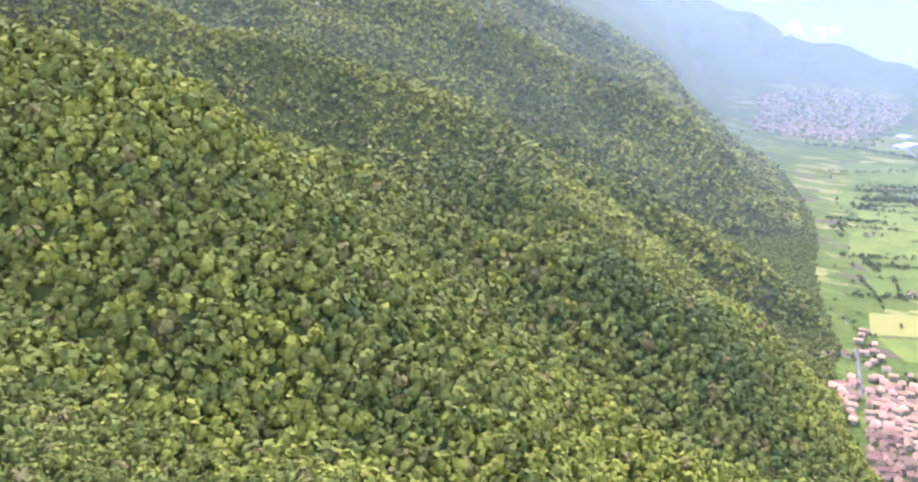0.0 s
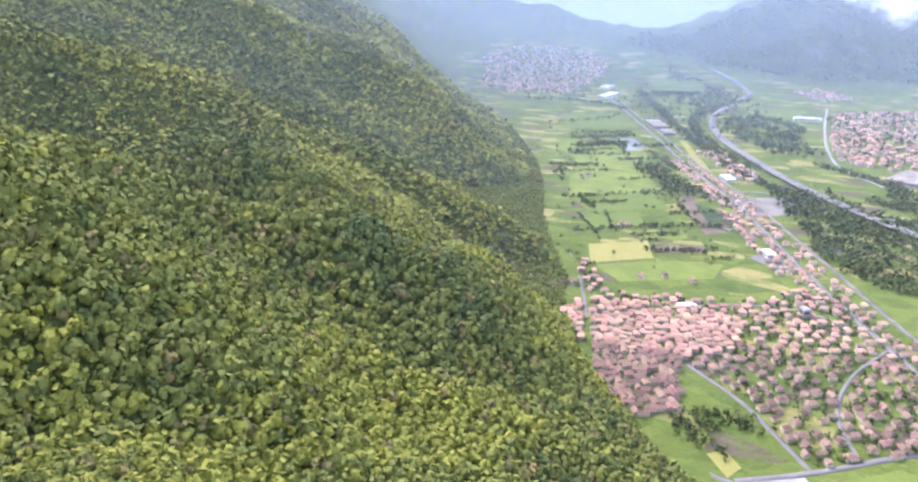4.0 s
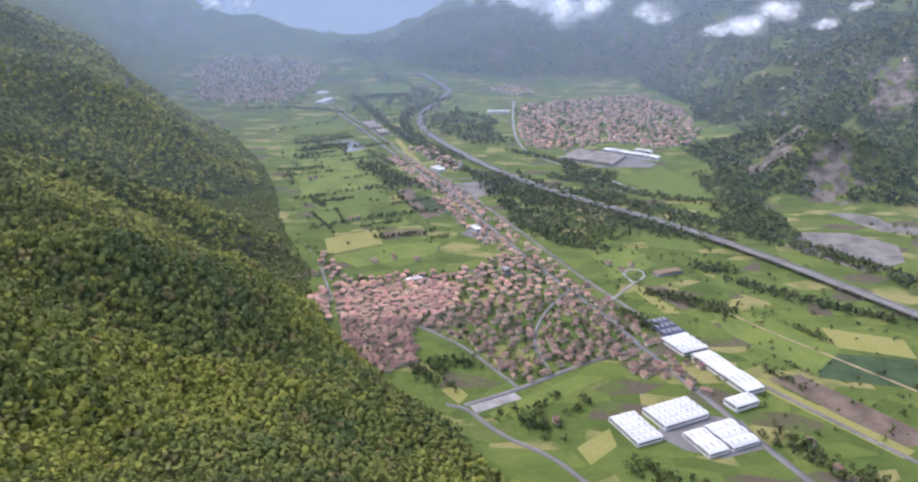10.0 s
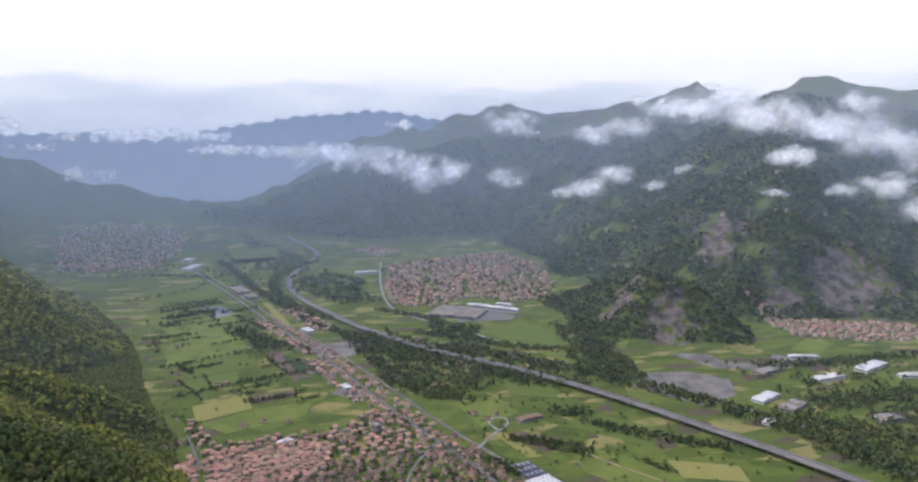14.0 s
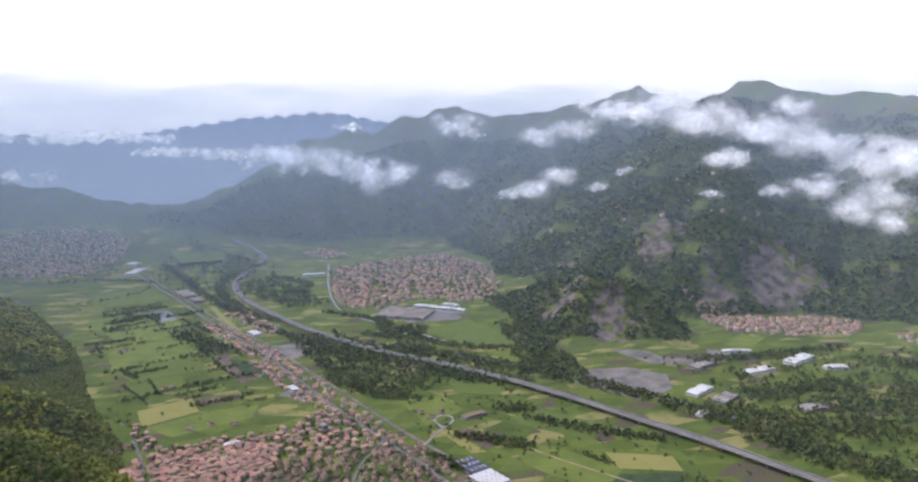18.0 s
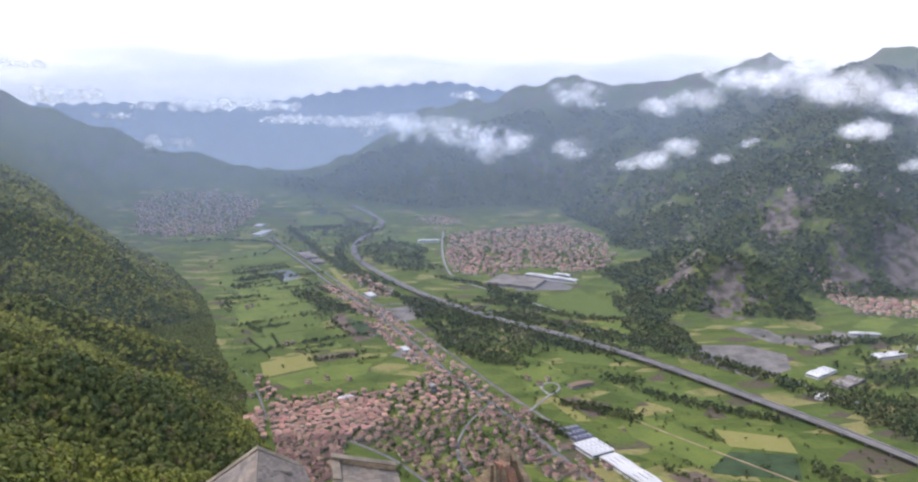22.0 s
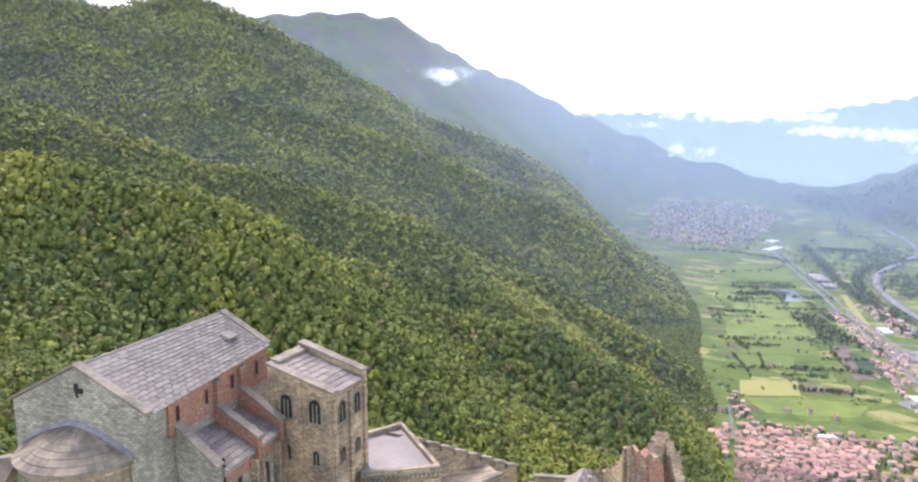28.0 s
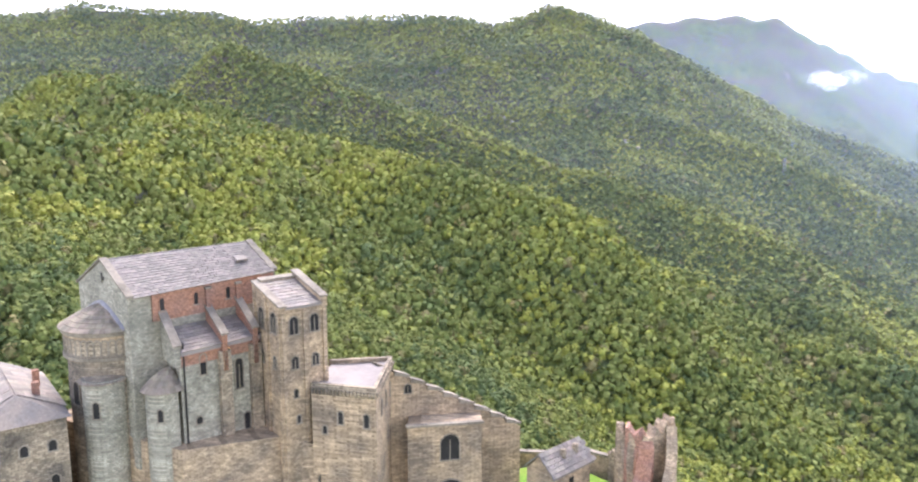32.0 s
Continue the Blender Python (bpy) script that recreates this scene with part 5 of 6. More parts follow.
def build_abbey():
    H, E = 10.4, -4.2
    # nave: a skewed plan that narrows to the west
    foot = [(-3.1, -6.4), (20.0, -5.2), (23.2, 7.2), (-0.3, 10.4)]
    eave = [-4.5, -3.6, -3.5, -4.2]
    east, west = (-1.5, 1.9, -0.1), (21.6, 1.6, 0.3)
    solid("nave", [(*p, -30) for p in foot], [(*p, w) for p, w in zip(foot, eave)], STONE_GREEN, None, "green-grey stone nave walls")
    for a, b, tip in ((0, 3, east), (1, 2, west)):
        d = 0.8 if tip is east else -0.8
        lo = [(foot[a][0], foot[a][1], eave[a]), (foot[a][0] + d, foot[a][1], eave[a]), (foot[b][0] + d, foot[b][1], eave[b]), (foot[b][0], foot[b][1], eave[b])]
        solid("gable", lo, [(tip[0], tip[1] - 0.05, tip[2]), (tip[0] + d, tip[1] - 0.05, tip[2]), (tip[0] + d, tip[1] + 0.05, tip[2]), (tip[0], tip[1] + 0.05, tip[2])], STONE_GREEN)
        for k, s in ((a, -0.5), (b, 0.5)):
            e = (foot[k][0], foot[k][1] + s, eave[k] - 0.2)
            u0, u1 = (-0.3, 0.8) if tip is east else (-0.8, 0.3)
            solid("coping", [(tip[0] + u0, tip[1], tip[2] + 0.1), (tip[0] + u1, tip[1], tip[2] + 0.1), (e[0] + u1, e[1], e[2]), (e[0] + u0, e[1], e[2])],
                  [(tip[0] + u0, tip[1], tip[2] + 0.42), (tip[0] + u1, tip[1], tip[2] + 0.42), (e[0] + u1, e[1], e[2] + 0.34), (e[0] + u0, e[1], e[2] + 0.34)], COPING)
    roof = solid("nave_roof", [(foot[0][0] + 0.7, -6.8, -4.8), (19.4, -5.6, -3.9), (22.6, 7.6, -3.8), (0.4, 10.8, -4.5)],
                 [(east[0] + 0.7, 1.85, -0.2), (west[0] - 0.7, 1.55, 0.2), (west[0] - 0.7, 1.65, 0.2), (east[0] + 0.7, 1.95, -0.2)], GREY_ROOF, None, "grey stone slate roof")
    slates(roof, (east[0] + 0.7, 1.95, -0.14), (21.7, -0.3, 0.4), (1.1, 9.0, -4.35), 19, 15, True, SLATE, 0.07, (0.9, -3.0, 0.35))
    slates(roof, (east[0] + 0.7, 1.85, -0.14), (21.7, -0.3, 0.4), (-1.6, -8.8, -4.6), 19, 15, False, SLATE_JOIN, 0.07, (-0.4, 1.4, 0.5))
    solid("ridge_cap", [(-0.8, 1.65, -0.16), (20.9, 1.35, 0.24), (20.9, 1.85, 0.24), (-0.8, 2.15, -0.16)], [(-0.8, 1.75, 0.08), (20.9, 1.45, 0.48), (20.9, 1.75, 0.48), (-0.8, 2.05, 0.08)], SLATE_JOIN)
    # cross-shaped opening in the east gable
    for v0, v1, w0, w1 in ((1.75, 2.25, -3.5, -1.9), (1.15, 1.75, -2.95, -2.4), (2.25, 2.85, -2.95, -2.4)):
        block("cross_opening", -1.66, -1.1, v0, v1, w0, w1, DARK)
    SKEW[0] = 0.15
    # brick upper wall with windows, on the valley side
    wall = block("brick_wall", 3.0, 22.9, H - 0.3, H + 0.12, -8.4, E + 0.1, BRICK, None, "orange brick clerestory wall")
    for u in (4.4, 9.6, 14.8, 20.3):
        arch_window(wall, (u, H + 0.12, -6.9), (0, 1), 0.7, 1.8, 1, BRICK)
    for u in (11.4, 16.4):
        block("pilaster", u - 0.35, u + 0.35, H + 0.1, H + 0.75, -11, E - 0.6, BRICK)
        block("pilaster_cap", u - 0.5, u + 0.5, H + 0.05, H + 0.95, E - 0.6, E - 0.3, COPING)
    # dormer
    dormer = solid("dormer", [(17.6, 5.4, -2.6), (19.2, 5.4, -2.6), (19.2, 8.2, -3.6), (17.6, 8.2, -3.6)], [(17.6, 5.4, -1.0), (19.2, 5.4, -1.0), (19.2, 8.2, -1.75), (17.6, 8.2, -1.75)], SLATE_BROWN)
    block("dormer_opening", 17.9, 18.9, 8.14, 8.24, -2.7, -1.95, DARK, dormer)
    solid("dormer_roof", [(17.3, 5.0, -1.0), (19.5, 5.0, -1.0), (19.5, 8.5, -1.85), (17.3, 8.5, -1.85)], [(17.5, 5.0, -0.75), (19.3, 5.0, -0.75), (19.3, 8.5, -1.6), (17.5, 8.5, -1.6)], SLATE_JOIN, dormer)
    SKEW[0] = 0.0
    # main apse with its gallery of small arches
    apse = round_body("apse", -0.6, 1.7, 6.3, -45, -10, 90, 270, STONE, None, 30, "grey stone semicircular apse")
    round_body("apse_gallery", -0.6, 1.7, 6.6, -13.2, -9.9, 90, 270, STONE_WARM, apse, 30)
    round_body("cornice", -0.6, 1.7, 6.95, -10.1, -9.6, 90, 270, COPING, apse, 30)
    round_body("string_course", -0.6, 1.7, 6.85, -13.7, -13.2, 90, 270, COPING, apse, 30)
    for a in np.linspace(96, 264, 21):
        q = math.radians(a)
        arch_window(apse, (-0.6 + math.cos(q) * 6.6, 1.7 + math.sin(q) * 6.6, -12.9), (math.cos(q), math.sin(q)), 0.72, 2.2, 1, COPING, STONE)
    cone_roof("apse_roof", -0.6, 1.7, 7.2, -9.5, (-1.3, 1.7, -6.6), 90, 270, SLATE_BROWN, None, 8, 30)
    bm = bmesh.new()
    arc = [(-1 + k / 9, 1.7 + 7.2 * (-1 + k / 9), -9.45 + 2.95 * (1 - abs(-1 + k / 9) ** 1.5)) for k in range(19)]
    for (f0, v0, w0), (f1, v1, w1) in zip(arc, arc[1:]):
        g0, g1 = -0.3 - (10.4 - v0) * 0.165, -0.3 - (10.4 - v1) * 0.165
        hull_solid(bm, [loc(g0 - 0.45, v0, w0), loc(g1 - 0.45, v1, w1), loc(g1 + 0.1, v1, w1), loc(g0 + 0.1, v0, w0)], [loc(g0 - 0.25, v0, w0 + 0.3), loc(g1 - 0.25, v1, w1 + 0.3), loc(g1 + 0.1, v1, w1 + 0.5), loc(g0 + 0.1, v0, w0 + 0.5)])
    bmesh.ops.recalc_face_normals(bm, faces=bm.faces)
    bmesh.ops.remove_doubles(bm, verts=bm.verts, dist=0.02)
    part("apse_flashing", bm, LEAD, apse)
    for a, w, t in ((118, -20.5, 3.4), (160, -20.5, 3.4), (205, -20.5, 3.4)):
        q = math.radians(a)
        arch_window(apse, (-0.6 + math.cos(q) * 6.3, 1.7 + math.sin(q) * 6.3, w), (math.cos(q), math.sin(q)), 1.3, t)
    # flying buttress on the hill side of the apse: a quarter arch with a sloping back
    bm = bmesh.new()
    n = 12
    outer, inner = [], []
    for k in range(n + 1):
        q = math.pi / 2 * k / n
        inner.append((-5.6 - 5.2 * (1 - math.cos(q)), -18.0 + 6.2 * math.cos(q)))
        outer.append((-5.6 - 7.0 * k / n, -10.6 - 2.2 * k / n))
    outer.append((-12.6, -40))
    inner.append((-10.8, -40))
    ring = outer + inner[::-1]
    lo, hi = [bm.verts.new(loc(-4.4, v, w)) for v, w in ring], [bm.verts.new(loc(-3.0, v, w)) for v, w in ring]
    for k in range(len(outer) - 1):
        a, b, c, d = k, k + 1, len(ring) - 2 - k, len(ring) - 1 - k
        bm.faces.new((lo[a], lo[b], lo[c], lo[d]))
        bm.faces.new((hi[d], hi[c], hi[b], hi[a]))
    for k in range(len(ring)):
        bm.faces.new((lo[k], hi[k], hi[(k + 1) % len(ring)], lo[(k + 1) % len(ring)]))
    bmesh.ops.recalc_face_normals(bm, faces=bm.faces)
    part("flying_buttress", bm, COPING, None, "pale stone flying buttress with a quarter arch").parent = abbey
    # lesser apses on the valley side
    small = round_body("small_apse", -3.3, 6.4, 3.0, -45, -16.2, 40, 260, STONE_GREEN, None, 20)
    cone_roof("small_apse_roof", -3.3, 6.4, 3.4, -16.6, (-2.2, 5.6, -15.6), 40, 270, SLATE_BROWN, small, 5, 16)
    arch_window(small, (-5.1, 8.8, -21.5), (-0.6, 0.8), 0.9, 2.4)
    small2 = round_body("small_apse", 3.0, 13.4, 2.6, -45, -17.6, 60, 290, STONE_GREEN, None, 18)
    cone_roof("small_apse_roof", 3.0, 13.4, 3.1, -17.4, (4.0, 13.0, -14.6), 40, 300, SLATE_BROWN, small2, 5, 16)
    arch_window(small2, (1.7, 15.65, -21.5), (-0.5, 0.85), 0.7, 1.8)
    SKEW[0] = 0.15
    block("lower_wall", 4.0, 18.0, H - 0.25, H + 0.08, -12, -8.4, STONE_GREEN)
    # aisle: end wall, outer wall, brick band, roofs between cross walls
    aisle = block("aisle", 4.8, 16.0, H, 16.0, -45, -14.2, STONE_GREEN, None, "green-grey stone aisle wall")
    block("brick_band", 4.9, 17.9, H, 16.1, -14.2, -12.0, BRICK, aisle)
    solid("end_wall", [(4.0, H, -14), (4.9, H, -14), (4.9, 16.2, -14), (4.0, 16.2, -14)], [(4.0, H, -7.4), (4.9, H, -7.4), (4.9, 16.2, -11.1), (4.0, 16.2, -11.1)], STONE_GREEN, aisle)
    solid("end_coping", [(3.8, H, -7.4), (5.1, H, -7.4), (5.1, 16.4, -11.15), (3.8, 16.4, -11.15)], [(3.8, H, -7.1), (5.1, H, -7.1), (5.1, 16.4, -10.85), (3.8, 16.4, -10.85)], COPING, aisle)
    aroof = solid("aisle_roof", [(4.9, H, -12.5), (18, H, -12.5), (18, 16.5, -12.5), (4.9, 16.5, -12.5)], [(4.9, H, -9.8), (18, H, -9.8), (18, 16.5, -11.9), (4.9, 16.5, -11.9)], GREY_ROOF)
    slates(aroof, (5.0, H, -9.75), (13.0, 0, 0), (0, 6.3, -2.15), 12, 8, False, SLATE_JOIN)
    for u, w in ((11.0, -7.5), (16.0, -7.0)):
        cw = solid("cross_wall", [(u, H, -12), (u + 0.8, H, -12), (u + 0.8, 17.0, -16), (u, 17.0, -16)], [(u, H, w), (u + 0.8, H, w), (u + 0.8, 17.0, -10.5), (u, 17.0, -10.5)], BRICK, None, "orange brick cross wall with slate coping")
        solid("coping", [(u - 0.2, H, w), (u + 1.0, H, w), (u + 1.0, 17.2, -10.55), (u - 0.2, 17.2, -10.55)], [(u - 0.2, H, w + 0.28), (u + 1.0, H, w + 0.28), (u + 1.0, 17.2, -10.27), (u - 0.2, 17.2, -10.27)], COPING, cw)
        block("buttress", u - 0.5, u + 1.3, 16.0, 17.0, -45, -13, STONE, cw)
    for u, w, wd, t, li in ((8.2, -16.0, 0.9, 3.0, 1), (13.8, -19.5, 1.2, 4.6, 2), (7.2, -23.2, 0.9, 1.1, 1), (12.2, -24.5, 0.7, 2.0, 1), (14.8, -26.2, 0.9, 2.6, 1)):
        arch_window(aisle, (u, 16.0, w), (0, 1), wd, t, li)
    block("drain_pipe", 5.2, 5.4, 16.0, 16.25, -30, -10.6, DARK, aisle)
    SKEW[0] = 0.0
    # bell tower
    tower = block("tower", 16.6, 23.8, 14.2, 23.4, -45, -4.6, STONE_WARM, None, "square bell tower of warm rough stone", -7.0)
    troof = solid("tower_roof", [(17.3, 15.0, -5.0), (23.1, 15.0, -5.0), (23.1, 23.6, -7.2), (17.3, 23.6, -7.2)], [(17.3, 15.0, -4.75), (23.1, 15.0, -4.75), (23.1, 23.6, -6.95), (17.3, 23.6, -6.95)], GREY_ROOF, None, "slate lean-to roof inside a stone parapet")
    slates(troof, (17.3, 15.0, -4.7), (5.8, 0, 0), (0, 8.6, -2.2), 6, 9, False, SLATE_JOIN)
    for u0, u1, v0, v1, w, wb in ((16.4, 17.4, 14.0, 23.6, -4.5, -6.8), (23.0, 24.0, 14.0, 23.6, -3.6, -6.0), (17.4, 23.0, 14.0, 15.0, -4.2, -4.4)):
        block("parapet", u0, u1, v0, v1, -7.5, w, STONE_WARM, tower, "", wb)
        solid("coping", [(u0 - 0.15, v0 - 0.1, w), (u1 + 0.15, v0 - 0.1, w), (u1 + 0.15, v1 + 0.1, wb), (u0 - 0.15, v1 + 0.1, wb)],
              [(u0 - 0.15, v0 - 0.1, w + 0.25), (u1 + 0.15, v0 - 0.1, w + 0.25), (u1 + 0.15, v1 + 0.1, wb + 0.25), (u0 - 0.15, v1 + 0.1, wb + 0.25)], COPING, tower)
    for u in (16.6, 20.0, 23.2):
        block("pilaster", u, u + 0.6, 23.3, 23.75, -40, -7.6, STONE_WARM, tower)
    for v in (14.3, 18.5, 22.8):
        block("pilaster", 16.25, 16.7, v, v + 0.6, -40, -6.6 if v > 20 else -5.6, STONE_WARM, tower)
    for u in (18.6, 21.9):
        arch_window(tower, (u, 23.4, -11.0), (0, 1), 1.3, 2.6, 2)
        arch_window(tower, (u, 23.4, -16.2), (0, 1), 1.0, 1.8, 2)
    arch_window(tower, (18.6, 23.4, -20.6), (0, 1), 0.5, 1.2)
    arch_window(tower, (21.9, 23.4, -24.8), (0, 1), 0.5, 1.0)
    arch_window(tower, (18.9, 23.4, -24.6), (0, 1), 0.5, 1.2)
    for v in (16.6, 20.9):
        arch_window(tower, (16.6, v, -11.0), (-1, 0), 1.7, 3.0, 3)
        arch_window(tower, (16.6, v, -16.4), (-1, 0), 0.9, 1.8, 2)
    for piece in (tower, troof):
        piece.matrix_basis = Matrix.Translation(loc(0.9, -1.9, 0.4))
    # terrace house with corbelled parapet
    A, B, C, D = (21.2, 23.0), (27.4, 31.0), (37.6, 19.4), (28.6, 14.6)
    terr = solid("terrace_house", [(*p, -48) for p in (A, B, C, D)], [(*p, -18.9) for p in (A, B, C, D)], STONE_WARM, None, "warm stone house below the tower with a flat paved roof")
    mid = ((A[0] + B[0] + C[0] + D[0]) / 4, (A[1] + B[1] + C[1] + D[1]) / 4)
    ins = [(mid[0] + (p[0] - mid[0]) * 0.9, mid[1] + (p[1] - mid[1]) * 0.9) for p in (A, B, C, D)]
    solid("terrace", [(*p, -18.8) for p in ins], [(*p, -18.6) for p in ins], TERRACE, terr, "pale paved terrace")
    ring = [A, B, C, D]
    for i in range(4):
        p, q, pi, qi = ring[i], ring[(i + 1) % 4], ins[i], ins[(i + 1) % 4]
        if i == 3:
            continue
        solid("parapet", [(*p, -19), (*q, -19), (*qi, -19), (*pi, -19)], [(*p, -17.9), (*q, -17.9), (*qi, -17.9), (*pi, -17.9)], STONE, terr)
        n = 18
        ex, ey = q[0] - p[0], q[1] - p[1]
        ln = math.hypot(ex, ey)
        ox, oy = ey / ln * 0.35, -ex / ln * 0.35
        if ox * (p[0] - mid[0]) + oy * (p[1] - mid[1]) < 0:
            ox, oy = -ox, -oy
        for k in range(n):
            f0, f1 = (k + 0.2) / n, (k + 0.75) / n
            a0, a1 = (p[0] + ex * f0, p[1] + ey * f0), (p[0] + ex * f1, p[1] + ey * f1)
            solid("corbel", [(*a0, -19.6), (*a1, -19.6), (a1[0] + ox, a1[1] + oy, -19.2), (a0[0] + ox, a0[1] + oy, -19.2)], [(*a0, -18.6), (*a1, -18.6), (a1[0] + ox, a1[1] + oy, -18.6), (a0[0] + ox, a0[1] + oy, -18.6)], STONE, terr)
    nx, ny = B[1] - A[1], -(B[0] - A[0])
    nl = math.hypot(nx, ny)
    nx, ny = -nx / nl, -ny / nl
    for f, w, wd, t in ((0.45, -23.8, 0.7, 1.9), (0.85, -24.0, 0.7, 2.0), (0.2, -25.5, 0.6, 1.2)):
        arch_window(terr, (A[0] + (B[0] - A[0]) * f, A[1] + (B[1] - A[1]) * f, w), (nx, ny), wd, t)
    mx, my = C[1] - B[1], -(C[0] - B[0])
    ml = math.hypot(mx, my)
    mx, my = -mx / ml, -my / ml
    for f in (0.3, 0.55, 0.8):
        arch_window(terr, (B[0] + (C[0] - B[0]) * f, B[1] + (C[1] - B[1]) * f, -23.5), (mx, my), 0.6, 2.2)
    # base walls below the apses and tower
    base = solid("base_wall", [(-9.5, -9, -62), (4, 19.5, -62), (18, 21.5, -62), (30, 30, -62), (30, -5, -62), (0, -11, -62)], [(-8.6, -8, -25.5), (3.6, 17.6, -25.5), (18, 19.6, -26.5), (28.5, 28.2, -30.0), (28, -5, -26), (0, -10, -25)], STONE_WARM, None, "tall warm stone base walls above the cliff")
    for u, v, w in ((8.5, 18.9, -33), (13, 19.6, -36), (22, 23.8, -34), (26, 26.6, -36)):
        arch_window(base, (u, v, w), (0.25, 0.97), 0.8, 1.8)
    # stepped ruin wall past the terrace
    C1, W3 = (36.6, 22.5), (56, 31)
    run = solid("stair_wall", [(34, 19, -50), (56, 29, -50), (56, 30.2, -50), (34, 20.4, -50)], [(34, 19, -18.5), (56, 29, -31), (56, 30.2, -31), (34, 20.4, -18.5)], STONE_WARM, None, "sloping ruined stone wall with slab coping")
    for k in range(9):
        f0, f1 = k / 9, (k + 0.93) / 9
        u0, u1, v0, v1, w0 = 34 + 22 * f0, 34 + 22 * f1, 18.8 + 10 * f0, 18.8 + 10 * f1, -18.5 - 12.5 * f0
        solid("slab", [(u0, v0, w0 - 0.5), (u1, v1, w0 - 0.9), (u1, v1 + 1.9, w0 - 0.9), (u0, v0 + 1.9, w0 - 0.5)], [(u0, v0, w0 + 0.3), (u1, v1, w0 - 0.5), (u1, v1 + 1.9, w0 - 0.5), (u0, v0 + 1.9, w0 + 0.3)], COPING, run)
    arch_window(run, (38.5, 22.5, -23.5), (-0.41, 0.91), 1.0, 1.4, 2)
    hall = solid("porch_hall", [(36, 26, -55), (47, 31, -55), (50, 27, -55), (39, 22, -55)], [(36, 26, -27.5), (47, 31, -27.8), (50, 27, -27.8), (39, 22, -27.5)], STONE_WARM, None, "roofless stone hall with dark arches")
    solid("coping", [(35.8, 25.6, -27.6), (47.2, 30.8, -27.9), (47, 31.6, -27.9), (35.6, 26.4, -27.6)], [(35.8, 25.6, -27.2), (47.2, 30.8, -27.5), (47, 31.6, -27.5), (35.6, 26.4, -27.2)], COPING, hall)
    arch_window(hall, (42.2, 28.85, -33.6), (-0.41, 0.91), 3.0, 4.2, 2)
    arch_window(hall, (42.2, 28.85, -41.5), (-0.41, 0.91), 5.0, 4.5, 1)
    # lower house in front of the apse, on the hill side
    low = block("lower_house", -20, -9, -13, 9, -55, -19.8, STONE, None, "lower monastery wing of grey stone")
    lroof = solid("lower_roof", [(-20.6, -13.6, -20), (-8.4, -13.6, -20), (-8.4, 9.6, -20), (-20.6, 9.6, -20)], [(-14.7, -13.6, -17), (-14.3, -13.6, -17), (-14.3, 5.5, -17), (-14.7, 5.5, -17)], SLATE_JOIN, low, "grey stone slate roof")
    slates(lroof, (-14.4, -13.4, -16.95), (0, 18.6, 0), (6.0, 0, -3.0), 14, 6, False, SLATE_JOIN)
    slates(lroof, (-14.6, -13.4, -16.95), (0, 18.6, 0), (-6.0, 0, -3.0), 14, 6, False, SLATE_JOIN)
    for u, v in ((-12, 2), (-11, -4)):
        block("chimney", u, u + 0.9, v, v + 0.9, -19.0, -16.4, BRICK, low)
    for u in (-18, -14.5, -11):
        arch_window(low, (u, 9, -24.5), (0, 1), 1.0, 1.5)
        arch_window(low, (u, 9, -29.5), (0, 1), 1.0, 1.5)


build_abbey()


def crag(name, x, y, z, sx, sy, sz, seed, mat, label, category):
    """An uneven rock or ruin lump, rough on all sides."""
    r = np.random.default_rng(seed)
    v, f = ball(4)
    q = v * 1.0
    for s, a in ((1.6, 0.22), (3.7, 0.12), (8.0, 0.06)):
        ph = r.uniform(0, 6, 3)
        q = q * (1 + a * (np.sin(v[:, :1] * s + ph[0]) * np.sin(v[:, 1:2] * s + ph[1]) + np.sin(v[:, 2:] * s * 1.3 + ph[2])) * 0.7)
    q = q * [sx, sy, sz] + [x, y, z]
    return tagged(raw(name, q, f, mat), label, category)


crag("cliff", -13, 108, 508, 24, 34, 34, 3, ROCK, "grey cliff rock under the abbey walls", "rock")
crag("cliff", 6, 138, 508, 18, 26, 30, 5, ROCK, "grey cliff rock below the ruined hall", "rock")

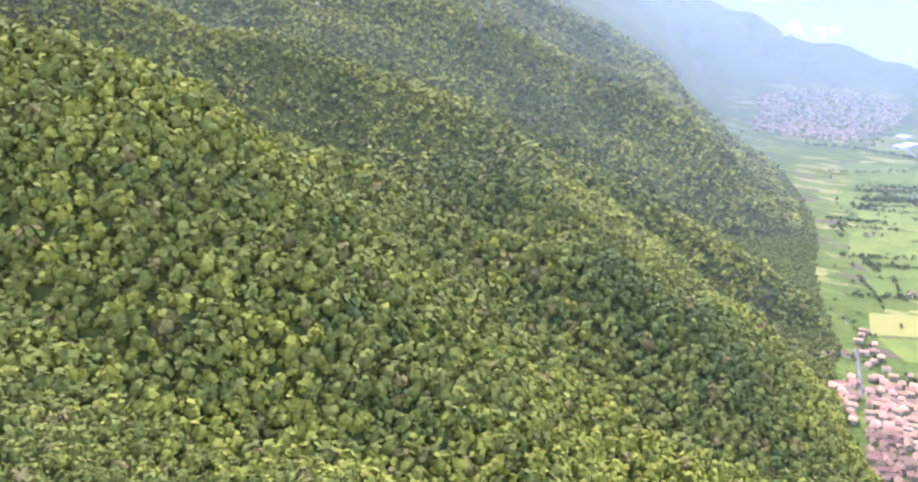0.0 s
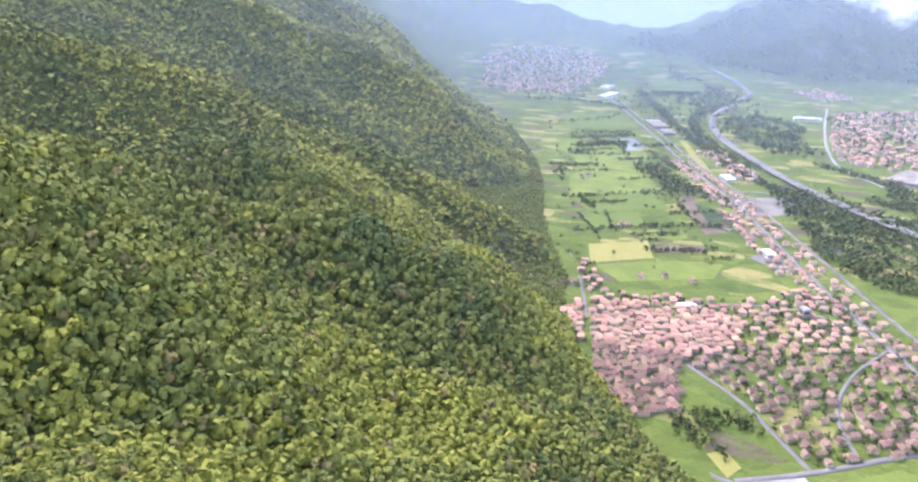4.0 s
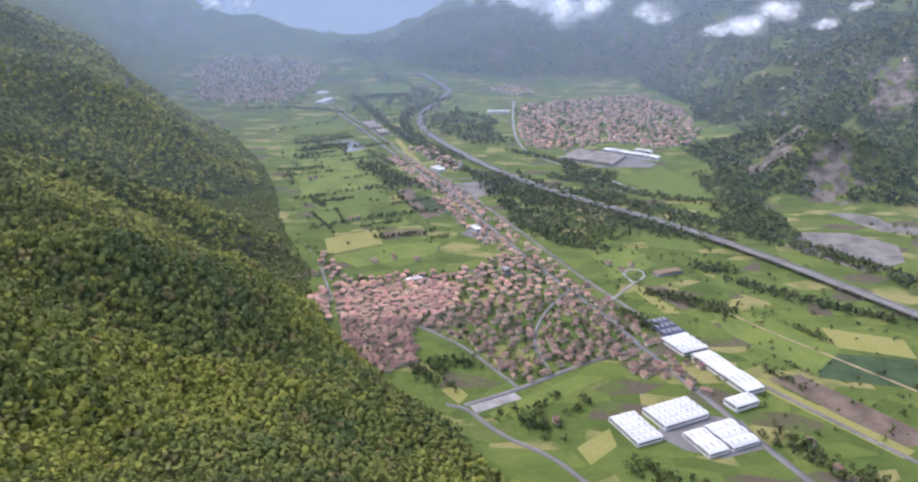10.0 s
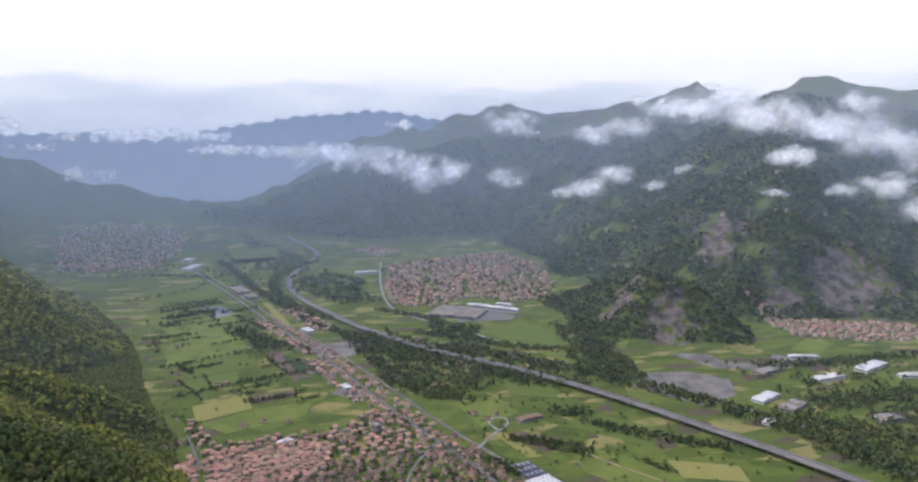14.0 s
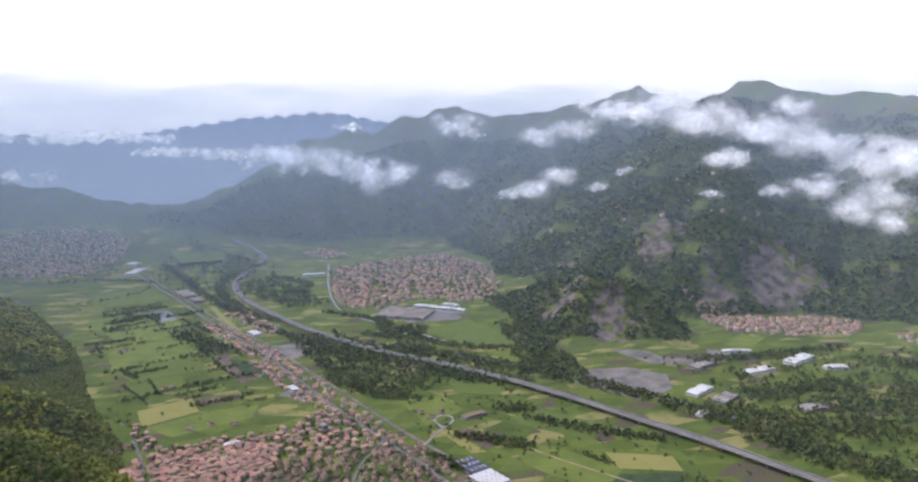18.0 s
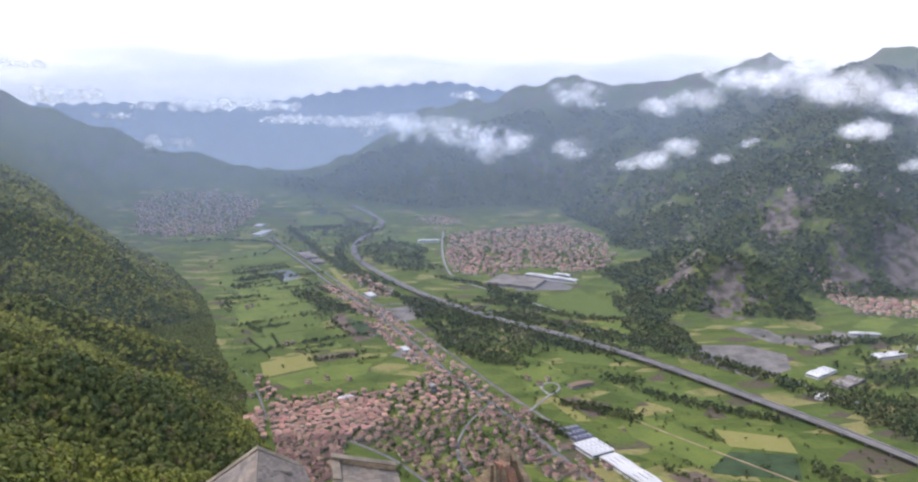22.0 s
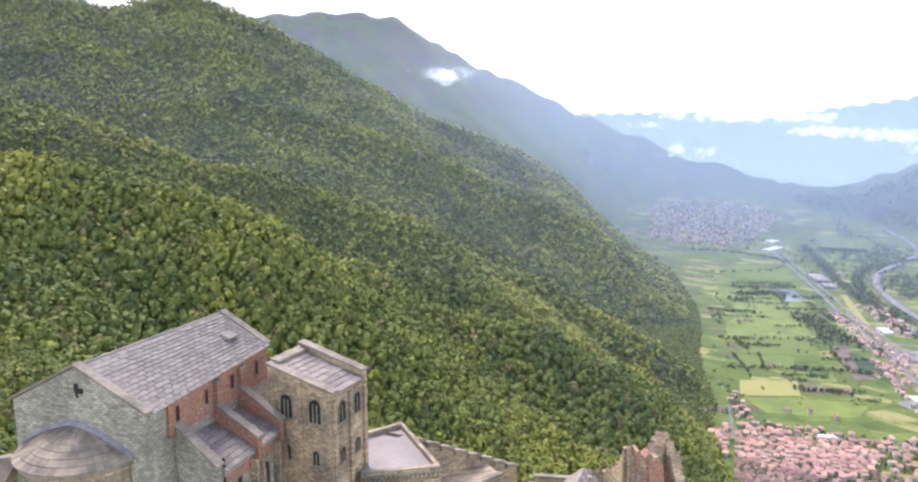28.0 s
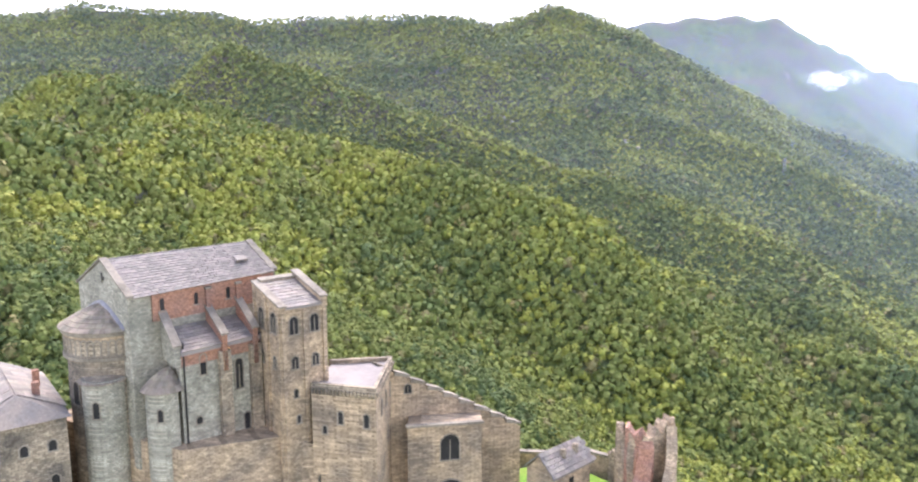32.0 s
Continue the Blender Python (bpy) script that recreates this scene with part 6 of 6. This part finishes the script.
# courtyard: lawn, wall, slate-roofed hut and the ruin
def courtyard():
    bm = bmesh.new()
    prism(bm, [(2, 146), (14, 138), (24, 142), (25, 158), (20, 167), (6, 165)], 500, 547.8)
    bmesh.ops.recalc_face_normals(bm, faces=bm.faces)
    tagged(part("lawn", bm, LAWN), "bright green lawn in the ruined courtyard", "lawn", kind="structure")
    wall = new("courtyard_wall")
    tagged(wall, "low grey stone courtyard wall", "wall")
    for a, b, h in (((-1, 158), (5.5, 166.5), -0.9), ((5.5, 166.5), (14, 170.3), 0.6)):
        bm = bmesh.new()
        d = Vector((b[0] - a[0], b[1] - a[1], 0)).normalized()
        s = Vector((-d.y, d.x, 0)) * 0.5
        q = [Vector((*a, 545)) + s, Vector((*b, 545)) + s, Vector((*b, 545)) - s, Vector((*a, 545)) - s]
        hull_solid(bm, q, [p + Vector((0, 0, 4.5 + h)) for p in q])
        bmesh.ops.recalc_face_normals(bm, faces=bm.faces)
        part("wall_run", bm, STONE_WARM, wall)
        bm = bmesh.new()
        hull_solid(bm, [p * 1.0 + Vector((0, 0, 4.5 + h)) for p in q], [p + Vector((0, 0, 4.9 + h)) for p in q])
        bmesh.ops.recalc_face_normals(bm, faces=bm.faces)
        part("coping", bm, COPING, wall)
    hut = new("hut")
    hut.matrix_basis = pose(19.6, 153, 552.2, 0, 0, 12)
    tagged(hut, "small stone hut with a grey slate gable roof", "hut")
    bm = bmesh.new()
    box(bm, -2.6, -4.6, -7, 2.6, 4.6, 3.6)
    part("wall", bm, STONE_WARM, hut)
    bm = bmesh.new()
    for s in (1, -1):
        hull_solid(bm, [(0, -5, 6.3), (0, 5, 6.3), (s * 3.2, 5, 3.3), (s * 3.2, -5, 3.3)], [(0, -5, 6.55), (0, 5, 6.55), (s * 3.2, 5, 3.55), (s * 3.2, -5, 3.55)])
    bmesh.ops.recalc_face_normals(bm, faces=bm.faces)
    roof = part("roof", bm, SLATE_JOIN, hut)
    bm = bmesh.new()
    for s in (1, -1):
        for j in range(6):
            for i in range(9):
                y0, f0, f1 = -5 + i * 1.11 + 0.5 * (j % 2), j / 6, (j + 1.15) / 6
                q = [Vector((s * 3.2 * f0, y0, 6.58 - 3 * f0)), Vector((s * 3.2 * f0, y0 + 1.07, 6.58 - 3 * f0)), Vector((s * 3.2 * f1, y0 + 1.07, 6.66 - 3 * f1)), Vector((s * 3.2 * f1, y0, 6.66 - 3 * f1))]
                hull_solid(bm, q, [p + Vector((0, 0, 0.08)) for p in q])
    bmesh.ops.recalc_face_normals(bm, faces=bm.faces)
    part("slate_rest", bm, SLATE_JOIN, roof)["kind"] = "stuff"
    bm = bmesh.new()
    hull_solid(bm, [(-2.5, -4.5, 3.6), (2.5, -4.5, 3.6), (2.5, -4.2, 3.6), (-2.5, -4.2, 3.6)], [(-0.1, -4.5, 6.2), (0.1, -4.5, 6.2), (0.1, -4.2, 6.2), (-0.1, -4.2, 6.2)])
    bmesh.ops.recalc_face_normals(bm, faces=bm.faces)
    part("gable", bm, STONE_WARM, hut)
    for y in (-1.0, 2.0):
        bm = bmesh.new()
        box(bm, 1.0, y, 4.6, 1.7, y + 0.7, 6.6, 0.05)
        part("chimney", bm, STONE, hut)
    bm = bmesh.new()
    box(bm, 2.55, -0.6, 0.8, 2.68, 0.4, 2.2)
    part("window", bm, DARK, hut)


courtyard()


def ruin():
    """A broken wall with brick-red mortar on its crown."""
    body = new("ruined_tower")
    tagged(body, "jagged ruined stone tower with patches of red brick", "ruin")
    r = random.Random(5)
    def jag(name, pts, thick, z0, mat, par):
        """One broken wall in one piece: stepped courses and a torn crown."""
        p = line_points([(a, b, c) for a, b, c in pts], 0.45)
        d = np.gradient(p[:, :2], axis=0)
        d /= np.hypot(*d.T)[:, None]
        rings, lev = [], 9
        for k in range(len(p)):
            top = p[k, 2] + r.uniform(-0.45, 0.45) + 0.5 * math.sin(k * 1.7)
            t = thick * r.uniform(0.9, 1.06) / 2
            ring = []
            for s in (1, -1):
                side = [(p[k, 0] - d[k, 1] * t * s * (1 + r.uniform(-0.1, 0.1)), p[k, 1] + d[k, 0] * t * s * (1 + r.uniform(-0.1, 0.1)), z0 + (top - z0) * (q / lev) ** 0.8 - (0.3 * r.random() if q == lev else 0)) for q in range(lev + 1)]
                ring += side if s == 1 else side[::-1]
            rings.append(ring)
        bm = bmesh.new()
        vs = [[bm.verts.new(c) for c in ring] for ring in rings]
        for a, b in zip(vs, vs[1:]):
            for q in range(len(a)):
                bm.faces.new((a[q], a[(q + 1) % len(a)], b[(q + 1) % len(a)], b[q]))
        bm.faces.new(vs[0])
        bm.faces.new(vs[-1][::-1])
        bmesh.ops.recalc_face_normals(bm, faces=bm.faces)
        return part(name, bm, mat, par)
    jag("wall_run", [(24.5, 161, 562.2), (27.5, 162.5, 560.2), (28, 168, 563.2)], 2.2, 538, STONE_WARM, body)
    jag("wall_run", [(28, 168, 563.4), (31, 166, 560.6), (33.5, 162.5, 555), (35, 157, 550)], 1.6, 538, STONE_WARM, body)
    jag("wall_run", [(24.5, 161, 562.4), (22, 165.5, 556.7), (18, 169, 553.4), (13, 170, 551.4)], 1.3, 540, STONE_WARM, body)
    jag("brick_core", [(25.5, 161.4, 562.4), (28.2, 163.6, 561.3), (29.8, 161, 556.5), (31, 158.5, 553)], 2.4, 551, BRICK, body)


ruin()
crag("cliff", 42, 160, 541, 9, 12, 12, 8, ROCK, "rocky outcrop with shrubs below the ruin", "rock")


# ---- clouds on the slopes, and bluish shells standing in for haze ----
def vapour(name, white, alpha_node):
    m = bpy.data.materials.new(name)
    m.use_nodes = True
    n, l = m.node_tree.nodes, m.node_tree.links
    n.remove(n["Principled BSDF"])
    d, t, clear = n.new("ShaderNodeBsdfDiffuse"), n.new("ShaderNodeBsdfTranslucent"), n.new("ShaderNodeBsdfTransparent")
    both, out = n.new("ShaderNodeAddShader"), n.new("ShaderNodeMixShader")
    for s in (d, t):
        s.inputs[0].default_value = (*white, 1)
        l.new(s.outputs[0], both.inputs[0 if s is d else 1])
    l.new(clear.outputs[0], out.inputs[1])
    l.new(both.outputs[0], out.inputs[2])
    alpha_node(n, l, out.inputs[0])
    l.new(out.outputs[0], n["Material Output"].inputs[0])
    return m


def puff_alpha(n, l, socket):
    co, geo = n.new("ShaderNodeTexCoord"), n.new("ShaderNodeNewGeometry")
    le = n.new("ShaderNodeVectorMath")
    le.operation = "LENGTH"
    l.new(co.outputs["UV"], le.inputs[0])
    noise_t = n.new("ShaderNodeTexNoise")
    noise_t.inputs["Scale"].default_value, noise_t.inputs["Detail"].default_value = 0.011, 6
    l.new(geo.outputs["Position"], noise_t.inputs["Vector"])
    fall = n.new("ShaderNodeMapRange")
    fall.interpolation_type = "SMOOTHSTEP"
    fall.inputs[1].default_value, fall.inputs[2].default_value, fall.inputs[3].default_value, fall.inputs[4].default_value = 0.05, 1.0, 1.0, 0.0
    l.new(le.outputs["Value"], fall.inputs[0])
    rag = n.new("ShaderNodeMapRange")
    rag.inputs[1].default_value, rag.inputs[2].default_value = 0.4, 0.64
    l.new(noise_t.outputs[0], rag.inputs[0])
    mul = n.new("ShaderNodeMath")
    mul.operation = "MULTIPLY"
    l.new(fall.outputs[0], mul.inputs[0])
    l.new(rag.outputs[0], mul.inputs[1])
    half = n.new("ShaderNodeMath")
    half.operation = "MULTIPLY"
    half.inputs[1].default_value = 0.7
    l.new(mul.outputs[0], half.inputs[0])
    l.new(half.outputs[0], socket)


CLOUD = vapour("cloud", (0.66, 0.66, 0.67), puff_alpha)
EYE = np.array([-4.0, 15.0, 646.0])


def bank(spots, label, seed):
    """A cloud bank lying against the slope: soft flakes at all angles. Spots: bearing, elevation, half width and half height in degrees, and how many."""
    r = np.random.default_rng(seed)
    vs, uv, fs = [], [], []
    ring = np.linspace(0, 2 * math.pi, 13)[:-1]
    for az, el, wa, we, n in spots:
        for _ in range(n):
            a, e = math.radians(az + r.normal() * wa * 0.42), math.radians(el + r.normal() * we * 0.4)
            way = np.array([math.sin(a) * math.cos(e), math.cos(a) * math.cos(e), math.sin(e)])
            far = np.arange(1800, 4750, 40.0)
            p = EYE + way * far[:, None]
            hit = np.nonzero(height(p[:, 0], p[:, 1]) + 25 > p[:, 2])[0]
            d = (far[hit[0]] if len(hit) else 4650) - r.uniform(20, 160)
            c, size = EYE + way * d, math.radians(we) * d * r.uniform(0.55, 1.5)
            ax = -way + r.normal(size=3) * 0.28
            ax /= np.linalg.norm(ax)
            b = np.cross([0, 0, 1.0], ax)
            b /= np.linalg.norm(b)
            g = np.cross(ax, b)
            k = len(vs)
            vs.append(c)
            uv.append((0, 0))
            r0 = r.uniform(1.2, 2.2)
            for q in ring:
                vs.append(c + (b * math.cos(q) * r0 + g * math.sin(q)) * size)
                uv.append((math.cos(q), math.sin(q)))
            fs += [(k, k + 1 + i, k + 1 + (i + 1) % 12) for i in range(12)]
    ob = raw("cloud", vs, fs, CLOUD)
    layer = ob.data.uv_layers.new(name="flake")
    idx = np.empty(len(ob.data.loops), np.int32)
    ob.data.loops.foreach_get("vertex_index", idx)
    layer.data.foreach_set("uv", np.array(uv, np.float32)[idx].ravel())
    return tagged(ob, label, "cloud", "clouds on the mountains", "stuff")


bank([(-4.9, -2.1, 3.6, 0.28, 78), (-1.3, -2.3, 2.4, 0.36, 46), (1.6, -2.5, 2.2, 0.72, 33), (5.4, -3.0, 2.8, 0.80, 40), (8.3, -4.1, 1.4, 1.04, 23), (10.0, -3.7, 1.8, 0.56, 30), (14.3, -4.3, 1.3, 0.60, 22)], "white cloud bank along the mountain's flank", 41)
bank([(20.2, -4.9, 1.4, 0.56, 24), (21.9, -3.8, 1.1, 0.56, 21), (18.3, -5.3, 0.9, 0.32, 22), (24.7, -4.6, 0.8, 0.32, 21), (26.4, -3.5, 0.6, 0.24, 19)], "torn wisps of cloud above the wooded slope", 42)
bank([(6.6, -0.4, 0.8, 0.28, 22), (14.3, -0.4, 1.3, 0.72, 22), (20.6, -1.1, 1.4, 0.56, 24), (22.5, -0.6, 1.6, 0.56, 27), (15.6, -1.0, 0.8, 0.28, 22)], "white cloud over the mountain crest", 43)
bank([(25.1, 0.7, 1.8, 0.64, 29), (28.6, 0.7, 3.0, 1.04, 43), (32.1, 0.0, 2.8, 0.96, 40), (35.9, -0.7, 3.0, 0.88, 42), (39.1, -1.6, 2.8, 0.80, 40), (42.2, -2.5, 2.0, 1.04, 31), (37.1, 0.9, 1.3, 0.52, 23), (43.9, -2.3, 1.8, 0.96, 28), (46.5, -2.6, 2.4, 1.20, 37)], "broad cloud bank over the mountain crest", 44)
bank([(33.8, -2.6, 1.3, 0.56, 23), (36.6, -4.7, 0.9, 0.40, 20), (39.1, -4.3, 1.4, 0.52, 26), (41.4, -5.8, 0.9, 0.72, 17), (42.9, -4.7, 1.3, 0.72, 22), (44.0, -6.3, 0.8, 0.56, 17), (32.5, -5.0, 0.9, 0.24, 26)], "small ragged clouds on the mountain", 45)
bank([(-14.7, -3.5, 1.4, 0.44, 27), (-17.3, -1.8, 1.4, 0.24, 38), (-12.1, -1.1, 4.4, 0.32, 85), (-6.9, -1.2, 2.4, 0.28, 54), (-20.5, -0.4, 2.4, 0.36, 46)], "clouds on the blue range up the valley", 46)
bank([(-29, 3.2, 2.2, 0.5, 16), (-26, 2.2, 2.0, 0.4, 14), (-31.5, 1.6, 1.6, 0.5, 14), (-22.5, 1.6, 2.5, 0.3, 14)], "snow-white clouds on the high blue range", 47)


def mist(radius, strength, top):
    """A thin see-through bluish shell across the valley, added to imitate distance haze."""
    def haze_alpha(n, l, socket):
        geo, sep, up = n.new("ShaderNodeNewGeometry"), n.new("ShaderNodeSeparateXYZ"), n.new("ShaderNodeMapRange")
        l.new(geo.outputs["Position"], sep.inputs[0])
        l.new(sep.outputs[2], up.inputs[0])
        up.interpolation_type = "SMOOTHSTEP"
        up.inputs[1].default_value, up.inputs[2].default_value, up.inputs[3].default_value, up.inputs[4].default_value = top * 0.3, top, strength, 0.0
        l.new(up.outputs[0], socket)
    m = vapour("mist", (0.36, 0.44, 0.58), haze_alpha)
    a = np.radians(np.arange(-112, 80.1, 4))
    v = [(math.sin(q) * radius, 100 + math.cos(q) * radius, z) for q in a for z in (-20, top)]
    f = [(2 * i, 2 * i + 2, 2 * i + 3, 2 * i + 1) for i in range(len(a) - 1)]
    return tagged(raw("mist", v, f, m), "thin see-through bluish shell standing in for distance haze", "mist", "veils of valley mist", "stuff")


# Added haze shells: radius, strength, top; denser with distance.
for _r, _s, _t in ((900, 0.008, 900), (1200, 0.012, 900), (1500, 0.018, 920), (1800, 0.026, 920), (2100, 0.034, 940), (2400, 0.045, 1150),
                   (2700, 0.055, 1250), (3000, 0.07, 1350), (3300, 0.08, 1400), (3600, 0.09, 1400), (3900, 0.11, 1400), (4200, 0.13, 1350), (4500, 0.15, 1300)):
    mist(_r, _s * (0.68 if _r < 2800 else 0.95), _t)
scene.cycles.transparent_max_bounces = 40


# ---- power pylons and hillside houses on the wooded spurs ----
STEEL = material("galvanised_steel", (0.42, 0.43, 0.44), rough=0.5, spread=0.1, scale=1.0, scale2=0.1, metal=0.4)


def pylon(x, y, tall):
    """A lattice pylon: four leaning legs, cross bracing and three pairs of arms."""
    z = float(height(np.array([x]), np.array([y]))[0])
    mast = new("power_pylon")
    mast.matrix_basis = pose(x, y, z - 1, 0, 0, 30)
    tagged(mast, "grey steel lattice power pylon on the wooded slope", "pylon", "power pylons over the wood")
    def bar(bm, p, q, w):
        p, q = Vector(p), Vector(q)
        d = (q - p).normalized()
        s = d.cross(Vector((0.3, 0.9, 0.2))).normalized() * w
        t = d.cross(s).normalized() * w
        hull_solid(bm, [p + s, p + t, p - s, p - t], [q + s, q + t, q - s, q - t])
    w0, w1 = tall * 0.11, tall * 0.025
    for a, b in ((1, 1), (1, -1), (-1, -1), (-1, 1)):
        bm = bmesh.new()
        bar(bm, (a * w0, b * w0, 0), (a * w1, b * w1, tall), 0.22)
        part("leg", bm, STEEL, mast)
    bm = bmesh.new()
    for k in range(7):
        h0, h1 = tall * k / 7, tall * (k + 1) / 7
        u0, u1 = w0 + (w1 - w0) * k / 7, w0 + (w1 - w0) * (k + 1) / 7
        for s in (1, -1):
            bar(bm, (-u0, s * u0, h0), (u1, s * u1, h1), 0.12)
            bar(bm, (u0, s * u0, h0), (-u1, s * u1, h1), 0.12)
            bar(bm, (s * u0, -u0, h0), (s * u1, u1, h1), 0.12)
    part("bracing", bm, STEEL, mast)
    for h, reach in ((0.72, 0.2), (0.84, 0.16), (0.96, 0.12)):
        bm = bmesh.new()
        bar(bm, (-tall * reach, 0, tall * h), (tall * reach, 0, tall * h), 0.2)
        part("arm", bm, STEEL, mast)


for _x, _y in ((-1300, 2020), (-1110, 2180), (-1200, 1640), (-1420, 1420), (-880, 2330), (-1480, 2300)):
    pylon(_x, _y, 42)
far_town("hill_houses", [(0, 0), (1, 1)], 14, 1, "small stone houses in clearings on the wooded mountain", 31,
         [(-985, 452), (-968, 470), (-1010, 440), (-1560, 1720), (-1590, 1735), (-1620, 1715), (-1900, 1500), (-1930, 1490), (-1700, 2100), (-1725, 2110), (-1750, 2090), (-2000, 1180), (-1300, 1050), (-1650, 820)])
